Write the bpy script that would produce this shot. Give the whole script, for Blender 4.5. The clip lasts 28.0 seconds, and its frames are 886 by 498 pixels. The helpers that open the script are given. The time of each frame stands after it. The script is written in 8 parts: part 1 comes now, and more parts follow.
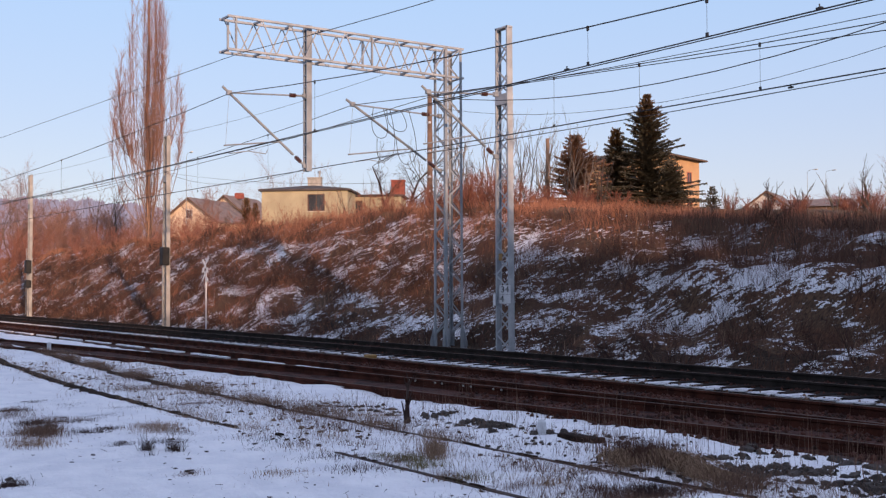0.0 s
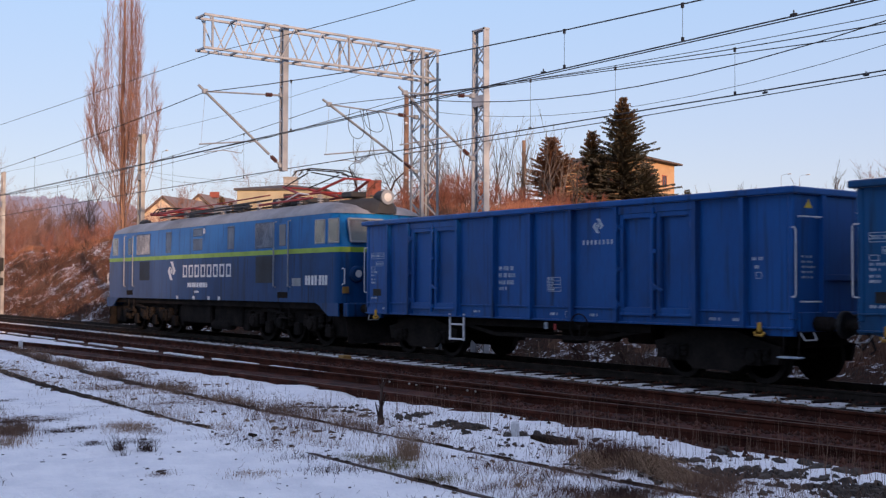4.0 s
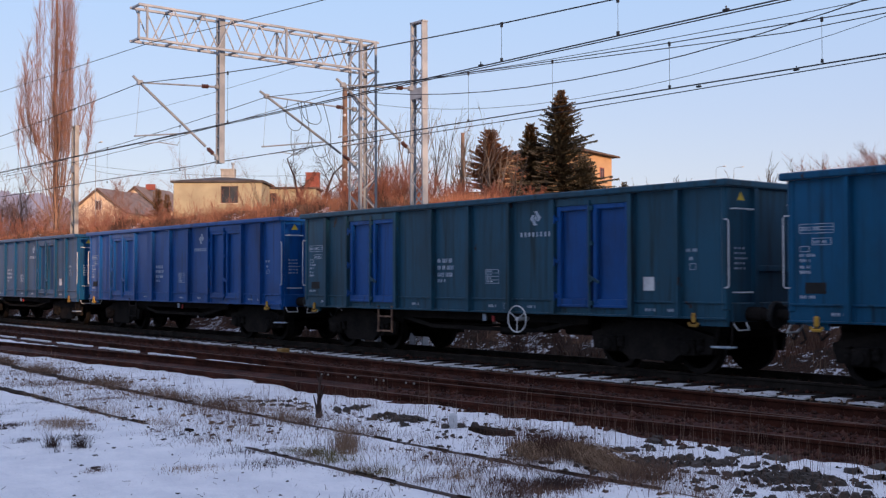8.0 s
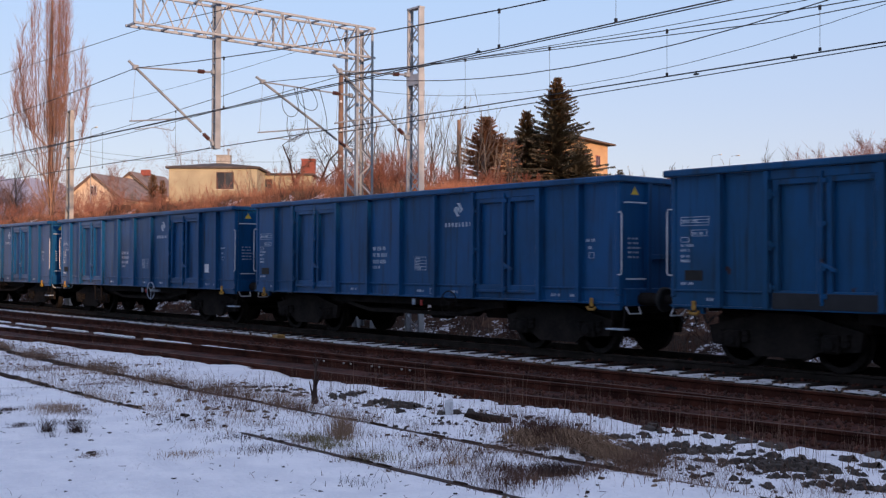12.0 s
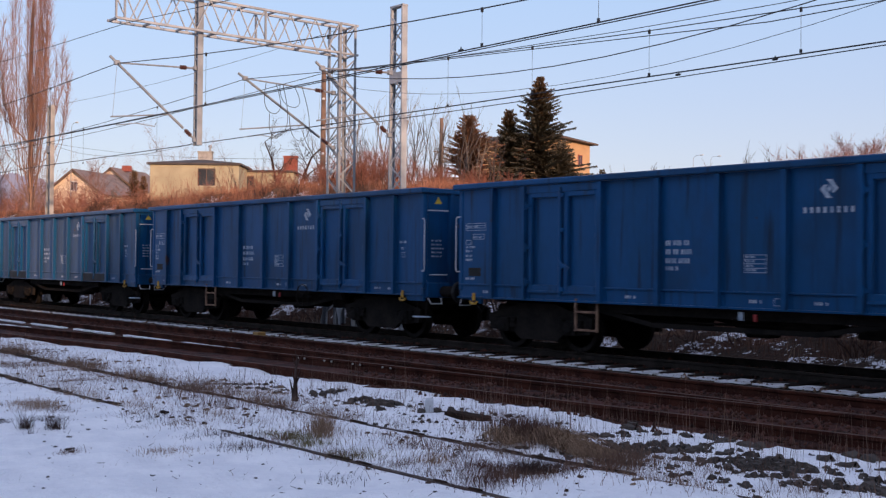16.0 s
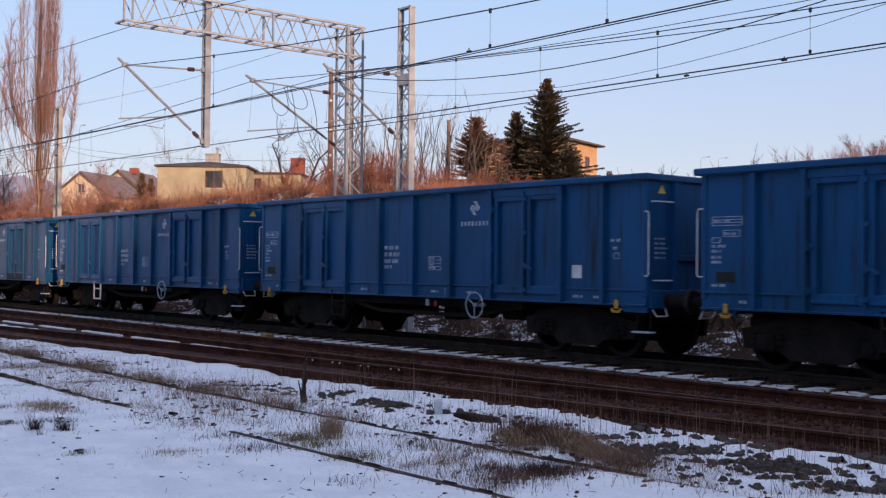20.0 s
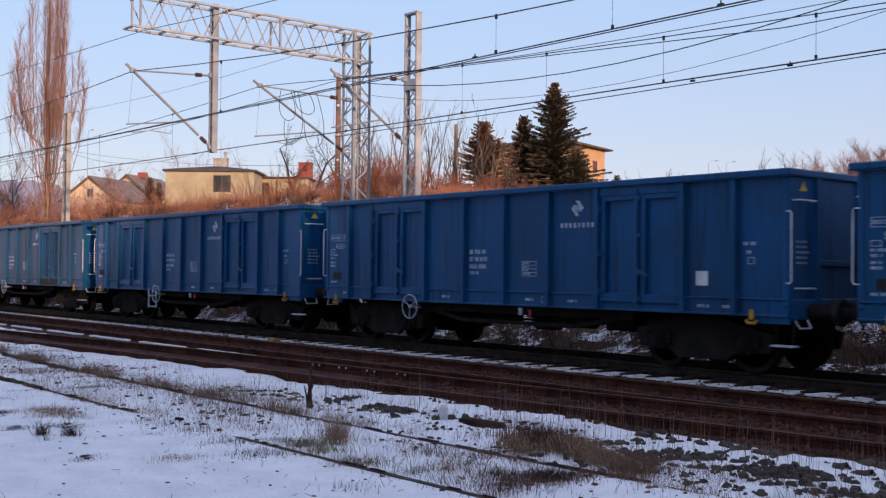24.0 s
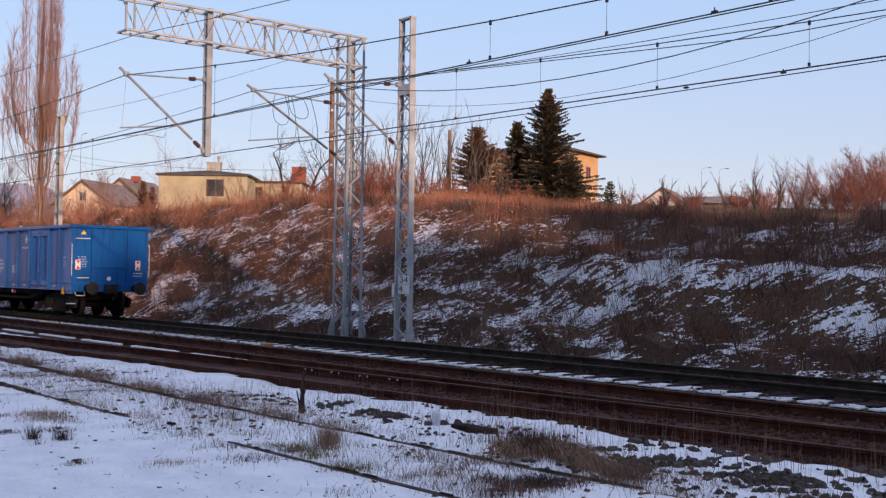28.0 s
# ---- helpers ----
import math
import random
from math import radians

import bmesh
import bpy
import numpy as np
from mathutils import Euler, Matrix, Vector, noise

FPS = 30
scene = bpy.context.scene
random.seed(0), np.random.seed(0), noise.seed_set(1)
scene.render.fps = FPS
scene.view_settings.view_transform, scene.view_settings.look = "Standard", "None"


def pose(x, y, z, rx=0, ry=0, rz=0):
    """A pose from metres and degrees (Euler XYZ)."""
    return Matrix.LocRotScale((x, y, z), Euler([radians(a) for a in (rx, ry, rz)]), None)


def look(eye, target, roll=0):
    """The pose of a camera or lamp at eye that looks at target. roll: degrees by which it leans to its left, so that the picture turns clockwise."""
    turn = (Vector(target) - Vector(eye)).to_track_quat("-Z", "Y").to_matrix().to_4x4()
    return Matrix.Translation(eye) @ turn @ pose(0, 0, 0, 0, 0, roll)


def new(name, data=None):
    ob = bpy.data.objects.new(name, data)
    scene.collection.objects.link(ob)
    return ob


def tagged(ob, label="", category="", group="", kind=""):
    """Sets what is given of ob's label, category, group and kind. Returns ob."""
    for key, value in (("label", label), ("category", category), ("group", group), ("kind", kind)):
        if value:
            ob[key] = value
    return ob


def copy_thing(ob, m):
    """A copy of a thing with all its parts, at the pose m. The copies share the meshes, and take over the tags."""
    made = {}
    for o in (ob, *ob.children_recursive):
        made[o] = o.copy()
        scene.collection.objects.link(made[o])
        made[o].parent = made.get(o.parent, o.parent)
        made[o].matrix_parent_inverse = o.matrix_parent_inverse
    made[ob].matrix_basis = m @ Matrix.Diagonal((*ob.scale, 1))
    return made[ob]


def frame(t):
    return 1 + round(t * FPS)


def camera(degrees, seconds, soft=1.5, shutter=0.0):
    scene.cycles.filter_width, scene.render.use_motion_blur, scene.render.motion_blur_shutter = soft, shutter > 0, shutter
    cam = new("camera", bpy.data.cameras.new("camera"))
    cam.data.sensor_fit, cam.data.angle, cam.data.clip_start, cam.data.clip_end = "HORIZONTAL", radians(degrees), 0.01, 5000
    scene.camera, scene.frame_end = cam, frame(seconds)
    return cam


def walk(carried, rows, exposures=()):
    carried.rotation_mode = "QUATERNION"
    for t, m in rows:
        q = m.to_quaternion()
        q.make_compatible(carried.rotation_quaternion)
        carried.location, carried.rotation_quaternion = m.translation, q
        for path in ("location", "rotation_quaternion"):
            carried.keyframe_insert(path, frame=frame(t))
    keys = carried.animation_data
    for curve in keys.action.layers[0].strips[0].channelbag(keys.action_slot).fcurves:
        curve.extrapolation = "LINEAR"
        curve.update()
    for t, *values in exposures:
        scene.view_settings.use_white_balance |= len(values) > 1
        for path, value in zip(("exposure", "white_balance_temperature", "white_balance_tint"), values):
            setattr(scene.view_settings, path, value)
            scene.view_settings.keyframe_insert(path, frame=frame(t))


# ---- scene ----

# camera: a person's eye height over the rail tops, standing by the line
cam = camera(42.96, 28.0, soft=1.3, shutter=0.1)
EYE_Z = 1.625
# seconds, turn to the left of +y, tilt, lean (degrees), sway along x and z (metres)
VIEW = [
    (0, 55.228, 1.923, -0.201, -0.033, -0.009), (0.5, 55.18, 1.972, 0.021, -0.031, -0.005), (1, 55.119, 2.023, -0.025, -0.032, -0.007),
    (1.5, 55.166, 2.16, 0.018, -0.018, -0.004), (2, 55.035, 2.223, 0.08, -0.04, -0.015), (2.5, 55.067, 2.187, 0.19, -0.035, -0.013),
    (3, 55.059, 2.111, 0.376, -0.031, -0.005), (3.5, 54.695, 2.071, 0.331, -0.023, -0.003), (5.5, 51.801, 1.579, 0.281, -0.006, 0.001),
    (6, 51.562, 1.563, 0.374, 0.004, 0.001), (6.5, 51.355, 1.6, 0.425, -0.003, -0.003), (7, 51.162, 1.631, 0.467, 0.007, 0.002),
    (7.5, 51.053, 1.667, 0.133, -0.003, 0.003), (8, 50.919, 1.572, -0.044, 0.018, 0.005), (8.5, 50.697, 1.334, -0.116, 0.011, 0.004),
    (9, 50.657, 1.219, -0.107, 0.004, 0.001), (9.5, 50.586, 1.268, 0.084, 0.01, 0.007), (10, 50.587, 1.472, 0.243, 0.016, 0.008),
    (10.5, 50.515, 1.511, 0.28, -0.006, 0.001), (11, 50.624, 1.333, 0.153, 0.023, 0.004), (11.5, 50.644, 1.094, 0.225, -0.004, -0.003),
    (12, 50.681, 0.922, 0.227, -0.006, -0.003), (12.5, 50.64, 0.674, 0.223, -0.003, -0.005), (14.5, 49.824, 0.665, 0.522, 0.005, 0.007),
    (15, 49.725, 0.787, 0.766, 0.004, -0.007), (15.5, 49.756, 0.824, 0.632, 0.008, 0.003), (16, 49.759, 0.839, 0.596, 0.003, -0.003),
    (16.5, 49.788, 0.872, 0.589, 0.004, -0), (17, 49.839, 0.932, 0.491, 0.012, -0), (17.5, 49.903, 1.002, 0.613, -0.005, -0.001),
    (18, 49.988, 0.961, 0.633, -0.008, -0.002), (18.5, 50.086, 0.913, 0.707, 0.013, 0.003), (19, 50.089, 0.878, 0.523, 0.005, 0.002),
    (19.5, 50.148, 0.883, 0.508, 0.006, -0.004), (20, 50.111, 0.942, 0.567, -0.031, -0.014), (20.5, 50.216, 0.929, 0.505, 0.004, 0.005),
    (21, 50.239, 1.002, 0.643, 0.006, 0.001), (21.5, 50.302, 1.055, 0.484, 0.002, -0), (23.5, 50.579, 1.108, 0.442, 0.021, 0.009),
    (24, 50.515, 1.14, 0.547, 0.016, 0.008), (24.5, 50.424, 1.178, 0.604, 0.011, -0.001), (25, 50.423, 1.235, 0.609, 0.011, 0.001),
    (25.5, 50.535, 1.288, 0.445, 0.01, 0.002), (26, 50.613, 1.253, 0.392, 0.019, -0.001), (26.5, 50.547, 1.202, 0.478, 0.025, 0.01),
    (27, 50.436, 1.257, 0.537, 0.028, 0.007), (27.5, 50.256, 1.335, 0.658, 0.001, 0.002), (28, 50.167, 1.412, 0.804, 0.012, 0.009),
]


def aim(turn, tilt, lean, dx, dz):
    a, b = radians(turn), radians(tilt)
    eye = Vector((dx, 0, EYE_Z + dz))
    return look(eye, eye + Vector((-math.sin(a) * math.cos(b), math.cos(a) * math.cos(b), math.sin(b))), lean)


walk(cam, [(row[0], aim(*row[1:])) for row in VIEW], exposures=[(0, 0.0), (28, 0.0)])

# ---- light: low winter sun nearly along the line, behind the camera, and a clear sky ----
SUN_TO = Vector((0.96, -0.22, 0.160)).normalized()
world = bpy.data.worlds.new("sky")
scene.world = world
world.use_nodes = True
wn = world.node_tree
sky = wn.nodes.new("ShaderNodeTexSky")
sky.sky_type, sky.sun_disc = "NISHITA", False
sky.sun_elevation = math.asin(SUN_TO.z)
sky.sun_rotation = math.atan2(SUN_TO.x, SUN_TO.y)
sky.altitude, sky.air_density, sky.dust_density, sky.ozone_density = 200, 1.0, 0.8, 1.6
# thin winter haze evens the sky out: a soft gradient from lavender at the horizon to pale blue above
coord = wn.nodes.new("ShaderNodeTexCoord")
split = wn.nodes.new("ShaderNodeSeparateXYZ")
wn.links.new(coord.outputs["Generated"], split.inputs[0])
haze = wn.nodes.new("ShaderNodeValToRGB")
haze.color_ramp.elements[0].position, haze.color_ramp.elements[0].color = 0.0, (0.505, 0.488, 0.615, 1)
haze.color_ramp.elements[1].position, haze.color_ramp.elements[1].color = 0.26, (0.365, 0.492, 0.745, 1)
band = haze.color_ramp.elements.new(0.06)
band.color = (0.485, 0.487, 0.632, 1)
band = haze.color_ramp.elements.new(0.145)
band.color = (0.42, 0.475, 0.675, 1)
band = haze.color_ramp.elements.new(0.6)
band.color = (0.435, 0.473, 0.70, 1)
wn.links.new(split.outputs["Z"], haze.inputs[0])
thin = wn.nodes.new("ShaderNodeVectorMath")
thin.operation = "SCALE"
thin.inputs["Scale"].default_value = 0.052
wn.links.new(sky.outputs[0], thin.inputs[0])
both = wn.nodes.new("ShaderNodeVectorMath")
both.operation = "ADD"
wn.links.new(thin.outputs[0], both.inputs[0])
wn.links.new(haze.outputs[0], both.inputs[1])
wn.links.new(both.outputs[0], wn.nodes["Background"].inputs[0])
wn.nodes["Background"].inputs[1].default_value = 1.0
sun = new("sun", bpy.data.lights.new("sun", "SUN"))
sun.data.energy, sun.data.angle, sun.data.color = 5.0, radians(0.6), (1.0, 0.63, 0.42)
sun.matrix_world = look(SUN_TO * 50, (0, 0, 0))

# ---- mesh tools ----
class Build:
    """Gathers the corners and faces of one mesh."""

    def __init__(self):
        self.v, self.f = [], []

    def add(self, verts, faces):
        n = len(self.v)
        self.v += [tuple(p) for p in verts]
        self.f += [tuple(i + n for i in face) for face in faces]
        return self

    def box(self, x, y, z, sx, sy, sz, bev=0.0, turn=None):
        hx, hy, hz = sx / 2, sy / 2, sz / 2
        if bev <= 0:
            vs = [(i * hx, j * hy, k * hz) for i in (-1, 1) for j in (-1, 1) for k in (-1, 1)]
            fs = [(0, 1, 3, 2), (4, 6, 7, 5), (0, 4, 5, 1), (2, 3, 7, 6), (0, 2, 6, 4), (1, 5, 7, 3)]
        else:
            b = min(bev, hx * 0.9, hy * 0.9, hz * 0.9)
            vs, fs, ix = [], [], {}
            for i in (-1, 1):
                for j in (-1, 1):
                    for k in (-1, 1):
                        for ax in range(3):
                            p = [i * (hx - b), j * (hy - b), k * (hz - b)]
                            p[ax] = (i * hx, j * hy, k * hz)[ax]
                            ix[i, j, k, ax] = len(vs)
                            vs.append(tuple(p))
            s = (-1, 1)
            for a in range(3):
                o = [q for q in range(3) if q != a]
                for e in s:
                    ring = []
                    for p, q in ((-1, -1), (1, -1), (1, 1), (-1, 1)):
                        c = [0, 0, 0]
                        c[a], c[o[0]], c[o[1]] = e, p, q
                        ring.append(ix[c[0], c[1], c[2], a])
                    fs.append(tuple(ring if e * (1 if a != 1 else -1) > 0 else ring[::-1]))
                for p in s:
                    for q in s:
                        lo, hi = [0, 0, 0], [0, 0, 0]
                        lo[a], hi[a] = -1, 1
                        for c in (lo, hi):
                            c[o[0]], c[o[1]] = p, q
                        fs.append((ix[(*lo, o[0])], ix[(*hi, o[0])], ix[(*hi, o[1])], ix[(*lo, o[1])]))
            for i in s:
                for j in s:
                    for k in s:
                        fs.append((ix[i, j, k, 0], ix[i, j, k, 1], ix[i, j, k, 2]))
        if turn is not None:
            vs = [turn @ Vector(p) for p in vs]
        return self.add([(p[0] + x, p[1] + y, p[2] + z) for p in vs], fs)

    def beam(self, p, q, w, h, up=(0, 0, 1), bev=0.0):
        p, q = Vector(p), Vector(q)
        d = q - p
        ln = d.length
        d.normalize()
        side = Vector(up).cross(d)
        if side.length < 1e-4:
            side = Vector((1, 0, 0)).cross(d)
            if side.length < 1e-4:
                side = Vector((0, 1, 0)).cross(d)
        side.normalize()
        top = d.cross(side)
        m = Matrix((d, side, top)).transposed()
        c = (p + q) / 2
        return self.box(c.x, c.y, c.z, ln, w, h, bev, m)

    def tube(self, p, q, r, n=8, r2=None, caps=True):
        p, q = Vector(p), Vector(q)
        d = (q - p).normalized()
        a = d.cross(Vector((0, 0, 1)))
        if a.length < 1e-3:
            a = Vector((1, 0, 0))
        a.normalize()
        b = d.cross(a)
        r2 = r if r2 is None else r2
        vs = []
        for c, rad in ((p, r), (q, r2)):
            vs += [c + (a * math.cos(t * math.tau / n) + b * math.sin(t * math.tau / n)) * rad for t in range(n)]
        fs = [(i, (i + 1) % n, n + (i + 1) % n, n + i) for i in range(n)]
        if caps:
            fs += [tuple(range(n))[::-1], tuple(range(n, 2 * n))]
        return self.add(vs, fs)

    def path(self, pts, r, n=6):
        """A bent rod through the points, of one thickness."""
        pts = [Vector(p) for p in pts]
        vs, fs = [], []
        for i, c in enumerate(pts):
            d = (pts[min(i + 1, len(pts) - 1)] - pts[max(i - 1, 0)]).normalized()
            a = d.cross(Vector((0.123, 0.456, 0.88)))
            a.normalize()
            b = d.cross(a)
            vs += [c + (a * math.cos(t * math.tau / n) + b * math.sin(t * math.tau / n)) * r for t in range(n)]
        for i in range(len(pts) - 1):
            fs += [(i * n + j, i * n + (j + 1) % n, (i + 1) * n + (j + 1) % n, (i + 1) * n + j) for j in range(n)]
        fs += [tuple(range(n))[::-1], tuple(range((len(pts) - 1) * n, len(pts) * n))]
        return self.add(vs, fs)

    def slab(self, pts, off):
        """A flat outline given thickness by the vector off."""
        pts = [Vector(p) for p in pts]
        off = Vector(off)
        n = len(pts)
        return self.add(pts + [p + off for p in pts],
                        [tuple(range(n)), tuple(range(n, 2 * n))[::-1]] + [(i, n + i, n + (i + 1) % n, (i + 1) % n) for i in range(n)])

    def lathe(self, prof, centre, axis, n=16):
        """Turns a profile of (along, radius) round an axis."""
        d = Vector(axis).normalized()
        a = d.cross(Vector((0, 0, 1)))
        if a.length < 1e-3:
            a = Vector((1, 0, 0))
        a.normalize()
        b = d.cross(a)
        c = Vector(centre)
        vs, fs = [], []
        for s, r in prof:
            vs += [c + d * s + (a * math.cos(t * math.tau / n) + b * math.sin(t * math.tau / n)) * r for t in range(n)]
        for i in range(len(prof) - 1):
            fs += [(i * n + j, i * n + (j + 1) % n, (i + 1) * n + (j + 1) % n, (i + 1) * n + j) for j in range(n)]
        fs += [tuple(range(n))[::-1], tuple(range((len(prof) - 1) * n, len(prof) * n))]
        return self.add(vs, fs)

    def data(self, name, material, smooth=False):
        me = bpy.data.meshes.new(name)
        me.from_pydata(self.v, [], self.f)
        bm = bmesh.new()
        bm.from_mesh(me)
        bmesh.ops.recalc_face_normals(bm, faces=bm.faces)
        bm.to_mesh(me)
        bm.free()
        if smooth:
            me.polygons.foreach_set("use_smooth", [True] * len(me.polygons))
            me.set_sharp_from_angle(angle=radians(38))
        me.materials.append(material)
        return me


def part(name, b, material, parent, label="", smooth=False):
    ob = new(name, b.data(name, material, smooth) if isinstance(b, Build) else b)
    ob.parent = parent
    return tagged(ob, label)


def thing(name, label, category, group="", kind="", at=None):
    ob = new(name)
    if at is not None:
        ob.matrix_basis = at
    return tagged(ob, label, category, group, kind)


def solid(name, b, material, label, category, kind="", group="", smooth=False):
    return tagged(new(name, b.data(name, material, smooth)), label, category, group, kind)


def soup(name, verts, faces, material):
    """A mesh straight from arrays, all faces with as many corners."""
    verts, faces = np.asarray(verts, np.float32), np.asarray(faces, np.int32)
    me = bpy.data.meshes.new(name)
    k = faces.shape[1]
    me.vertices.add(len(verts))
    me.vertices.foreach_set("co", verts.ravel())
    me.loops.add(faces.size)
    me.loops.foreach_set("vertex_index", faces.ravel())
    me.polygons.add(len(faces))
    me.polygons.foreach_set("loop_start", np.arange(0, faces.size, k, dtype=np.int32))
    me.update(calc_edges=True)
    me.materials.append(material)
    return me


# ---- materials ----
def rgb(c):
    return (*c, 1) if len(c) == 3 else c


def surface(name, colour, colour2=None, rough=0.6, metal=0.0, scale=3.0, fine=40.0, bump=0.15, dist=0.02, mix=0.5,
            sharp=0.15, stretch=(1, 1, 1), per_object=0.0, per_island=0.0, spec=0.5, rough_var=0.15, grain=0.35):
    """A surface of two colours mixed by broad stains and fine grain, with fine relief."""
    m = bpy.data.materials.new(name)
    m.use_nodes = True
    t = m.node_tree
    n, k = t.nodes, t.links
    p = n["Principled BSDF"]
    colour2 = colour2 or tuple(c * 0.7 for c in colour)
    tc = n.new("ShaderNodeTexCoord")
    mp = n.new("ShaderNodeMapping")
    mp.inputs["Scale"].default_value = stretch
    k.new(tc.outputs["Object"], mp.inputs[0])
    big, small = n.new("ShaderNodeTexNoise"), n.new("ShaderNodeTexNoise")
    for tex, sc, de in ((big, scale, 5), (small, fine, 3)):
        tex.inputs["Scale"].default_value, tex.inputs["Detail"].default_value = sc, de
        k.new(mp.outputs[0], tex.inputs["Vector"])
    add = n.new("ShaderNodeMath")
    add.operation = "MULTIPLY_ADD"
    add.inputs[1].default_value = grain
    k.new(small.outputs[0], add.inputs[0])
    k.new(big.outputs[0], add.inputs[2])
    last = add.outputs[0]
    if per_object:
        oi = n.new("ShaderNodeObjectInfo")
        ad = n.new("ShaderNodeMath")
        ad.operation = "MULTIPLY_ADD"
        ad.inputs[1].default_value = per_object
        k.new(oi.outputs["Random"], ad.inputs[0])
        k.new(last, ad.inputs[2])
        last = ad.outputs[0]
    if per_island:
        ge = n.new("ShaderNodeNewGeometry")
        ad = n.new("ShaderNodeMath")
        ad.operation = "MULTIPLY_ADD"
        ad.inputs[1].default_value = per_island
        k.new(ge.outputs["Random Per Island"], ad.inputs[0])
        k.new(last, ad.inputs[2])
        last = ad.outputs[0]
    ra = n.new("ShaderNodeMapRange")
    mid = 0.5 + grain / 2 + (0.5 - mix) + per_object / 2 + per_island / 2
    ra.inputs["From Min"].default_value, ra.inputs["From Max"].default_value = mid - sharp, mid + sharp
    k.new(last, ra.inputs["Value"])
    mx = n.new("ShaderNodeMix")
    mx.data_type = "RGBA"
    mx.inputs["A"].default_value, mx.inputs["B"].default_value = rgb(colour), rgb(colour2)
    k.new(ra.outputs[0], mx.inputs["Factor"])
    k.new(mx.outputs["Result"], p.inputs["Base Color"])
    rr = n.new("ShaderNodeMapRange")
    rr.inputs["To Min"].default_value, rr.inputs["To Max"].default_value = max(rough - rough_var, 0.05), min(rough + rough_var, 1)
    k.new(big.outputs[0], rr.inputs["Value"])
    k.new(rr.outputs[0], p.inputs["Roughness"])
    p.inputs["Metallic"].default_value = metal
    p.inputs["Specular IOR Level"].default_value = spec
    if bump:
        bp = n.new("ShaderNodeBump")
        bp.inputs["Strength"].default_value, bp.inputs["Distance"].default_value = bump, dist
        k.new(add.outputs[0], bp.inputs["Height"])
        k.new(bp.outputs[0], p.inputs["Normal"])
    return m


def leafy(name, c1, c2, rough=0.8):
    return surface(name, c1, c2, rough=rough, scale=0.6, fine=8, bump=0, per_island=0.6, sharp=0.4, spec=0.2)


SNOW = surface("snow", (0.92, 0.92, 0.925), (0.80, 0.81, 0.835), rough=0.8, scale=2.4, fine=20, bump=1.0, dist=0.11, spec=0.2)
DIRTY_SNOW = surface("trodden_snow", (0.72, 0.72, 0.74), (0.40, 0.38, 0.38), rough=0.85, scale=5, fine=40, bump=1.0, dist=0.03, mix=0.42, spec=0.15)
BALLAST = surface("ballast", (0.080, 0.025, 0.016), (0.022, 0.009, 0.0065), rough=0.9, scale=2.5, fine=28, bump=1.0, dist=0.06, spec=0.2)
BALLAST_FAR = surface("ballast_far", (0.028, 0.021, 0.018), (0.013, 0.010, 0.009), rough=0.9, scale=2.5, fine=28, bump=1.0, dist=0.06, spec=0.2)
STONE_TAN = surface("tan_ballast_stone", (0.20, 0.125, 0.085), (0.05, 0.030, 0.022), rough=0.9, scale=1, fine=30, per_island=0.8, sharp=0.4, spec=0.2)
STONE = surface("ballast_stone", (0.090, 0.034, 0.022), (0.026, 0.012, 0.009), rough=0.9, scale=1, fine=30, per_island=0.8, sharp=0.4, spec=0.2)


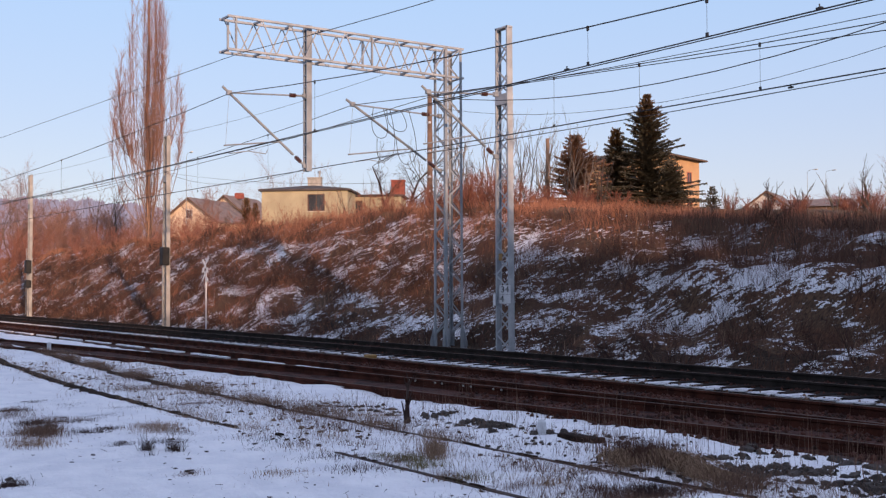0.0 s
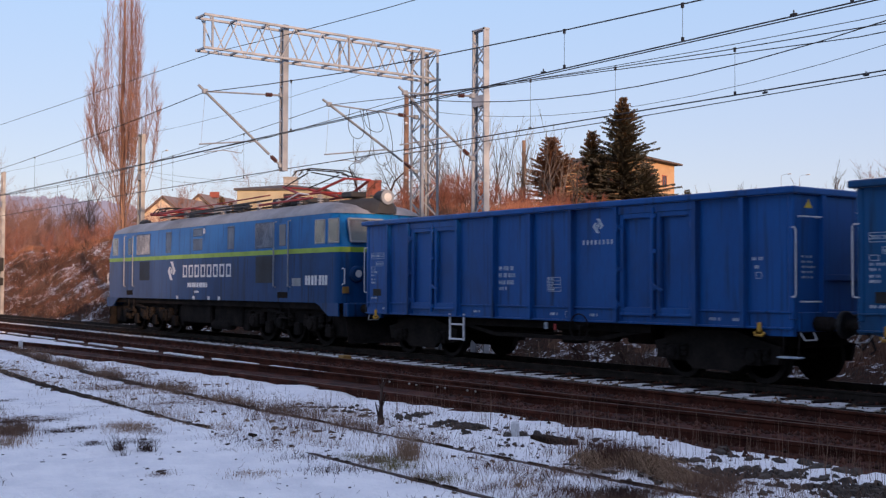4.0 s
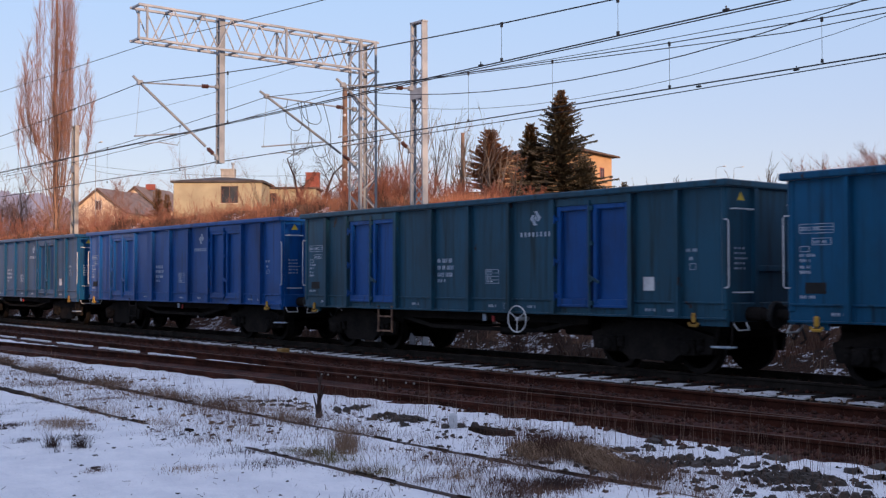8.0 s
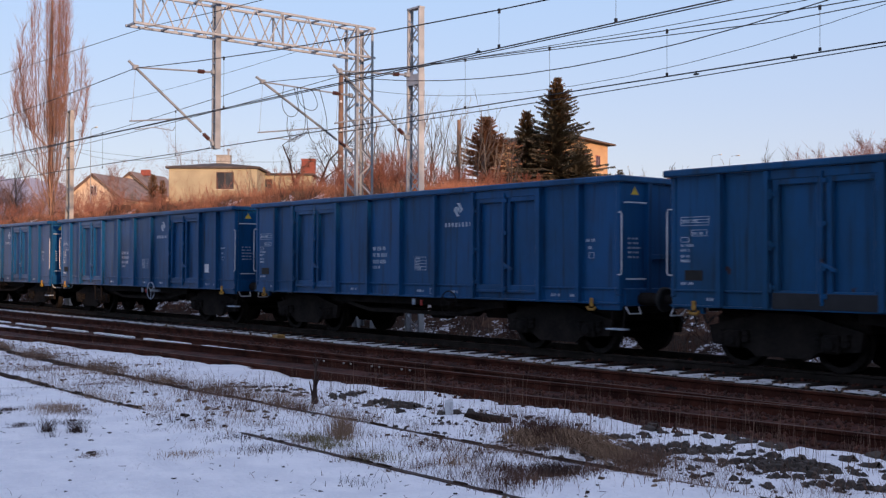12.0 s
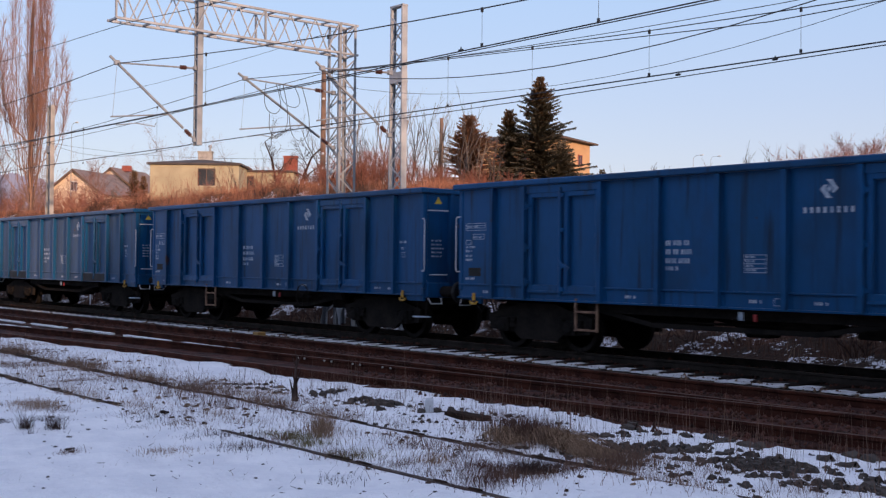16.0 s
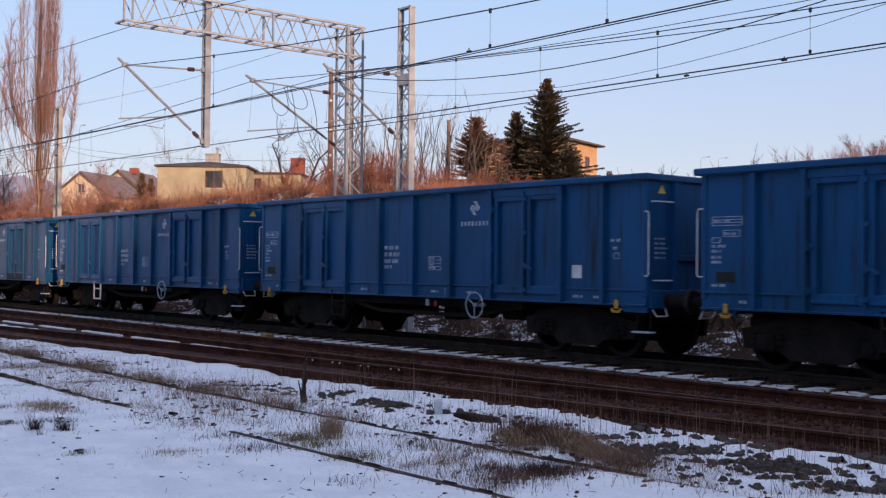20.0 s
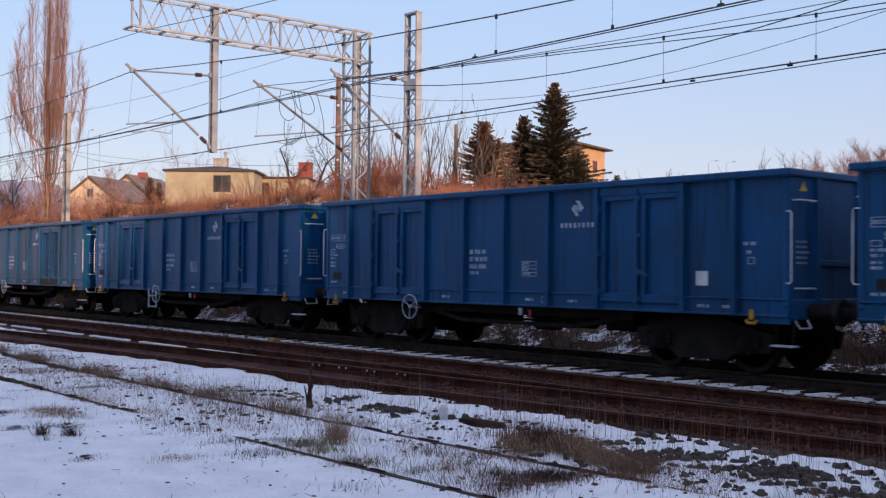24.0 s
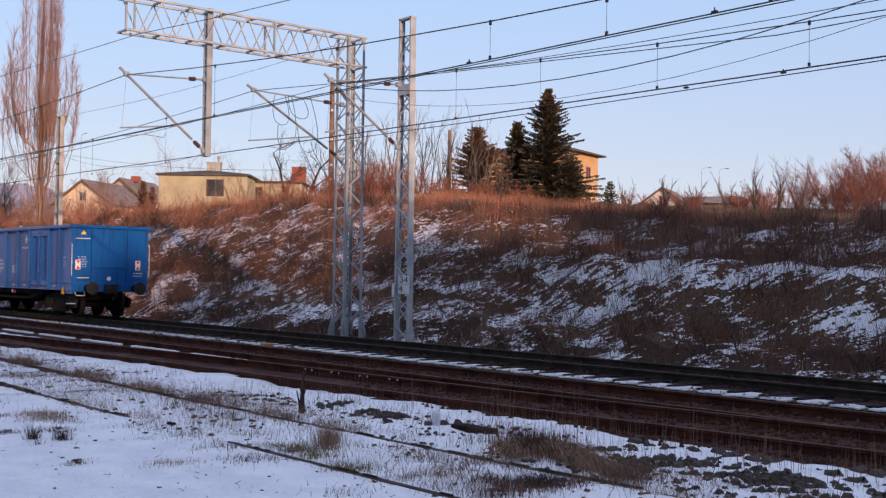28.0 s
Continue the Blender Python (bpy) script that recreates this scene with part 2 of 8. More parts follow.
def bank(name, snow, dark=1.0):
    """Snow in broken slanting streaks over matted brown grass; snow says how much of it lies."""
    m = bpy.data.materials.new(name)
    m.use_nodes = True
    n, k = m.node_tree.nodes, m.node_tree.links
    p = n["Principled BSDF"]
    tc = n.new("ShaderNodeTexCoord")

    def noise(scale, detail, stretch, turn=0.0):
        mp, tex = n.new("ShaderNodeMapping"), n.new("ShaderNodeTexNoise")
        turned = n.new("ShaderNodeMapping")
        turned.inputs["Rotation"].default_value = (0, radians(turn), 0)
        mp.inputs["Scale"].default_value = stretch
        tex.inputs["Scale"].default_value, tex.inputs["Detail"].default_value = scale, detail
        k.new(tc.outputs["Object"], turned.inputs[0])
        k.new(turned.outputs[0], mp.inputs[0])
        k.new(mp.outputs[0], tex.inputs["Vector"])
        return tex.outputs[0]

    def ranged(value, low, high):
        r = n.new("ShaderNodeMapRange")
        r.inputs["From Min"].default_value, r.inputs["From Max"].default_value = low, high
        k.new(value, r.inputs["Value"])
        return r.outputs[0]

    def blend(fac, a, b):
        mx = n.new("ShaderNodeMix")
        mx.data_type = "RGBA"
        k.new(fac, mx.inputs["Factor"])
        for key, c in (("A", a), ("B", b)):
            if isinstance(c, tuple):
                mx.inputs[key].default_value = rgb(c)
            else:
                k.new(c, mx.inputs[key])
        return mx.outputs["Result"]

    def add(a, b, gain):
        q = n.new("ShaderNodeMath")
        q.operation = "MULTIPLY_ADD"
        q.inputs[1].default_value = gain
        k.new(b, q.inputs[0])
        k.new(a, q.inputs[2])
        return q.outputs[0]

    broad = noise(0.8, 4, (0.7, 0.9, 1.6))
    streak = noise(2.2, 5, (0.8, 2.2, 3.4), 32)
    speck = noise(14, 3, (1, 1, 1.5))
    lie = add(add(broad, streak, 0.75), speck, 0.55)
    straw = noise(9, 4, (3.2, 1.0, 0.6), -10)
    patch = noise(0.9, 4, (1, 1, 1))
    brown = blend(ranged(add(straw, speck, 0.4), 0.50, 0.90), tuple(q * dark for q in (0.032, 0.022, 0.015)), tuple(q * dark for q in (0.145, 0.086, 0.052)))
    brown = blend(ranged(patch, 0.42, 0.66), brown, blend(ranged(straw, 0.35, 0.7), tuple(q * dark for q in (0.055, 0.030, 0.019)), tuple(q * dark for q in (0.18, 0.082, 0.046))))
    mid = 1.05 - snow
    k.new(blend(ranged(lie, mid - 0.022, mid + 0.022), brown, (0.78, 0.79, 0.82)), p.inputs["Base Color"])
    p.inputs["Roughness"].default_value = 0.9
    p.inputs["Specular IOR Level"].default_value = 0.2
    bp = n.new("ShaderNodeBump")
    bp.inputs["Strength"].default_value, bp.inputs["Distance"].default_value = 0.9, 0.07
    k.new(add(straw, speck, 0.5), bp.inputs["Height"])
    k.new(bp.outputs[0], p.inputs["Normal"])
    return m


SLOPE = bank("bank_snow_and_grass", -0.175)
# the bank's foot: less snow, browns at 0.45 of the slope's tone
SLOPE_FOOT = bank("bank_foot_snow_and_dark_moss", -0.205, 0.45)
SLOPE_SHELF = bank("shelf_snow_and_grass", -0.115)
MEADOW = surface("dry_meadow", (0.20, 0.125, 0.07), (0.10, 0.065, 0.04), rough=0.95, scale=0.4, fine=4, bump=0.6, dist=0.1, spec=0.1)
RAIL = surface("rail_steel", (0.082, 0.026, 0.016), (0.030, 0.011, 0.008), rough=0.9, scale=3, fine=30, spec=0.1)
RAIL_FAR = surface("rail_steel_grimy", (0.036, 0.029, 0.025), (0.018, 0.015, 0.013), rough=0.9, scale=3, fine=30, spec=0.1)
RAIL_TOP = surface("rail_head", (0.125, 0.085, 0.065), (0.07, 0.048, 0.038), rough=0.8, metal=0.0, scale=3, fine=30, bump=0.05, spec=0.15)
RAIL_SUNK = surface("sunken_rail", (0.055, 0.033, 0.024), (0.022, 0.014, 0.011), rough=0.9, scale=4, fine=30, bump=0.6)
SLEEPER = surface("sleeper", (0.020, 0.012, 0.009), (0.008, 0.0055, 0.0045), rough=0.95, spec=0.1, scale=4, fine=30, per_object=0.3)
GALV = surface("galvanised_steel", (0.30, 0.32, 0.34), (0.20, 0.22, 0.24), rough=0.6, metal=0.25, scale=2, fine=25, bump=0.1)
GALV_LIGHT = surface("pale_galvanised_steel", (0.40, 0.42, 0.44), (0.27, 0.29, 0.31), rough=0.65, metal=0.1, scale=2, fine=25, bump=0.1)
CONCRETE = surface("concrete", (0.40, 0.38, 0.35), (0.26, 0.25, 0.23), rough=0.9, scale=2, fine=25, bump=0.3)
WIRE = surface("wire_copper", (0.05, 0.045, 0.045), (0.03, 0.03, 0.03), rough=0.6, metal=0.5, bump=0)
DARK = surface("black_iron", (0.014, 0.013, 0.013), (0.007, 0.007, 0.007), rough=0.7, metal=0.2, scale=3, fine=20, bump=0.3)
GRIME = surface("underframe_grime", (0.014, 0.013, 0.0125), (0.026, 0.022, 0.020), rough=0.98, scale=2, fine=16, bump=0.8, dist=0.03, spec=0.03, rough_var=0.02)
WHITE = surface("white_paint", (0.70, 0.71, 0.72), (0.50, 0.51, 0.53), rough=0.6, scale=5, fine=40, bump=0.05)
YELLOW = surface("yellow_paint", (0.34, 0.19, 0.04), (0.20, 0.11, 0.03), rough=0.6, scale=6, fine=40, bump=0.05)
LETTER = surface("faded_white_marks", (0.46, 0.51, 0.57), (0.20, 0.27, 0.37), rough=0.7, scale=7, fine=60, bump=0)
RED = surface("red_paint", (0.50, 0.03, 0.03), (0.30, 0.02, 0.02), rough=0.55, scale=5, fine=30, bump=0.05)

# ---- ground: one sheet with the snowy verge, the track beds, the cutting's slope and the rising land behind ----
def wave_noise(x, y, seed, size, octaves=4):
    rs = np.random.RandomState(seed)
    out, amp = np.zeros_like(np.asarray(x, float)), 1.0
    for _ in range(octaves):
        for _ in range(3):
            a, ph, s = rs.uniform(0, math.tau), rs.uniform(0, math.tau), rs.uniform(0.7, 1.4) / size
            out += amp / 3 * np.sin((np.cos(a) * x + np.sin(a) * y) * math.tau * s + ph)
        amp, size = amp * 0.5, size / 2.1
    return out


CREST_X = [-400, -140, -98, -69, -51, -38, -32, -26, -21, -16, 0, 60, 400]
CREST_Z = [3.6, 4.2, 4.6, 4.8, 5.1, 4.9, 4.45, 3.8, 3.4, 3.25, 3.2, 3.3, 3.2]
TRACK_Y = 16.62


def smooth(t):
    t = np.clip(t, 0, 1)
    return t * t * (3 - 2 * t)


def ground_z(x, y):
    x, y = np.asarray(x, float), np.asarray(y, float)
    verge = -0.10 + 0.035 * wave_noise(x, y, 3, 5.0) - 0.03 * smooth((y - 8.5) / 1.5)
    verge = verge + 0.020 * wave_noise(x, y, 4, 1.1, 3)
    verge = verge + 0.012 * wave_noise(x, y, 6, 0.45, 2)
    verge = verge + 0.03 * np.exp(-((y - 3) / 6) ** 2)
    # packed flat along the sunken siding rails
    gap = np.abs(np.abs(y - np.interp(x, [-34, -30, -26, -22, -18, -14, -8], [8.10, 7.55, 7.10, 6.76, 6.56, 6.51, 6.48])) - 0.72)
    verge = verge + (-0.098 - verge) * np.exp(-(gap / 0.16) ** 2)
    # the nearer rail lies under drifted snow for a stretch
    mid = np.interp(x, [-34, -30, -26, -22, -18, -14, -8], [8.10, 7.55, 7.10, 6.76, 6.56, 6.51, 6.48])
    verge = verge + 0.040 * np.exp(-((y - mid + 0.72) / 0.34) ** 2) * smooth((x + 12.9) / 0.9) * smooth((-10.1 - x) / 0.8)
    bed = -0.15 + 0.02 * wave_noise(x, y, 5, 1.2, 3)
    z = verge + (bed - verge) * smooth((y - 9.7) / 0.5)
    # lower strip between the two lines, and the drain at the slope's foot
    z = z - 0.10 * np.exp(-((y - 14.45) / 0.35) ** 2) - 0.22 * smooth((y - 18.5) / 0.9)
    crest = np.interp(x, CREST_X, CREST_Z)
    wob = 0.6 * wave_noise(x, y * 0.3, 8, 14.0, 3)
    run = 7.6
    u = (y - 20.3 + 0.4 * wave_noise(x, x * 0, 9, 9.0, 2)) / run
    rise = np.clip(u, 0, 1)
    shape = 0.80 * rise + 0.20 * smooth(rise)
    bench = smooth((x + 27) / 6) * 0.16 * np.exp(-((u - 0.48) / 0.13) ** 2) - smooth((x + 27) / 6) * 0.10 * np.exp(-((u - 0.32) / 0.1) ** 2)
    slope = (crest + 0.35) * (shape + bench) + 0.16 * wave_noise(x, y, 11, 3.0, 4) * smooth(rise * 6) + 0.12 * wob * smooth(rise * 3)
    away = np.hypot(x, y)
    back = np.clip(y - 28.0, 0, None)
    hill = 0.046 * np.clip(away - np.hypot(np.clip(x, -120, 60), 28.0), 0, 125) * smooth(back / 12)
    hill = hill * np.interp(x, [-400, -150, -100, 0, 60], [0.25, 0.5, 1, 1, 0.8])
    return z + slope + hill


def lines(spans):
    out = []
    for a, b, step in spans:
        out += list(np.arange(a, b, step))
    return np.array(out + [spans[-1][1]])


gx = lines([(-2500, -400, 150), (-400, -120, 14), (-120, -75, 1.0), (-75, -22, 0.4), (-22, 0, 0.2), (0, 60, 3), (60, 400, 20), (400, 2500, 150)])
gy = lines([(-2500, -200, 150), (-200, -20, 12), (-20, 2, 2), (2, 13, 0.15), (13, 20, 0.3), (20, 31, 0.2), (31, 60, 1.5), (60, 220, 8), (220, 2500, 140)])
GX, GY = np.meshgrid(gx, gy, indexing="ij")
GZ = ground_z(GX, GY)
nx, ny = len(gx), len(gy)
idx = np.arange(nx * ny).reshape(nx, ny)
quads = np.stack([idx[:-1, :-1], idx[1:, :-1], idx[1:, 1:], idx[:-1, 1:]], -1).reshape(-1, 4)
me = soup("ground", np.stack([GX, GY, GZ], -1).reshape(-1, 3), quads, SNOW)
for extra in (BALLAST, BALLAST_FAR, SLOPE, MEADOW, SLOPE_SHELF, SLOPE_FOOT):
    me.materials.append(extra)
cx = (GX[:-1, :-1] + GX[1:, 1:]) / 2
cy = (GY[:-1, :-1] + GY[1:, 1:]) / 2
edge = 9.75 + 0.25 * wave_noise(cx, cy, 21, 2.5, 3) + 0.0 * cx
edge = np.where(cx < -20, edge - np.clip((-20 - cx) * 0.11, 0, 2.2), edge)
slot = np.where(cy < edge, 0, np.where(cy < 14.3, 1, np.where(cy < 19.4, 2, np.where(cy < 27.6 + 0.5 * wave_noise(cx, cy, 23, 4), 3, 4))))
# snow lies on the shelf half-way up the bank
shelf = (cy - 20.3) / 7.6 + 0.03 * wave_noise(cx, cy, 51, 3.0, 3)
slot = np.where((slot == 3) & (cx > -24) & (shelf > 0.40) & (shelf < 0.56) & (wave_noise(cx, cy, 53, 1.8, 3) > -0.5), 5, slot)
slot = np.where(((slot == 3) | (slot == 4)) & (cx > -25) & (shelf > 0.66) & (shelf < 1.02) & (wave_noise(cx, cy, 54, 2.2, 3) > -0.15), 5, slot)
slot = np.where((slot == 3) & (cy < 21.6 + 0.5 * wave_noise(cx, cy, 57, 2.5, 3)), 6, slot)
# snow lies between the rails where the turnout spreads
turn_y = np.interp(cx, [-90, -64, -50, -40, -33, -26.5, -21.5, -12, -4, 4], [3.0, 5.5, 6.95, 8.06, 8.86, 9.60, 10.12, 10.62, 11.30, 11.86])
rail_gap = np.min(np.abs(np.stack([cy - (turn_y - 0.75), cy - (turn_y + 0.75), cy - 11.85])), axis=0)
lies = (cx < -20 + 3 * wave_noise(cx, cy, 27, 4, 2)) & (cy < 11.9) & (rail_gap > np.interp(cx, [-70, -38, -27, -20], [0.5, 0.62, 0.82, 1.0]) + 0.06 * wave_noise(cx, cy, 29, 1.6, 3))
slot = np.where((slot == 1) & lies, 0, slot)
slot = np.where((np.abs(cx) > 300) & (cy < 19), 0, slot)
me.polygons.foreach_set("material_index", slot.reshape(-1).astype(np.int32))
me.polygons.foreach_set("use_smooth", np.ones(len(me.polygons), bool))
ground = tagged(new("ground", me), "snowy ground with track beds and a steep scrubby bank", "ground", kind="structure")

# ---- tracks ----
RAIL_PROFILE = [(-0.072, -0.172), (0.072, -0.172), (0.072, -0.158), (0.012, -0.14), (0.010, -0.05), (0.034, -0.036), (0.035, -0.004), (0.028, 0.0), (-0.028, 0.0), (-0.035, -0.004), (-0.034, -0.036), (-0.010, -0.05), (-0.012, -0.14), (-0.072, -0.158)]


def rail_line(pts, z):
    """A rail swept along points (x, y) in plan."""
    b = Build()
    n = len(RAIL_PROFILE)
    vs, fs = [], []
    for i, (x, y) in enumerate(pts):
        x0, y0 = pts[max(i - 1, 0)]
        x1, y1 = pts[min(i + 1, len(pts) - 1)]
        d = Vector((x1 - x0, y1 - y0, 0)).normalized()
        s = Vector((-d.y, d.x, 0))
        vs += [Vector((x, y, z)) + s * u + Vector((0, 0, w)) for u, w in RAIL_PROFILE]
    for i in range(len(pts) - 1):
        fs += [(i * n + j, i * n + (j + 1) % n, (i + 1) * n + (j + 1) % n, (i + 1) * n + j) for j in range(n)]
    fs += [tuple(range(n)), tuple(range((len(pts) - 1) * n, len(pts) * n))]
    b.add(vs, fs)
    return b


def add_rail(name, pts, z, parent, worn=True, steel=RAIL):
    me = rail_line(pts, z).data(name, steel if worn else RAIL_SUNK)
    me.materials.append(RAIL_TOP)
    top = [1 if worn and p.normal.z > 0.9 and p.center.z > z - 0.01 else 0 for p in me.polygons]
    me.polygons.foreach_set("material_index", top)
    ob = new(name, me)
    ob.parent = parent
    return ob


track_main = thing("railway_track", "far railway track with dark rails on grimy sleepers", "railway track", kind="structure")
track_near = thing("railway_track", "rusty railway track on red-brown ballast", "railway track", kind="structure")
track_turnout = thing("railway_track", "rusty diverging track of a turnout", "railway track", kind="structure")
track_siding = thing("railway_track", "disused siding with rails sunk in snow and grass", "railway track", kind="structure")
G = 0.7525
for s in (-1, 1):
    add_rail("rail", [(-420, TRACK_Y + s * G), (420, TRACK_Y + s * G)], 0.0, track_main, steel=RAIL_FAR)
    add_rail("rail", [(-420, 12.60 + s * G), (420, 12.60 + s * G)], -0.01, track_near)
# the turnout's centre line leaves the near track and runs out to the siding
TURN = [(24, 12.60), (14, 12.36), (4, 11.86), (-4, 11.30), (-12, 10.62), (-21.5, 10.12), (-26.5, 9.60), (-33, 8.86), (-40, 8.06), (-50, 6.95), (-64, 5.5), (-90, 3.0)]
SIDE = [(6, 6.46), (-8, 6.48), (-14, 6.51), (-18, 6.56), (-22, 6.76), (-26, 7.10), (-30, 7.55), (-34, 8.10), (-40, 8.05)]


def sideways(pts, off):
    out = []
    for i, (x, y) in enumerate(pts):
        x0, y0 = pts[max(i - 1, 0)]
        x1, y1 = pts[min(i + 1, len(pts) - 1)]
        d = Vector((x1 - x0, y1 - y0)).normalized()
        out.append((x - d.y * off, y + d.x * off))
    return out


for s in (-1, 1):
    add_rail("rail", sideways(TURN, s * G), -0.015, track_turnout)
    add_rail("rail", sideways(SIDE[:-1], s * 0.72), -0.088, track_siding, False)

sl = Build().box(0, 0, 0, 0.25, 2.6, 0.14, 0.015)
sleeper_me = sl.data("sleeper", SLEEPER)
snow_me = []
for i in range(6):
    b = Build()
    rs = random.Random(i)
    w, d = 0.47 + 0.05 * rs.random(), 0.42 + 0.22 * rs.random()
    pts = [(-w / 2, -d / 2 + rs.uniform(-.05, .05), 0), (-w / 4, -d / 2 + rs.uniform(-.08, .06), 0), (0, -d / 2 + rs.uniform(-.06, .06), 0), (w / 4, -d / 2 + rs.uniform(-.08, .06), 0), (w / 2, -d / 2 + rs.uniform(-.05, .05), 0), (w / 2 + .01, d / 2 + rs.uniform(-.01, .01), 0), (-w / 2, d / 2 + rs.uniform(-.01, .01), 0)]
    b.slab(pts, (0, 0, 0.022))
    snow_me.append(b.data("snow_slab", DIRTY_SNOW))

# ---- overhead line: masts, gantry, cantilevers, wires ----
MAST_A = (-28.40, 19.90)
MAST_B = (-25.20, 19.60)


def foot_z(x, y):
    return float(ground_z(x, y)) - 0.03


def lattice_faces(b_leg, braces, x, y, z0, z1, wx0, wy0, wx1, wy1, step, leg, br):
    """Four angle legs with zigzag braces on each side; braces come back as separate meshes."""
    def corner(i, j, z):
        k = (z - z0) / (z1 - z0)
        return Vector((x + i * (wx0 + (wx1 - wx0) * k) / 2, y + j * (wy0 + (wy1 - wy0) * k) / 2, z))
    for i in (-1, 1):
        for j in (-1, 1):
            b = Build()
            p, q = corner(i, j, z0), corner(i, j, z1)
            b.beam(p + Vector((-i * leg / 2, 0, 0)), q + Vector((-i * leg / 2, 0, 0)), 0.012, leg, up=(1, 0, 0))
            b.beam(p + Vector((0, -j * leg / 2, 0)), q + Vector((0, -j * leg / 2, 0)), 0.012, leg, up=(0, 1, 0))
            b_leg.append(b)
    n = max(2, round((z1 - z0) / step))
    for a in range(n):
        za, zb = z0 + (z1 - z0) * a / n, z0 + (z1 - z0) * (a + 1) / n
        for i, j, k, l in ((-1, -1, 1, -1), (-1, 1, 1, 1), (-1, -1, -1, 1), (1, -1, 1, 1)):
            p, q = (corner(i, j, za), corner(k, l, zb)) if a % 2 == 0 else (corner(k, l, za), corner(i, j, zb))
            braces.append(Build().beam(p, q, br, 0.01, up=(0, 1, 0) if i != k else (1, 0, 0)))


gantry = thing("gantry_mast", "galvanised lattice gantry mast reaching over two tracks", "catenary mast")
legs, braces = [], []
ax, ay = MAST_A
az0 = foot_z(ax, ay)
lattice_faces(legs, braces, ax, ay, az0 + 0.5, 8.98, 0.62, 0.66, 0.60, 0.62, 0.52, 0.085, 0.045)
for b in legs:
    part("leg", b, GALV, gantry)
for b in braces:
    part("brace", b, GALV, gantry)
for i in (-1, 1):
    for j in (-1, 1):
        b = Build()
        b.slab([(ax + i * 0.20, ay + j * 0.34, az0 - 0.3), (ax + i * 0.46, ay + j * 0.34, az0 - 0.3), (ax + i * 0.46, ay + j * 0.34, az0 + 0.32), (ax + i * 0.34, ay + j * 0.34, az0 + 0.72), (ax + i * 0.20, ay + j * 0.34, az0 + 0.72)], (0, j * 0.02, 0))
        b.slab([(ax + i * 0.33, ay + j * 0.20, az0 - 0.3), (ax + i * 0.33, ay + j * 0.46, az0 - 0.3), (ax + i * 0.33, ay + j * 0.46, az0 + 0.32), (ax + i * 0.33, ay + j * 0.34, az0 + 0.72), (ax + i * 0.33, ay + j * 0.20, az0 + 0.72)], (i * 0.02, 0, 0))
        part("base_plate", b, GALV, gantry)
# the arm: four chords, with zigzags in the two sides and ties
A_END, ATOP, ABOT = 12.45, 8.96, 8.06
for i in (-1, 1):
    for z in (ATOP, ABOT):
        part("chord", Build().beam((ax + i * 0.27, ay + 0.40, z), (ax + i * 0.27, A_END, z), 0.066, 0.066, bev=0.008), GALV_LIGHT, gantry)
    n = 16
    for a in range(n):
        ya, yb = ay - 0.3 + (A_END + 0.15 - ay + 0.3) * a / n, ay - 0.3 + (A_END + 0.15 - ay + 0.3) * (a + 1) / n
        za, zb = (ABOT, ATOP) if a % 2 else (ATOP, ABOT)
        part("brace", Build().beam((ax + i * 0.27, ya, za), (ax + i * 0.27, yb, zb), 0.028, 0.028), GALV_LIGHT, gantry)
for y in np.linspace(ay + 0.35, A_END + 0.05, 9):
    part("tie", Build().beam((ax - 0.30, y, ATOP), (ax + 0.30, y, ATOP), 0.05, 0.05), GALV, gantry)
    part("tie", Build().beam((ax - 0.30, y, ABOT), (ax + 0.30, y, ABOT), 0.05, 0.05), GALV, gantry)
for y in (A_END + 0.25, 17.0):
    for i in (-1, 1):
        part("upright", Build().beam((ax + i * 0.27, y, ABOT), (ax + i * 0.27, y, ATOP), 0.05, 0.05), GALV, gantry)
# drop post that hangs under the arm
b = Build()
for i in (-1, 1):
    b.beam((ax + i * 0.09, 15.02, 4.90), (ax + i * 0.09, 15.02, 9.06), 0.05, 0.17, up=(0, 1, 0), bev=0.008)
for z in np.arange(5.0, 9.0, 0.33):
    b.box(ax, 15.02, z, 0.14, 0.15, 0.05)
part("drop_post", b, GALV, gantry, "slotted steel drop post")


def insulator(b, p, q, n=5, r=0.07):
    p, q = Vector(p), Vector(q)
    b.tube(p, q, 0.022, 6)
    for i in range(n):
        a = p.lerp(q, 0.2 + 0.6 * i / (n - 1))
        d = (q - p).normalized() * 0.016
        b.tube(a - d, a + d, r, 10)


INSULATOR = surface("brown_porcelain", (0.09, 0.035, 0.025), (0.05, 0.02, 0.016), rough=0.3, bump=0)


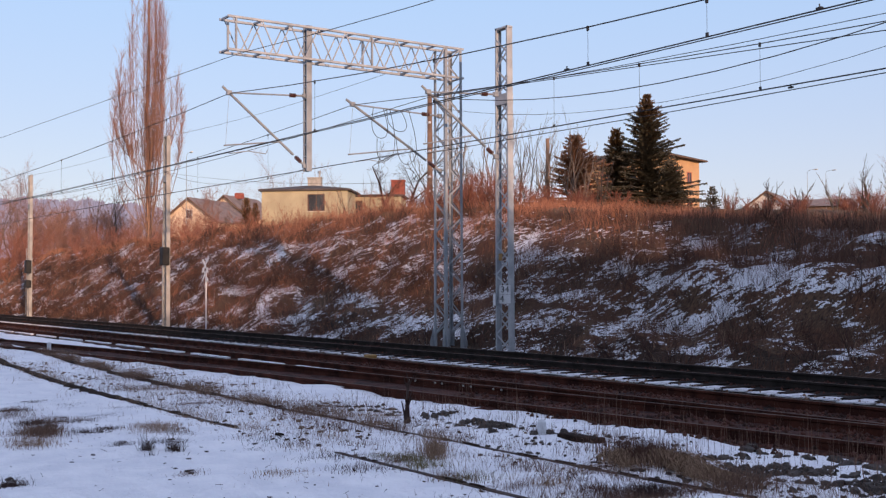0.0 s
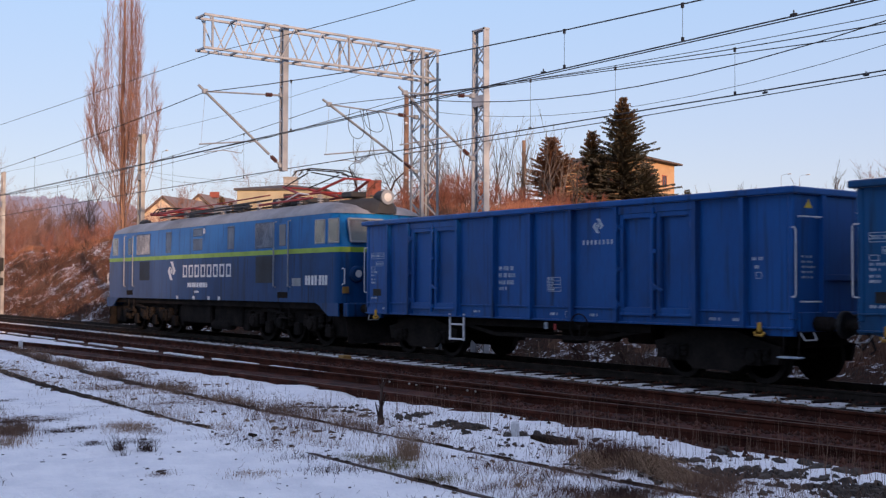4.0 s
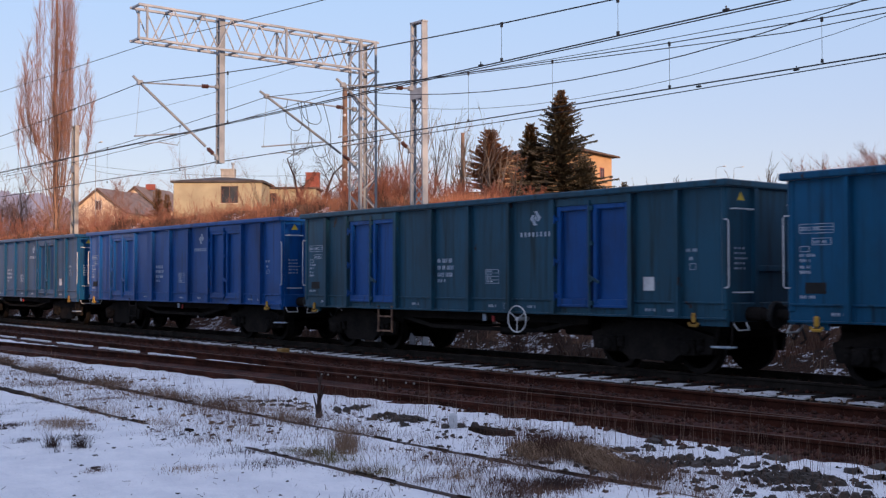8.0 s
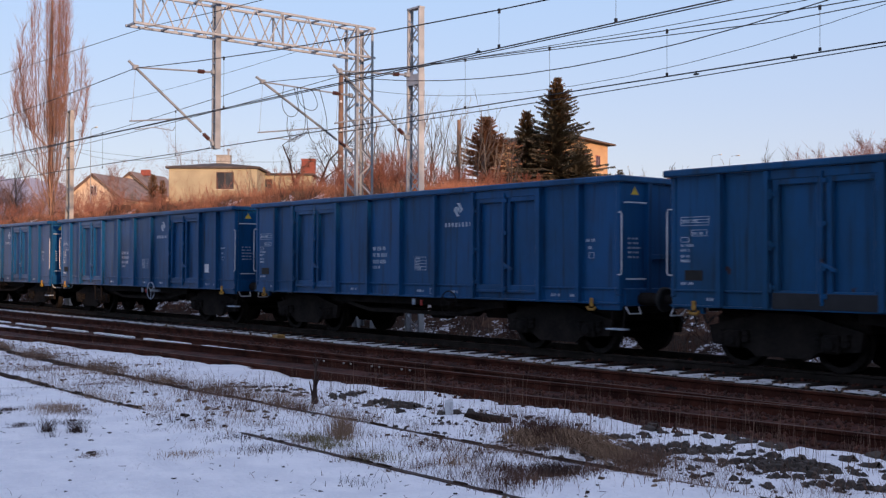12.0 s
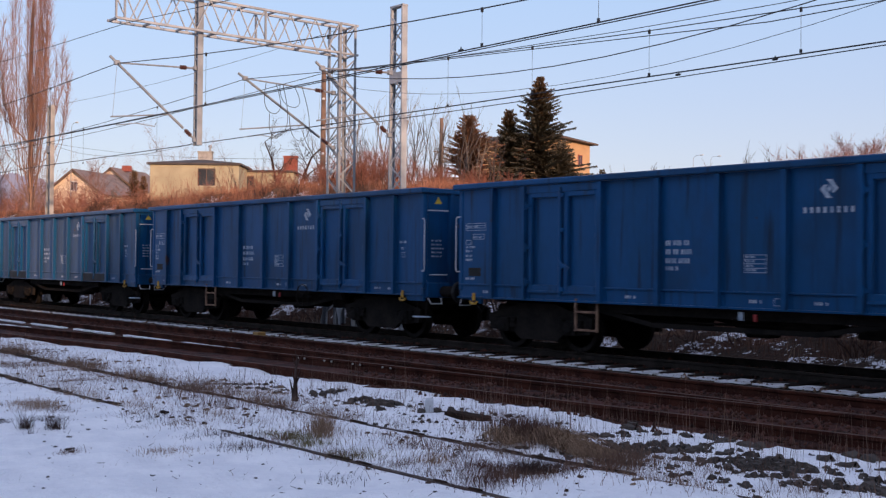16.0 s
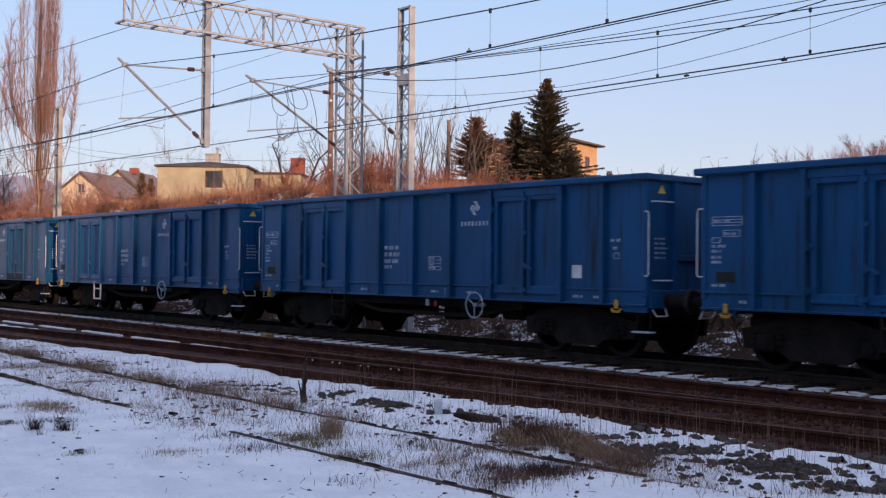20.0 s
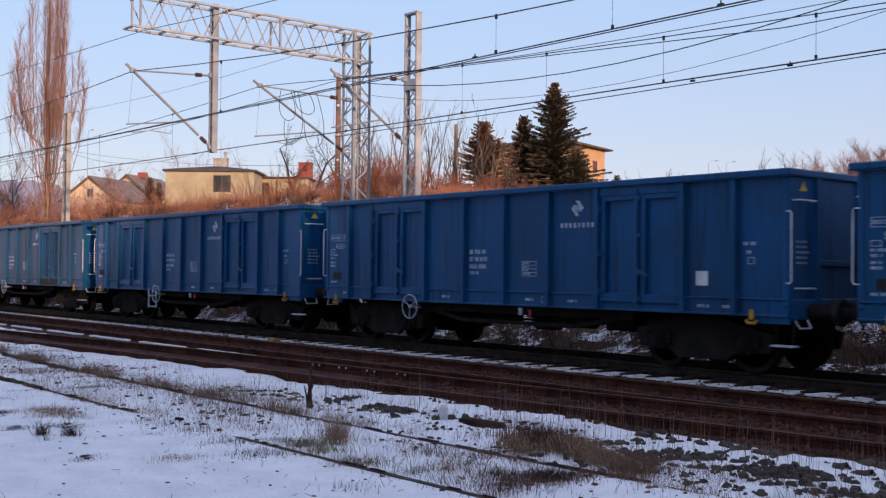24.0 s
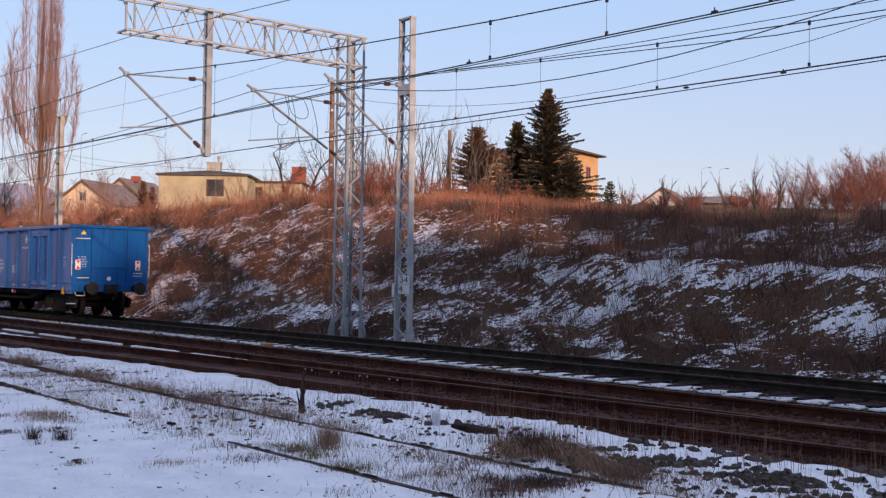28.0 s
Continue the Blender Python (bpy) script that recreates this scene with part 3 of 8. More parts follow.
def cantilever(name, at_x, root_y, head_y, root_top, root_bot, head_z, reg_y, label):
    """Stay, strut and registration arm that hold the wires beside a mast."""
    t = thing(name, label, "cantilever")
    d = -1
    head = Vector((at_x, head_y, head_z))
    top, bot = Vector((at_x, root_y, root_top)), Vector((at_x, root_y, root_bot))
    part("stay", Build().tube(top.lerp(head, 0.30), head, 0.022, 8), GALV, t)
    part("strut", Build().tube(bot.lerp(head, 0.16), head + (head - bot).normalized() * 0.25, 0.036, 10), GALV, t)
    for p, q in ((top.lerp(head, 0.12), top.lerp(head, 0.22)), (bot.lerp(head, 0.05), bot.lerp(head, 0.14))):
        b = Build()
        insulator(b, p, q, 4, 0.06)
        part("insulator", b, INSULATOR, t)
    part("stay_end", Build().tube(top, top.lerp(head, 0.12), 0.03, 8), GALV, t)
    part("stay_end", Build().tube(top.lerp(head, 0.22), top.lerp(head, 0.31), 0.022, 8), GALV, t)
    part("strut_end", Build().tube(bot, bot.lerp(head, 0.06), 0.036, 8), GALV, t)
    for y_, z_ in ((head_y, head_z), (root_y, root_top), (root_y, root_bot)):
        part("clamp", Build().box(at_x, y_, z_, 0.11, 0.15, 0.13, 0.015), GALV, t)
    k = 0.34
    r0 = bot.lerp(head, k)
    part("registration_tube", Build().tube(r0, (at_x, head_y - 0.15, 5.47), 0.020, 8), GALV, t)
    y0 = head_y + (0.35 if reg_y > head_y else -0.1)
    part("steady_arm", Build().path([(at_x, y0 + 0.8, 5.42), (at_x, y0 + 0.75, 5.32), (at_x, y0 + 0.2, 5.36), (at_x, head_y, 5.26)], 0.014), GALV, t)
    part("steady_stay", Build().tube((at_x, head_y, head_z - 0.1), (at_x, head_y - 0.1, 5.47), 0.005, 5), GALV, t)
    return t


cantilever("cantilever", ax, 14.94, 12.62, 7.05, 5.05, 6.92, 13.5, "galvanised cantilever arm under the gantry's drop post")
cantilever("cantilever", ax, 19.58, 16.50, 6.86, 5.18, 6.95, 17.4, "galvanised cantilever arm on the lattice mast")
cantilever("cantilever", MAST_B[0], 19.30, 17.00, 7.05, 5.28, 6.90, 17.8, "galvanised cantilever arm on the channel-section mast")


def channel_mast(name, x, y, h, w0, w1, dep, mat, label, step=0.42):
    """Two channel flanges laced together, wider at the foot."""
    z0 = foot_z(x, y)
    t = thing(name, label, "catenary mast")
    for j in (-1, 1):
        b = Build()
        o, d = dep / 2, 0.05 * j
        ring = [(0, -o), (0, o), (-d, o), (-d, o - 0.016), (-0.016 * j, o - 0.016), (-0.016 * j, -o + 0.016), (-d, -o + 0.016), (-d, -o)]
        b.slab([(x + j * w0 / 2 + u, y + v, z0) for u, v in ring], (j * (w1 - w0) / 2, 0, h - z0))
        part("flange", b, mat, t)
    n = int((h - z0 - 0.3) / step)
    for a in range(n):
        za, zb = z0 + 0.25 + a * step, z0 + 0.25 + (a + 1) * step
        for i in (-1, 1):
            s = 1 if (a + (i > 0)) % 2 else -1
            ka, kb = (za - z0) / (h - z0), (zb - z0) / (h - z0)
            wa, wb = (w0 + (w1 - w0) * ka) / 2 - 0.03, (w0 + (w1 - w0) * kb) / 2 - 0.03
            part("lacing", Build().beam((x - s * wa, y + i * (dep / 2 - 0.012), za), (x + s * wb, y + i * (dep / 2 - 0.012), zb), 0.05, 0.01, up=(0, 1, 0)), mat, t)
    part("cap_plate", Build().box(x, y, h - 0.03, w1 + 0.04, dep, 0.05), mat, t)
    for z in (h * 0.77,):
        k = (z - z0) / (h - z0)
        part("batten_plate", Build().box(x, y, z, w0 + (w1 - w0) * k, dep + 0.02, 0.30), mat, t)
    part("footing", Build().box(x, y, z0 - 0.05, w0 + 0.4, dep + 0.35, 0.3, 0.03), CONCRETE, t)
    return t


mast_b = channel_mast("channel_mast", *MAST_B, 9.0, 0.64, 0.55, 0.19, GALV_LIGHT, "galvanised laced channel mast with a kilometre board")
mast_c = channel_mast("channel_mast", -51.2, 19.60, 8.80, 0.52, 0.44, 0.19, CONCRETE, "pale painted laced mast with a dark box on it")
mast_d = channel_mast("channel_mast", -75.2, 19.60, 8.95, 0.50, 0.42, 0.19, CONCRETE, "pale sunlit mast with dark boxes on it")
for x, zs in ((-51.2, (3.1,)), (-75.2, (3.0, 1.9))):
    host = mast_c if x > -60 else mast_d
    for z in zs:
        part("equipment_box", Build().box(x + 0.24, 19.42, z, 0.42, 0.36, 0.85 if z > 2.5 else 0.5, 0.03), DARK, host, "dark equipment box")
    part("earth_rod", Build().tube((x + 0.3, 19.30, -0.1), (x + 0.3, 19.3, 4.2), 0.02, 6), GALV, host)

# kilometre board on the channel mast
TURNED = Matrix.Rotation(radians(38), 3, "Z")
kb = Build().box(MAST_B[0] + 0.34, 19.335, 1.53, 0.32, 0.015, 0.25, 0.004, TURNED).box(MAST_B[0] + 0.34, 19.335, 1.27, 0.32, 0.015, 0.25, 0.004, TURNED)
board = part("kilometre_board", kb, WHITE, mast_b, "white kilometre board with black figures")
part("side_plate", Build().box(MAST_B[0] - 0.30, 19.455, 1.25, 0.10, 0.015, 0.34), WHITE, mast_b)
part("warning_plate", Build().box(MAST_B[0] - 0.02, 19.462, 2.45, 0.16, 0.015, 0.20, 0.004), YELLOW, mast_b, "small yellow warning plate")


def writing(text, size, m, material, parent, name="figure"):
    cu = bpy.data.curves.new(name, "FONT")
    cu.body, cu.size, cu.extrude = text, size, 0.002
    cu.align_x, cu.align_y = "CENTER", "CENTER"
    cu.materials.append(material)
    ob = new(name, cu)
    ob.parent = parent
    ob.matrix_basis = m
    return ob


writing("34", 0.25, pose(MAST_B[0] + 0.346, 19.326, 1.53, 90, 0, 38), DARK, mast_b)
writing("4", 0.25, pose(MAST_B[0] + 0.28, 19.276, 1.27, 90, 0, 38), DARK, mast_b)

# wires: (y, height) held at supports, sagging between
wires = []


def wire(name, label, pts, r, sags):
    """A wire hung from point to point; sags: the drop in the middle of each span."""
    b = Build()
    out = []
    for (p, q), s in zip(zip(pts, pts[1:]), sags):
        n = 14 if s > 0.02 else 3
        for i in range(n + (q == pts[-1])):
            k = i / n
            a = Vector(p).lerp(Vector(q), k)
            a.z -= 4 * s * k * (1 - k)
            out.append(a)
    b.path(out, r, 5)
    solid(name, b, WIRE, label, "overhead wire")
    return out


SUP_X = [-140, -73.8, -28.4, 22.0, 80]
c1 = wire("contact_wire", "taut copper contact wire over the far track", [(x, TRACK_Y - 0.02, 5.44 if x < -60 else 5.28 if x < -20 else 5.12) for x in SUP_X], 0.0135, [0.02, -0.06, 0.02, 0.02])
wire("contact_wire", "second contact wire running out to its anchor", [(-25.2, 16.95, 5.22), (-16, 16.45, 5.08), (22, 15.6, 5.06)], 0.0094, [0.0, 0.0])
wire("contact_wire", "taut copper contact wire over the near track", [(x, 12.60, 5.60 if x < -60 else 5.30) for x in SUP_X], 0.0117, [0.02, 0.02, 0.02, 0.02])
wire("contact_wire", "taut copper contact wire over the near track", [(x, 12.66, 5.61 if x < -60 else 5.30) for x in SUP_X], 0.0094, [0.04, 0.04, 0.04, 0.04])
m1 = wire("messenger_wire", "sagging messenger wire over the far track", [(-140, 16.6, 7.0), (-73.8, 16.6, 6.95), (-28.4, 16.5, 6.93), (22, 16.6, 6.33)], 0.0101, [0.6, 0.55, 0.83])
wire("messenger_wire", "second sagging messenger wire over the far track", [(-73.8, 16.7, 6.95), (-25.2, 17.0, 6.75), (-11.05, 16.6, 5.84), (24, 16.3, 7.0)], 0.0094, [0.5, 0.0, 0.3])
wire("messenger_wire", "thin messenger wire running out beside the far track", [(-25.2, 17.2, 6.81), (24, 16.3, 7.81)], 0.0075, [1.08])
m2 = wire("messenger_wire", "sagging messenger wire over the near track", [(-140, 12.6, 7.0), (-78, 12.6, 6.9), (-28.4, 12.62, 6.90), (22, 12.6, 6.95)], 0.0117, [0.6, 0.40, 1.20])
wire("feeder_wire", "feeder wire hung under the gantry arm", [(-110, 12.8, 9.3), (-55, 12.85, 8.62), (-28.3, 12.9, 8.02), (30, 13.2, 9.0)], 0.0094, [0.0, 0.0, 1.25])
wire("earth_wire", "thin earth wire along the mast tops", [(-130, 19.6, 9.0), (-73.8, 19.6, 8.9), (-50.65, 19.65, 8.78), (-28.4, 19.8, 8.85)], 0.0070, [0.3, 0.15, 0.20])
wire("anchor_wire", "thick anchor wire sagging away from the mast", [(-28.4, 19.5, 7.44), (-4, 17.0, 7.29), (22, 14.4, 7.6)], 0.0117, [1.21, 0.9])
wire("anchor_wire", "thin wire sagging away from the mast", [(-28.4, 19.7, 7.11), (-4, 17.0, 6.98), (22, 14.2, 7.4)], 0.0060, [1.31, 0.9])
wire("feeder_wire", "thin wire between mast and far pole", [(-75.2, 19.4, 6.95), (-51.2, 19.35, 7.15), (-28.4, 15.02, 5.0)], 0.0060, [0.2, 0.55])
wire("feeder_wire", "slack jumper wire beside the mast", [(-51.2, 19.35, 7.1), (-28.4, 19.75, 4.9)], 0.0060, [0.3])


def z_on(line, x):
    for p, q in zip(line, line[1:]):
        if min(p.x, q.x) <= x <= max(p.x, q.x):
            return p.lerp(q, (x - p.x) / (q.x - p.x))
    return line[0]


for line, low, xs in ((m1, 5.22, (-68, -61, -54, -47, -40, -34, -24, -19.4, -16.7, -13.6, -10.4, -7, -3)), (m2, 5.30, (-66, -58, -50, -44, -38, -33, -23.5, -18.5, -13.95, -11.35, -8.5, -5))):
    for x in xs:
        p = z_on(line, x)
        solid("dropper", Build().tube((x, p.y, low), p, 0.0045, 4).box(x, p.y, low + 0.02, 0.04, 0.03, 0.06).box(x, p.y, p.z - 0.02, 0.04, 0.03, 0.08), WIRE, "thin dropper hung from a messenger wire", "dropper", group="droppers")
for x, y, z in ((-14.5, 12.63, 5.31), (-9.4, 12.63, 5.31), (-10.8, 16.4, 5.14), (-12.9, 16.5, 5.15)):
    solid("wire_clamp", Build().box(x, y, z, 0.10, 0.05, 0.035, 0.008).tube((x, y, z), (x, y, z + 0.06), 0.011, 6), WIRE, "small clamp on a contact wire", "clamp", group="wire clamps")
# looped jumper cables by the lattice mast
for i, (y0, y1, dz) in enumerate(((17.55, 17.2, 0.9), (17.75, 17.3, 1.1), (18.1, 17.6, 0.7), (18.35, 17.9, 1.2))):
    pts = []
    for k in range(15):
        u = k / 14
        pts.append((ax + 0.05 * i + 0.5 * math.sin(u * 3.1) * (0.3 + 0.2 * i), y0 + (y1 - y0) * u + 0.18 * math.sin(u * 6.3), 6.9 - dz * math.sin(u * math.pi) - 0.9 * u * (i % 2)))
    solid("jumper_cable", Build().path(pts, 0.010, 5), WIRE, "looped jumper cable hanging at the lattice mast", "cable", group="jumper cables")

# ---- train ----
def paint(name, c1, c2, rough=0.42, mix=0.35, dirt=0.5, rust=0.72, grime=(0.008, 0.010, 0.013), spec=0.12, dust=0.12):
    """Old paint: two blues, dark streaks that run down it, and a few rusty scrapes; no two pieces alike."""
    m = surface(name, c1, c2, rough=rough, scale=0.9, fine=12, bump=0.12, dist=0.01, mix=mix, sharp=0.22, stretch=(1, 1, 0.45), per_object=0.12, spec=spec)
    n, k = m.node_tree.nodes, m.node_tree.links
    p = n["Principled BSDF"]
    # a film of road dust that shows at a slant
    p.inputs["Sheen Weight"].default_value, p.inputs["Sheen Roughness"].default_value = dust, 0.45
    last = p.inputs["Base Color"].links[0].from_socket
    tc, oi = n.new("ShaderNodeTexCoord"), n.new("ShaderNodeObjectInfo")
    shift = n.new("ShaderNodeVectorMath")
    shift.operation = "MULTIPLY_ADD"
    shift.inputs[1].default_value = (37, 23, 31)
    k.new(oi.outputs["Random"], shift.inputs[0])
    k.new(tc.outputs["Object"], shift.inputs[2])
    for stretch, scale, low, high, most, colour in (((5, 5, 0.30), 1.6, 0.66 - dirt * 0.22, 0.78, 0.9, grime), ((9, 9, 0.22), 2.4, 0.58, 0.72, 0.35, grime), ((1, 1, 1), 0.55, 0.52, 0.70, 0.5, tuple(q * 0.55 + 0.006 for q in c2)), ((1, 1, 0.7), 1.1, 0.60, 0.75, 0.45, tuple(q * 0.35 + 0.012 for q in c1)), ((1, 1, 0.6), 3.4, rust, rust + 0.03, 0.9, (0.045, 0.022, 0.014))):
        mp, tex, ra, mx = n.new("ShaderNodeMapping"), n.new("ShaderNodeTexNoise"), n.new("ShaderNodeMapRange"), n.new("ShaderNodeMix")
        mp.inputs["Scale"].default_value = stretch
        tex.inputs["Scale"].default_value, tex.inputs["Detail"].default_value = scale, 6
        ra.inputs["From Min"].default_value, ra.inputs["From Max"].default_value, ra.inputs["To Max"].default_value = low, high, most
        mx.data_type = "RGBA"
        mx.inputs["B"].default_value = rgb(colour)
        k.new(shift.outputs[0], mp.inputs[0])
        k.new(mp.outputs[0], tex.inputs["Vector"])
        k.new(tex.outputs[0], ra.inputs["Value"])
        k.new(ra.outputs[0], mx.inputs["Factor"])
        k.new(last, mx.inputs["A"])
        last = mx.outputs["Result"]
    k.new(last, p.inputs["Base Color"])
    return m


BLUE_A = paint("blue_paint_deep", (0.0030, 0.0710, 0.1980), (0.0046, 0.0500, 0.1190), dirt=0.5)
BLUE_B = paint("blue_paint_bright", (0.0050, 0.0800, 0.2850), (0.0090, 0.0500, 0.1800), dirt=0.4, rust=0.74)
BLUE_C = paint("blue_paint_worn", (0.0042, 0.0720, 0.1880), (0.0085, 0.0540, 0.1130), mix=0.42, dirt=0.6, rust=0.70, grime=(0.008, 0.016, 0.020))
CYAN = paint("cyan_blue_paint", (0.0040, 0.0950, 0.2050), (0.0080, 0.0680, 0.1250), mix=0.42, dirt=0.6, rust=0.70, grime=(0.006, 0.013, 0.016))
TEAL = paint("teal_paint_faded", (0.0140, 0.0820, 0.1380), (0.0220, 0.0600, 0.0860), mix=0.4, dirt=0.7, rust=0.70, grime=(0.010, 0.016, 0.014))
SILL_DIRT = surface("blackened_sill", (0.012, 0.015, 0.020), (0.008, 0.009, 0.011), rough=0.8, scale=2, fine=14)
HOOK_YELLOW = surface("hook_yellow", (0.52, 0.29, 0.03), (0.30, 0.16, 0.025), rough=0.7, scale=6, fine=40, bump=0.05, per_object=0.4)
STEP_RUST = surface("rusty_step", (0.26, 0.15, 0.09), (0.10, 0.05, 0.035), rough=0.8, scale=8, fine=40)
SIGN_YELLOW = surface("sign_yellow", (0.68, 0.46, 0.03), (0.50, 0.32, 0.03), rough=0.6, scale=6, fine=40, bump=0.05)
INSIDE = surface("rusty_floor", (0.09, 0.05, 0.035), (0.05, 0.035, 0.03), rough=0.9)

wheel_data = {}


def wheel_mesh(r):
    if r not in wheel_data:
        b = Build()
        b.lathe([(-0.07, r * 0.80), (-0.07, r), (0.055, r), (0.065, r + 0.028), (0.09, r + 0.03), (0.09, r * 0.80), (0.02, r * 0.76), (0.02, r * 0.30), (0.09, r * 0.26), (0.09, 0.10), (-0.09, 0.10), (-0.09, r * 0.26), (-0.02, r * 0.30), (-0.02, r * 0.76), (-0.07, r * 0.80)], (0, 0, 0), (0, 1, 0), 24)
        for k in range(4):
            a = k * math.tau / 4
            b.box(math.cos(a) * r * 0.55, -0.03, math.sin(a) * r * 0.55, 0.06, 0.03, 0.06)
        wheel_data[r] = b.data("wheel", GRIME, True)
        ax_b = Build().tube((0, -0.70, 0), (0, 0.70, 0), 0.085, 12)
        wheel_data[r, "axle"] = ax_b.data("axle", GRIME)
    return wheel_data[r], wheel_data[r, "axle"]


def wheelset(x, r, parent):
    w, a = wheel_mesh(r)
    axle = new("axle", a)
    axle.parent = parent
    axle.matrix_basis = pose(x, 0, r)
    for s in (-1, 1):
        ob = new("wheel", w)
        ob.parent = axle
        ob.matrix_basis = pose(0, s * 0.755, 0, 0, 0, 0 if s < 0 else 180)
    return axle


def buffer(parent, x, y, z, d):
    b = Build().lathe([(0, 0.12), (0.28, 0.12), (0.30, 0.09), (0.48, 0.09)], (x, y, z), (d, 0, 0), 14)
    h = part("buffer", b, GRIME, parent)
    part("buffer_head", Build().lathe([(0.48, 0.20), (0.50, 0.225), (0.53, 0.225), (0.54, 0.18)], (x, y, z), (d, 0, 0), 18), DARK, h)


def bars(rows, thick, u0, z0, width, height, fill, seed, wall):
    """Plain bars in the place of small writing, on the plane that wall gives."""
    b = Build()
    rs = random.Random(seed)
    step = height / rows
    for i in range(rows):
        u = 0.0
        while u < width * fill:
            w = rs.uniform(0.06, 0.22) * max(0.5, width)
            w = min(w, width - u)
            if w <= 0.01:
                break
            wall(b, u0 + u, u0 + u + w, z0 + height - (i + 1) * step + step * 0.25, z0 + height - (i + 1) * step + step * (0.25 + thick))
            u += w + rs.uniform(0.025, 0.06)
    return b


def on_side(y, s, depth=0.004):
    def wall(b, u0, u1, za, zb):
        b.box((u0 + u1) / 2 * (1 if s < 0 else -1), y + s * depth / 2, (za + zb) / 2, abs(u1 - u0), depth, zb - za)
    return wall


def on_end(x, d, depth=0.004):
    def wall(b, u0, u1, za, zb):
        b.box(x + d * depth / 2, (u0 + u1) / 2, (za + zb) / 2, depth, abs(u1 - u0), zb - za)
    return wall


def strokes(b, wall, u, z, words, h, wide=0.058):
    """One row of writing as small upright bars, word by word."""
    for n in words:
        for _ in range(n):
            wall(b, u, u + wide * 0.62, z, z + h)
            u += wide
        u += wide * 0.8
    return b


def boxed(b, wall, u0, u1, z0, z1, rows, line):
    """A ruled table: a thin frame with lines across it."""
    for k in range(rows + 1):
        z = z0 + (z1 - z0) * k / rows
        wall(b, u0, u1, z - line / 2, z + line / 2)
    for u in (u0, u1):
        wall(b, u - line / 2, u + line / 2, z0 + line / 2, z1 - line / 2)
    return b


def swirl(b, u, z, r, s, y):
    """Two bent hooks turned about a small diamond: the mark on the side."""
    k = 1 if s < 0 else -1
    hook = [(-0.35, 0.96), (0.31, 0.96), (1.02, 0.03), (0.62, -0.42), (0.24, -0.42), (0.45, 0.02), (0.06, 0.47), (-0.06, 0.74)]
    diamond = [(0.0, 0.37), (0.29, 0.0), (0.0, -0.37), (-0.29, 0.0)]
    for turn, shape in ((1, hook), (-1, hook), (1, diamond)):
        b.slab([(u * k + k * turn * px * r, y, z + turn * pz * r) for px, pz in shape], (0, s * 0.004, 0))


HW = 1.40
DOORS = (-3.50, 3.45)
POSTS = (-5.40, -4.50, -2.55, -1.25, -0.02, 1.22, 2.48, 4.42, 5.46)


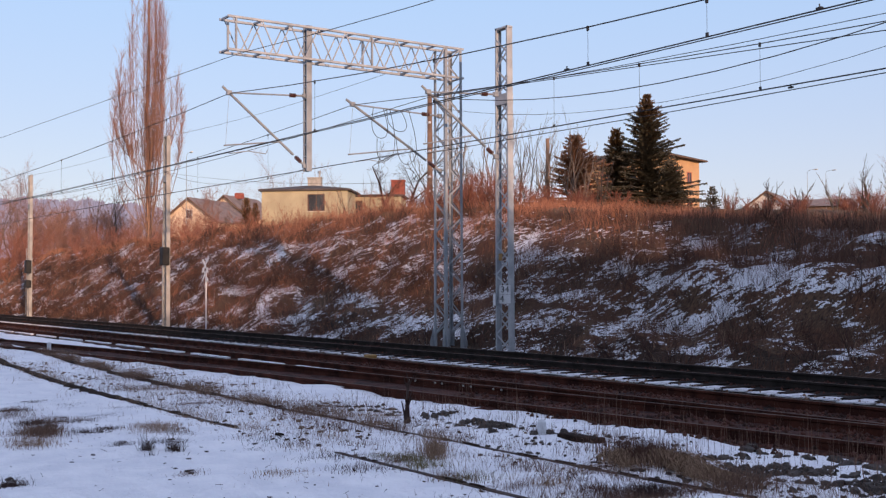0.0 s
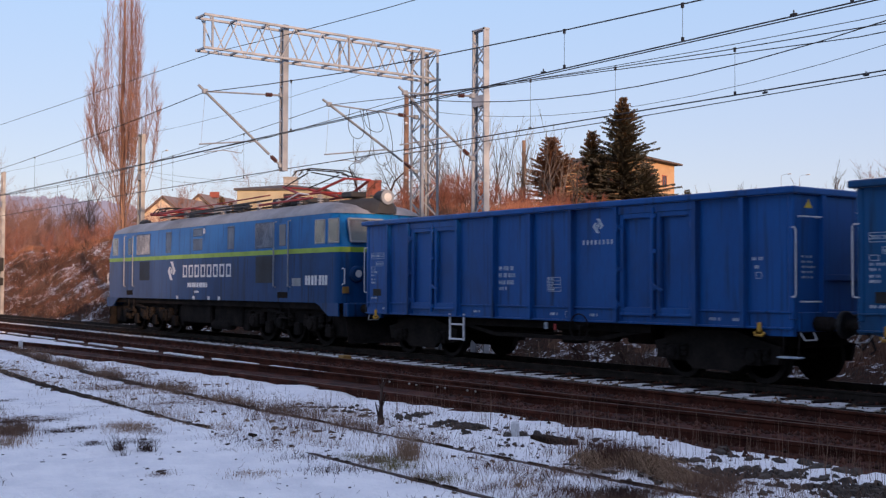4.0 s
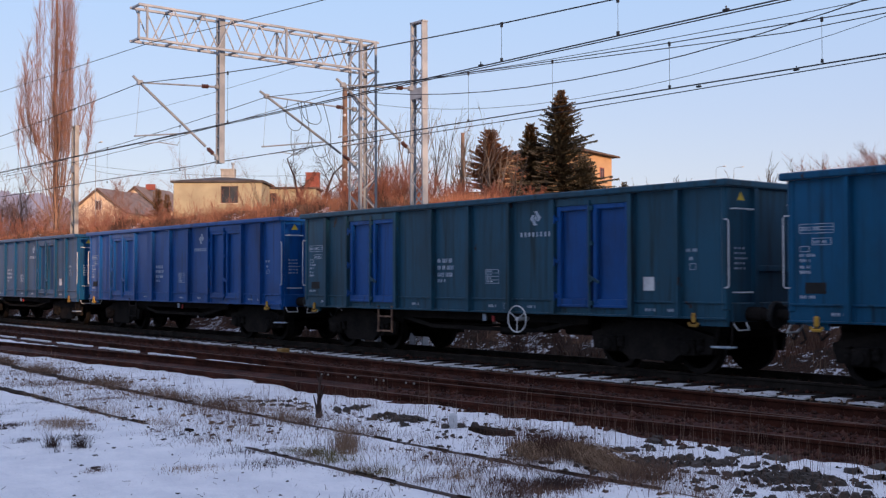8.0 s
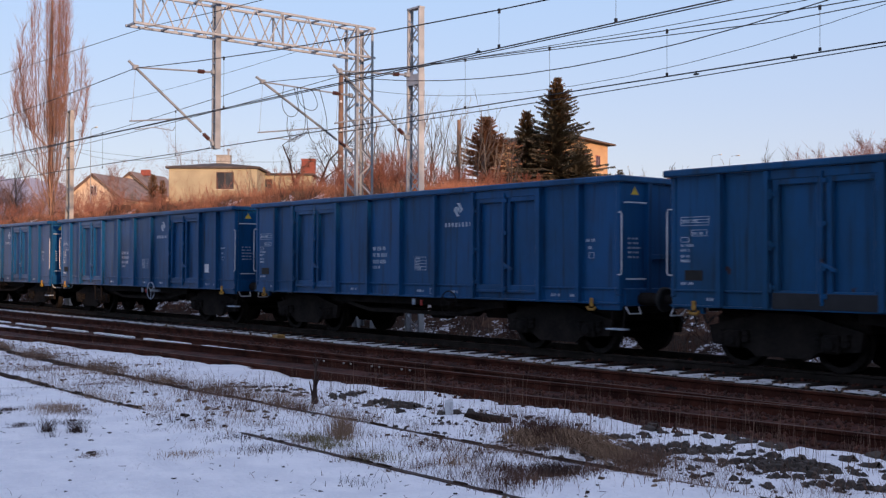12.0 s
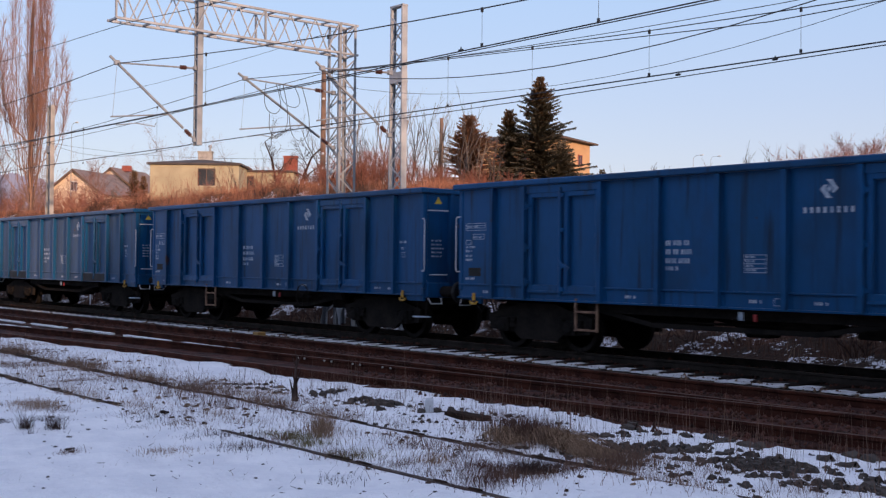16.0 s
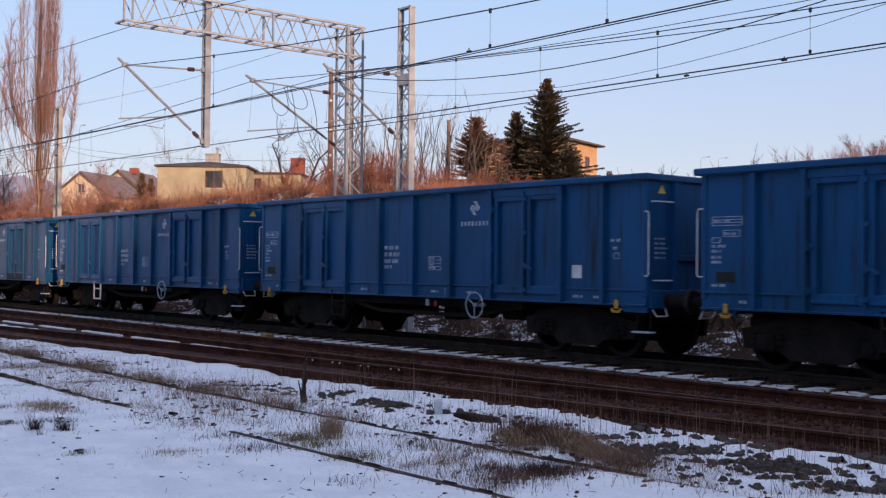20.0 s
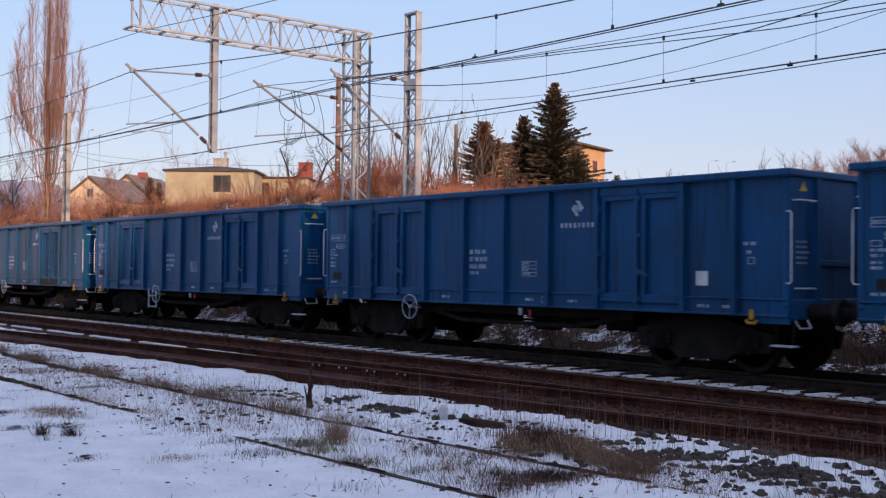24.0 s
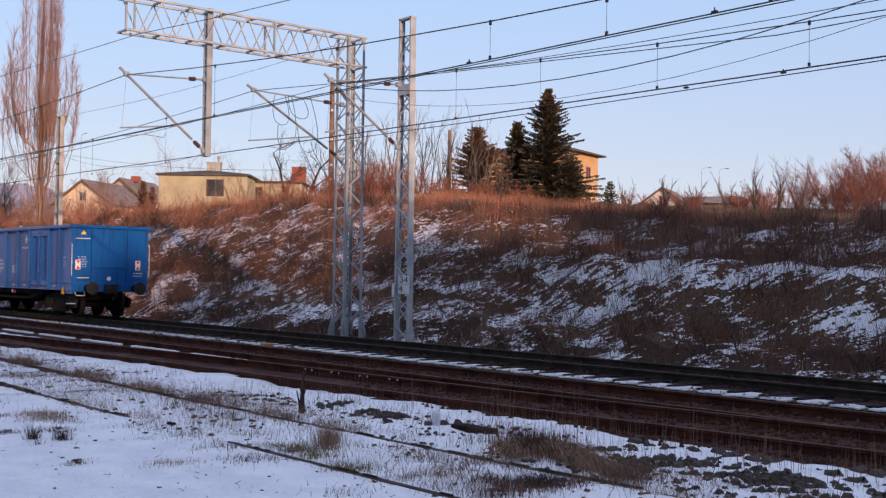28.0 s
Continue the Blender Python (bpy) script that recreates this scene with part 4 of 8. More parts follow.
def wagon(seed):
    """An open high-sided bogie wagon, origin at rail height in the middle."""
    t = thing("freight_wagon", "blue open-top bogie freight wagon", "freight wagon", "wagons of the train")
    for s in (-1, 1):
        b = Build()
        cuts = [-6.42] + [p for p in POSTS] + [6.42]
        for a, c in zip(cuts, cuts[1:]):
            if any(abs((a + c) / 2 - d) < 0.4 for d in DOORS):
                continue
            w = part("side_panel", Build().box((a + c) / 2, s * (HW - 0.03), (3.18 + 1.24) / 2, c - a, 0.05, 3.18 - 1.24, 0.006), BLUE_A, t)
        for x in POSTS:
            wide = 0.13
            p = Build()
            p.slab([(x - wide / 2, s * HW, 1.24), (x + wide / 2, s * HW, 1.24), (x + wide / 2, s * HW, 3.17), (x - wide / 2, s * HW, 3.17)], (0, s * 0.012, 0))
            p.slab([(x - 0.045, s * (HW + 0.012), 0.99), (x + 0.045, s * (HW + 0.012), 0.99), (x + 0.045, s * (HW + 0.012), 3.16), (x - 0.045, s * (HW + 0.012), 3.16)], (0, s * 0.095, 0))
            part("post", p, BLUE_A, t)
        for d in DOORS:
            for e in (-1, 1):
                x0, x1 = (d - 0.90, d - 0.035) if e < 0 else (d + 0.035, d + 0.90)
                door = part("door", Build().box((x0 + x1) / 2, s * (HW - 0.075), 2.09, x1 - x0 - 0.02, 0.05, 1.92, 0.008), BLUE_A, t)
                fr = Build()
                for xx, wide in ((x0 + 0.05, 0.10), (x1 - 0.05, 0.10)):
                    fr.box(xx, s * (HW - 0.005), 2.09, wide, 0.095, 1.94, 0.012)
                for z, tall in ((1.20, 0.15), (2.99, 0.13)):
                    fr.box((x0 + x1) / 2, s * (HW - 0.006), z, x1 - x0 - 0.19, 0.09, tall, 0.012)
                fr.box((x0 + x1) / 2, s * (HW + 0.045), 1.145, x1 - x0 - 0.04, 0.03, 0.05, 0.008)
                edge_x = x0 - 0.02 if e < 0 else x1 + 0.02
                for z in (1.32, 1.98, 2.78):
                    fr.box(edge_x, s * (HW + 0.05), z, 0.15, 0.045, 0.085, 0.012).tube((edge_x, s * (HW + 0.085), z - 0.08), (edge_x, s * (HW + 0.085), z + 0.08), 0.022, 8)
                part("door_rim", fr, BLUE_A, door)
            lock = Build().tube((d - 0.02, s * (HW + 0.075), 1.06), (d - 0.02, s * (HW + 0.075), 3.10), 0.028, 8)
            for z in (1.20, 1.62, 2.30, 2.95):
                lock.box(d, s * (HW + 0.06), z, 0.12, 0.06, 0.08, 0.012)
            lock.beam((d - 0.02, s * (HW + 0.10), 1.70), (d + 0.24, s * (HW + 0.10), 1.58), 0.03, 0.05)
            part("lock_bar", lock, BLUE_A, t)
            part("lintel", Build().box(d, s * (HW + 0.015), 3.09, 1.95, 0.09, 0.15, 0.008), BLUE_A, t)
        # rim, sill flush with the wall under a thin lip, and its lower flange
        part("top_rim", Build().box(0, s * (HW + 0.04), 3.225, 13.06, 0.20, 0.115, 0.02), BLUE_A, t)
        sill = Build().box(0, s * (HW - 0.05), 1.10, 12.86, 0.10, 0.27, 0.008)
        sill.box(0, s * (HW + 0.022), 0.985, 12.86, 0.075, 0.035, 0.006)
        cuts = [-6.42] + [d + o for d in DOORS for o in (-1.0, 1.0)] + [6.42]
        for a, c in zip(cuts[::2], cuts[1::2]):
            sill.box((a + c) / 2, s * (HW + 0.012), 1.245, c - a, 0.05, 0.03, 0.006)
        for x in POSTS:
            sill.slab([(x - 0.11, s * HW, 0.99), (x + 0.11, s * HW, 0.99), (x + 0.05, s * HW, 1.42), (x - 0.05, s * HW, 1.42)], (0, s * 0.022, 0))
        for x in (-6.1, 6.1):
            sill.slab([(x - 0.34, s * (HW - 0.06), 1.0), (x + 0.34, s * (HW - 0.06), 1.0), (x + 0.34, s * (HW - 0.06), 0.86), (x - 0.18 * (1 if x > 0 else -1.8), s * (HW - 0.06), 0.86)], (0, s * 0.07, 0))
        part("side_sill", sill, BLUE_A, t)
        for d in DOORS:
            part("door_sill", Build().box(d, s * (HW + 0.045), 1.115, 1.80, 0.05, 0.25, 0.008), SILL_DIRT, t, "black stained door sill")
    floor = Build().box(0, 0, 1.22, 12.8, 2.74, 0.06)
    part("floor", floor, INSIDE, t)
    for e in (-1, 1):
        x = e * 6.40
        part("end_wall", Build().box(x, 0, 2.20, 0.05, 2.74, 1.96, 0.006), BLUE_A, t)
        for y in (-0.66, 0.66):
            part("end_post", Build().slab([(x, y - 0.075, 0.98), (x + e * 0.10, y - 0.05, 0.98), (x + e * 0.10, y + 0.05, 0.98), (x, y + 0.075, 0.98)], (0, 0, 2.2)), BLUE_A, t)
        for y in (-1.36, 1.36):
            part("corner_post", Build().box(x - e * 0.01, y, 2.15, 0.12, 0.12, 2.05, 0.02), BLUE_A, t)
        part("end_rail", Build().box(x + e * 0.05, 0, 1.82, 0.06, 1.2, 0.10, 0.01), BLUE_A, t)
        part("top_rim", Build().box(e * 6.44, 0, 3.225, 0.15, 2.72, 0.115, 0.02), BLUE_A, t)
        part("headstock", Build().box(e * 6.42, 0, 1.09, 0.14, 2.66, 0.32, 0.015), BLUE_A, t)
        for y in (-0.875, 0.875):
            buffer(t, e * 6.49, y, 1.06, e)
        hook = Build().box(e * 6.52, 0, 1.03, 0.10, 0.5, 0.34, 0.02).tube((e * 6.5, 0, 1.02), (e * 6.85, 0, 1.0), 0.035, 8).path([(e * 6.8, 0, 1.0), (e * 6.9, 0.03, 0.85), (e * 6.75, 0, 0.62), (e * 6.62, 0, 0.75)], 0.022)
        part("coupling", hook, DARK, t)
        part("brake_hose", Build().path([(e * 6.5, 0.42, 0.95), (e * 6.62, 0.43, 0.8), (e * 6.70, 0.44, 0.6), (e * 6.62, 0.40, 0.52)], 0.022), DARK, t)
        for s in (-1, 1):
            part("shunter_rail", Build().path([(e * 6.48, s * 1.30, 0.92), (e * 6.56, s * 1.28, 0.80), (e * 6.56, s * 0.98, 0.80), (e * 6.48, s * 0.95, 0.92)], 0.014), WHITE, t, "white shunter's hand rail")
        # white hand rails at the corners and a low grip on the end
        for y in (-1, 1):
            part("hand_rail", Build().path([(e * 6.40, y * 1.41, 2.62), (e * 6.48, y * 1.44, 2.62), (e * 6.505, y * 1.44, 2.58), (e * 6.505, y * 1.44, 1.54), (e * 6.48, y * 1.44, 1.50), (e * 6.40, y * 1.41, 1.50)], 0.0125), WHITE, t, "white hand rail")
        part("hand_rail", Build().path([(e * 6.42, -1.28, 2.80), (e * 6.53, -1.28, 2.80), (e * 6.53, -0.80, 2.80), (e * 6.42, -0.80, 2.80)], 0.014), WHITE, t)
        part("end_grip", Build().path([(e * 6.42, -1.22, 1.42), (e * 6.54, -1.22, 1.42), (e * 6.54, -0.84, 1.42), (e * 6.42, -0.84, 1.42)], 0.014), WHITE, t)
        step = part("foot_step", Build().box(e * 6.35, -e * 1.38, 0.52, 0.40, 0.20, 0.03, 0.008), LETTER, t, "pale foot step")
        for o in (6.2, 6.5):
            part("step_hanger", Build().tube((e * o, -e * 1.38, 0.53), (e * o, -e * 1.34, 0.95), 0.012, 6), GRIME, step)
    # underframe
    part("centre_sill", Build().box(0, 0, 0.98, 12.6, 0.42, 0.42, 0.02), GRIME, t)
    for x in (-2.2, 0.0, 2.2):
        part("cross_bearer", Build().box(x, 0, 1.08, 0.14, 2.6, 0.22), GRIME, t)
    part("brake_cylinder", Build().lathe([(0, 0.16), (0.05, 0.20), (0.55, 0.20), (0.6, 0.12), (0.85, 0.05)], (-1.0, 0.5, 0.72), (1, 0, 0), 14), GRIME, t)
    part("air_tank", Build().lathe([(0, 0.10), (0.06, 0.19), (1.0, 0.19), (1.06, 0.10)], (0.6, -0.55, 0.74), (1, 0, 0), 14), GRIME, t)
    for s in (-1, 1):
        part("truss_bar", Build().box(0, s * 1.12, 0.90, 6.2, 0.10, 0.22, 0.01).beam((-3.0, s * 1.12, 0.86), (-1.6, s * 1.12, 0.62), 0.06, 0.08).beam((3.0, s * 1.12, 0.86), (1.6, s * 1.12, 0.62), 0.06, 0.08).beam((-1.6, s * 1.12, 0.62), (1.6, s * 1.12, 0.62), 0.06, 0.08), GRIME, t)
    part("load_sensor", Build().box(-2.0, 0.35, 0.66, 0.9, 0.5, 0.34, 0.04), GRIME, t)
    part("relay_valve", Build().box(2.3, -0.3, 0.70, 0.7, 0.7, 0.30, 0.04), GRIME, t)
    part("slack_adjuster", Build().box(0.0, -0.2, 0.64, 0.5, 0.4, 0.36, 0.04), GRIME, t)
    part("brake_rod", Build().tube((-3.6, 0.1, 0.62), (3.6, 0.1, 0.62), 0.02, 6).tube((-2.5, -0.75, 0.66), (1.2, -0.75, 0.70), 0.016, 6), GRIME, t)
    for s in (-1, 1):
        part("brake_lever", Build().box(0.35, s * 1.34, 0.86, 0.10, 0.03, 0.14, 0.005), LETTER, t, "white brake change-over plate")
        part("brake_handle", Build().box(0.62, s * 1.34, 0.84, 0.06, 0.03, 0.12, 0.005), RED, t)
        part("marking_panel", Build().box(-5.97 * (1 if s < 0 else -1), s * (HW - 0.002), 1.50, 0.36, 0.010, 0.17), DARK, t, "black marking panel")
    for bx in (-4.5, 4.5):
        for s in (-1, 1):
            fr = Build()
            y = s * 1.0
            fr.slab([(bx - 1.42, y - 0.05, 0.66), (bx - 1.35, y - 0.05, 0.36), (bx - 0.66, y - 0.05, 0.32), (bx - 0.50, y - 0.05, 0.20), (bx + 0.50, y - 0.05, 0.20), (bx + 0.66, y - 0.05, 0.32), (bx + 1.35, y - 0.05, 0.36), (bx + 1.42, y - 0.05, 0.66), (bx + 0.80, y - 0.05, 0.80), (bx + 0.45, y - 0.05, 0.90), (bx - 0.45, y - 0.05, 0.90), (bx - 0.80, y - 0.05, 0.80)], (0, 0.10, 0))
            side = part("bogie_side", fr, GRIME, t)
            for k in (-0.9, 0.9):
                part("axle_box", Build().box(bx + k, s * 1.06, 0.46, 0.30, 0.20, 0.28, 0.03).lathe([(0, 0.11), (0.05, 0.10), (0.07, 0.05)], (bx + k, s * 1.16, 0.46), (0, s, 0), 12), GRIME, side)
                for o in (-0.23, 0.23):
                    part("spring", Build().lathe([(0, 0.07), (0.04, 0.075), (0.08, 0.06), (0.12, 0.075), (0.16, 0.06), (0.20, 0.07)], (bx + k + o, s * 1.07, 0.42), (0, 0, 1), 10), GRIME, side)
        part("bolster", Build().box(bx, 0, 0.72, 0.5, 2.1, 0.22, 0.02).box(bx, 0, 0.52, 0.9, 1.2, 0.34, 0.04).box(bx - 1.0, 0, 0.74, 0.8, 1.7, 0.24, 0.04).box(bx + 1.0, 0, 0.74, 0.8, 1.7, 0.24, 0.04), GRIME, t)
        for k in (-0.9, 0.9):
            wheelset(bx + k, 0.46, t)
        for k in (-0.36, 0.36):
            part("brake_beam", Build().box(bx + k, 0, 0.42, 0.10, 1.6, 0.10), GRIME, t)
    # lettering as small bars, boxed tables and the mark, on the side that faces the verge
    s = -1
    w = on_side(-HW + 0.006, s)
    b = Build()
    for words, z, h in (((2, 3, 2), 2.00, 0.085), ((2, 2, 4), 1.85, 0.085), ((4, 4), 1.70, 0.085), ((3, 1), 1.58, 0.065)):
        strokes(b, w, -1.12, z, words, h)
    tagged(part("lettering", b, LETTER, t, "rows of white marks"), kind="stuff")
    b = boxed(Build(), w, 0.45, 0.85, 1.56, 1.84, 4, 0.010)
    for z, words in ((1.79, (2, 3)), (1.72, (3, 2)), (1.65, (2, 2)), (1.58, (3, 3))):
        strokes(b, w, 0.48, z, words, 0.035, 0.028)
    tagged(part("lettering", b, LETTER, t, "small white table"), kind="stuff")
    b = boxed(Build(), w, -6.24, -5.66, 2.34, 2.48, 3, 0.010)
    boxed(b, w, -6.02, -5.70, 2.16, 2.26, 1, 0.010)
    boxed(b, w, -6.24, -6.08, 2.06, 2.14, 1, 0.010)
    for z, words, u in ((2.385, (4, 3), -6.20), (2.18, (3, 2), -6.00), (1.98, (2, 4), -6.24), (1.90, (3, 1), -6.24), (1.80, (2, 2), -6.24), (1.72, (5,), -6.24), (1.34, (3, 3), -6.24)):
        strokes(b, w, u, z, words, 0.045, 0.04)
    boxed(b, w, -6.12, -5.86, 1.46, 1.54, 1, 0.012)
    tagged(part("lettering", b, LETTER, t, "small white tables and marks"), kind="stuff")
    b = strokes(Build(), w, 5.60, 2.10, (2, 2), 0.055, 0.05)
    strokes(b, w, 5.66, 1.96, (2,), 0.055, 0.05)
    boxed(b, w, 5.68, 5.80, 1.80, 1.90, 1, 0.010)
    tagged(part("lettering", b, LETTER, t), kind="stuff")
    b = Build()
    swirl(b, 1.93, 2.83, 0.145, s, -HW + 0.004)
    part("mark", b, LETTER, t, "white swirl mark")
    b = Build()
    for i in range(8):
        w(b, 1.50 + i * 0.112, 1.50 + i * 0.112 + 0.05, 2.47, 2.56)
    tagged(part("lettering", b, LETTER, t), kind="stuff")
    ws = on_side(-HW - 0.001, s)
    b = Build()
    for u in (-5.7, -2.0, 0.55, 1.7, 4.7, 5.2):
        strokes(b, ws, u, 1.08, (3, 1), 0.05, 0.05)
    boxed(b, ws, 1.00, 1.22, 1.05, 1.16, 1, 0.010)
    tagged(part("lettering", b, LETTER, t), kind="stuff")
    for s in (-1, 1):
        # tow hooks
        for x in (-5.92, 5.80):
            part("tow_hook", Build().box(x * (1 if s < 0 else -1), s * 1.465, 0.99, 0.085, 0.05, 0.17, 0.02).path([(x * (1 if s < 0 else -1) - 0.10, s * 1.46, 0.91), (x * (1 if s < 0 else -1) - 0.07, s * 1.47, 0.86), (x * (1 if s < 0 else -1) + 0.07, s * 1.47, 0.86), (x * (1 if s < 0 else -1) + 0.10, s * 1.46, 0.91)], 0.026), HOOK_YELLOW, t, "yellow tow hook")
    for e in (-1, 1):
        we = on_end(e * 6.426, e)
        tagged(part("lettering", bars(5, 0.4, -1.18 if e > 0 else 0.86, 1.78, 0.34, 0.42, 0.9, 21 + seed, we), LETTER, t), kind="stuff")
        tagged(part("lettering", bars(2, 0.4, 0.86 if e > 0 else -1.2, 1.45, 0.36, 0.20, 0.9, 25 + seed, we), LETTER, t), kind="stuff")
        b = Build()
        b.slab([(e * 6.428, -e * 1.0 - 0.10, 2.95), (e * 6.428, -e * 1.0 + 0.10, 2.95), (e * 6.428, -e * 1.0, 3.10)], (e * 0.004, 0, 0))
        part("warning_sign", b, SIGN_YELLOW, t, "yellow warning triangle")
    return t


def side_ladder(t, x, s, material, rungs=2):
    b = Build()
    for o in (-0.26, 0.26):
        b.box(x + o, s * 1.42, 0.74, 0.05, 0.04, 0.60, 0.008)
    for i in range(rungs):
        b.box(x, s * 1.42, 0.47 + 0.33 * i, 0.50, 0.05, 0.04, 0.008)
    return part("foot_ladder", b, material, t)


def brake_wheel(t, x, s, material):
    b = Build()
    pts = [(x + 0.26 * math.cos(a * math.tau / 20), s * 1.50, 0.86 + 0.26 * math.sin(a * math.tau / 20)) for a in range(21)]
    b.path(pts, 0.014, 6)
    for k in range(3):
        a = k * math.tau / 3 + 0.5
        b.tube((x, s * 1.49, 0.86), (x + 0.25 * math.cos(a), s * 1.50, 0.86 + 0.25 * math.sin(a)), 0.011, 6)
    b.tube((x, s * 1.2, 0.86), (x, s * 1.51, 0.86), 0.04, 8)
    return part("hand_brake_wheel", b, material, t)


# motion of the whole train: the last wagon's middle along x at t seconds
def train_x(t):
    u = t - 16
    return 4.13669e-05 * u ** 4 - 5.00195e-04 * u ** 3 - 0.0982171 * u ** 2 - 15.6801899 * u + 150.912 + 6.555


PITCH = 14.04
# kinds of paint from the last wagon to the first: (walls, doors)
LIVERY = [(BLUE_B, BLUE_B), (BLUE_C, BLUE_C), (BLUE_C, BLUE_C), (BLUE_A, BLUE_A), (BLUE_A, BLUE_A), (BLUE_C, BLUE_C), (BLUE_A, BLUE_A), (BLUE_A, BLUE_A), (BLUE_A, BLUE_A),
          (BLUE_A, BLUE_A), (BLUE_C, BLUE_C), (BLUE_A, BLUE_A), (BLUE_A, BLUE_A), (BLUE_A, BLUE_A), (BLUE_C, BLUE_C), (BLUE_A, BLUE_A), (BLUE_C, BLUE_C), (BLUE_A, BLUE_A),
          (BLUE_A, BLUE_A), (BLUE_A, BLUE_A), (CYAN, CYAN), (TEAL, BLUE_B), (BLUE_B, BLUE_B), (BLUE_C, BLUE_C), (BLUE_A, BLUE_A), (BLUE_B, BLUE_B)]
WORDS = {BLUE_A: "deep blue", BLUE_B: "bright blue", BLUE_C: "worn, stained blue", TEAL: "faded teal", CYAN: "cyan-blue"}
# ladder and hand wheel of each wagon: (ladder x, ladder paint, wheel x, wheel paint)
GEAR = [(-2.8, WHITE, -2.25, GRIME), (-3.2, STEP_RUST, 1.9, GRIME), (-2.7, GRIME, -2.25, GRIME), (None, None, -3.0, LETTER), (-2.0, LETTER, -1.6, LETTER), (-2.8, GRIME, -1.4, LETTER), (None, None, None, None), (-3.0, GRIME, 1.6, LETTER),
        (-2.9, GRIME, 2.05, LETTER), (-2.9, WHITE, 2.0, LETTER), (-2.9, LETTER, -2.3, LETTER), (-2.6, STEP_RUST, None, None), (-2.9, STEP_RUST, None, None), (-2.8, STEP_RUST, 1.9, GRIME), (None, None, None, None),
        (None, None, 1.4, GRIME), (-1.6, GRIME, -1.2, LETTER), (None, None, 1.75, GRIME), (-3.0, GRIME, 1.3, LETTER), (None, None, 1.4, GRIME), (2.9, GRIME, -2.3, LETTER), (-3.0, STEP_RUST, 1.5, WHITE),
        (-2.8, GRIME, None, None), (None, None, -2.3, LETTER), (None, None, None, None), (-2.6, WHITE, 1.5, GRIME)]
STAINED = (2, 5, 10, 14, 16, 20, 24)
moving = []
first = wagon(0)
WALL_PARTS = {"side_panel", "post", "lock_bar", "lintel", "top_rim", "side_sill", "end_wall", "end_post", "corner_post", "end_rail", "headstock"}


def plain(o):
    return o.name.split(".")[0]


def repaint(o, material):
    o.material_slots[0].link = "OBJECT"
    o.material_slots[0].material = material


for k, (wall_paint, door_paint) in enumerate(LIVERY):
    w = first if k == 0 else copy_thing(first, pose(0, 0, 0))
    moving.append((w, k))
for (w, k), (wall_paint, door_paint) in zip(list(moving), LIVERY):
    for o in [o for o in w.children if plain(o) == "door_sill" and k not in STAINED]:
        bpy.data.objects.remove(o)
    kids = w.children_recursive
    for o in kids:
        if plain(o) in WALL_PARTS:
            repaint(o, wall_paint)
        elif plain(o) in ("door", "door_rim"):
            repaint(o, door_paint)
    moving[k] = (w, k, [o for o in kids if plain(o) == "axle"])
for (w, k, axles), (wall_paint, door_paint), (lx, lp, bx, bp) in zip(moving, LIVERY, GEAR):
    if lx is not None:
        side_ladder(w, lx, -1, lp)
    if bx is not None:
        brake_wheel(w, bx, -1, bp)
    extra = ", brighter blue doors" if door_paint is not wall_paint else ""
    tail = " with red and white tail boards" if k == 0 else (" with a hand-brake wheel" if bx is not None else "")
    tagged(w, WORDS[wall_paint] + (" open bogie wagon" if extra else " open-top bogie freight wagon") + extra + tail)
for k in (3, 8, 12, 15, 18, 21, 23):
    part("label_card", Build().box(4.78, -HW, 1.56, 0.24, 0.006, 0.24), WHITE, moving[k][0], "white waybill card")
for k in (7, 12, 16, 19, 20, 21, 23):
    plate = part("warning_plate", Build().box(6.432, 0.98, 2.50, 0.010, 0.26, 0.56, 0.003), WHITE, moving[k][0], "white-framed warning plate")
    part("plate_face", Build().box(6.439, 0.98, 2.50, 0.006, 0.19, 0.48, 0.002), DARK, plate)
    part("symbol", Build().slab([(6.443, 0.90, 2.55), (6.443, 1.06, 2.55), (6.443, 0.98, 2.70)], (0.004, 0, 0)).lathe([(0, 0.075), (0.004, 0.075)], (6.443, 0.98, 2.38), (1, 0, 0), 16), SIGN_YELLOW, plate, "yellow triangle and disc")
# tail boards on the last wagon
last_wagon = moving[0][0]
for y in (-1.20, 1.02):
    tb = part("tail_board", Build().box(6.46, y, 1.88, 0.02, 0.18, 0.34, 0.004), WHITE, last_wagon, "white tail board with red triangles")
    b = Build()
    for e in (-1, 1):
        b.slab([(6.472, y - 0.075, 1.88 + e * 0.15), (6.472, y + 0.075, 1.88 + e * 0.15), (6.472, y, 1.88 + e * 0.02)], (0.004, 0, 0))
    part("red_triangle", b, RED, tb, "red reflecting triangles")
part("number_plate", Build().lathe([(0, 0.075), (0.006, 0.075)], (6.43, -0.05, 1.40), (1, 0, 0), 20), WHITE, last_wagon)

# ---- locomotive ----
LOCO_UP = paint("loco_blue", (0.005, 0.140, 0.39), (0.007, 0.095, 0.26), rough=0.45, dirt=0.3, rust=0.85, spec=0.16, dust=0.06)
LOCO_LOW = paint("loco_dark_blue", (0.005, 0.054, 0.170), (0.006, 0.034, 0.100), rough=0.45, dirt=0.6, rust=0.80, spec=0.12, dust=0.06)
PANEL_DIRT = surface("dirty_panel", (0.008, 0.015, 0.028), (0.009, 0.011, 0.015), rough=0.7, scale=1.5, fine=12)
GREEN = surface("green_stripe", (0.27, 0.42, 0.03), (0.20, 0.32, 0.025), rough=0.5, scale=3, fine=20, bump=0)
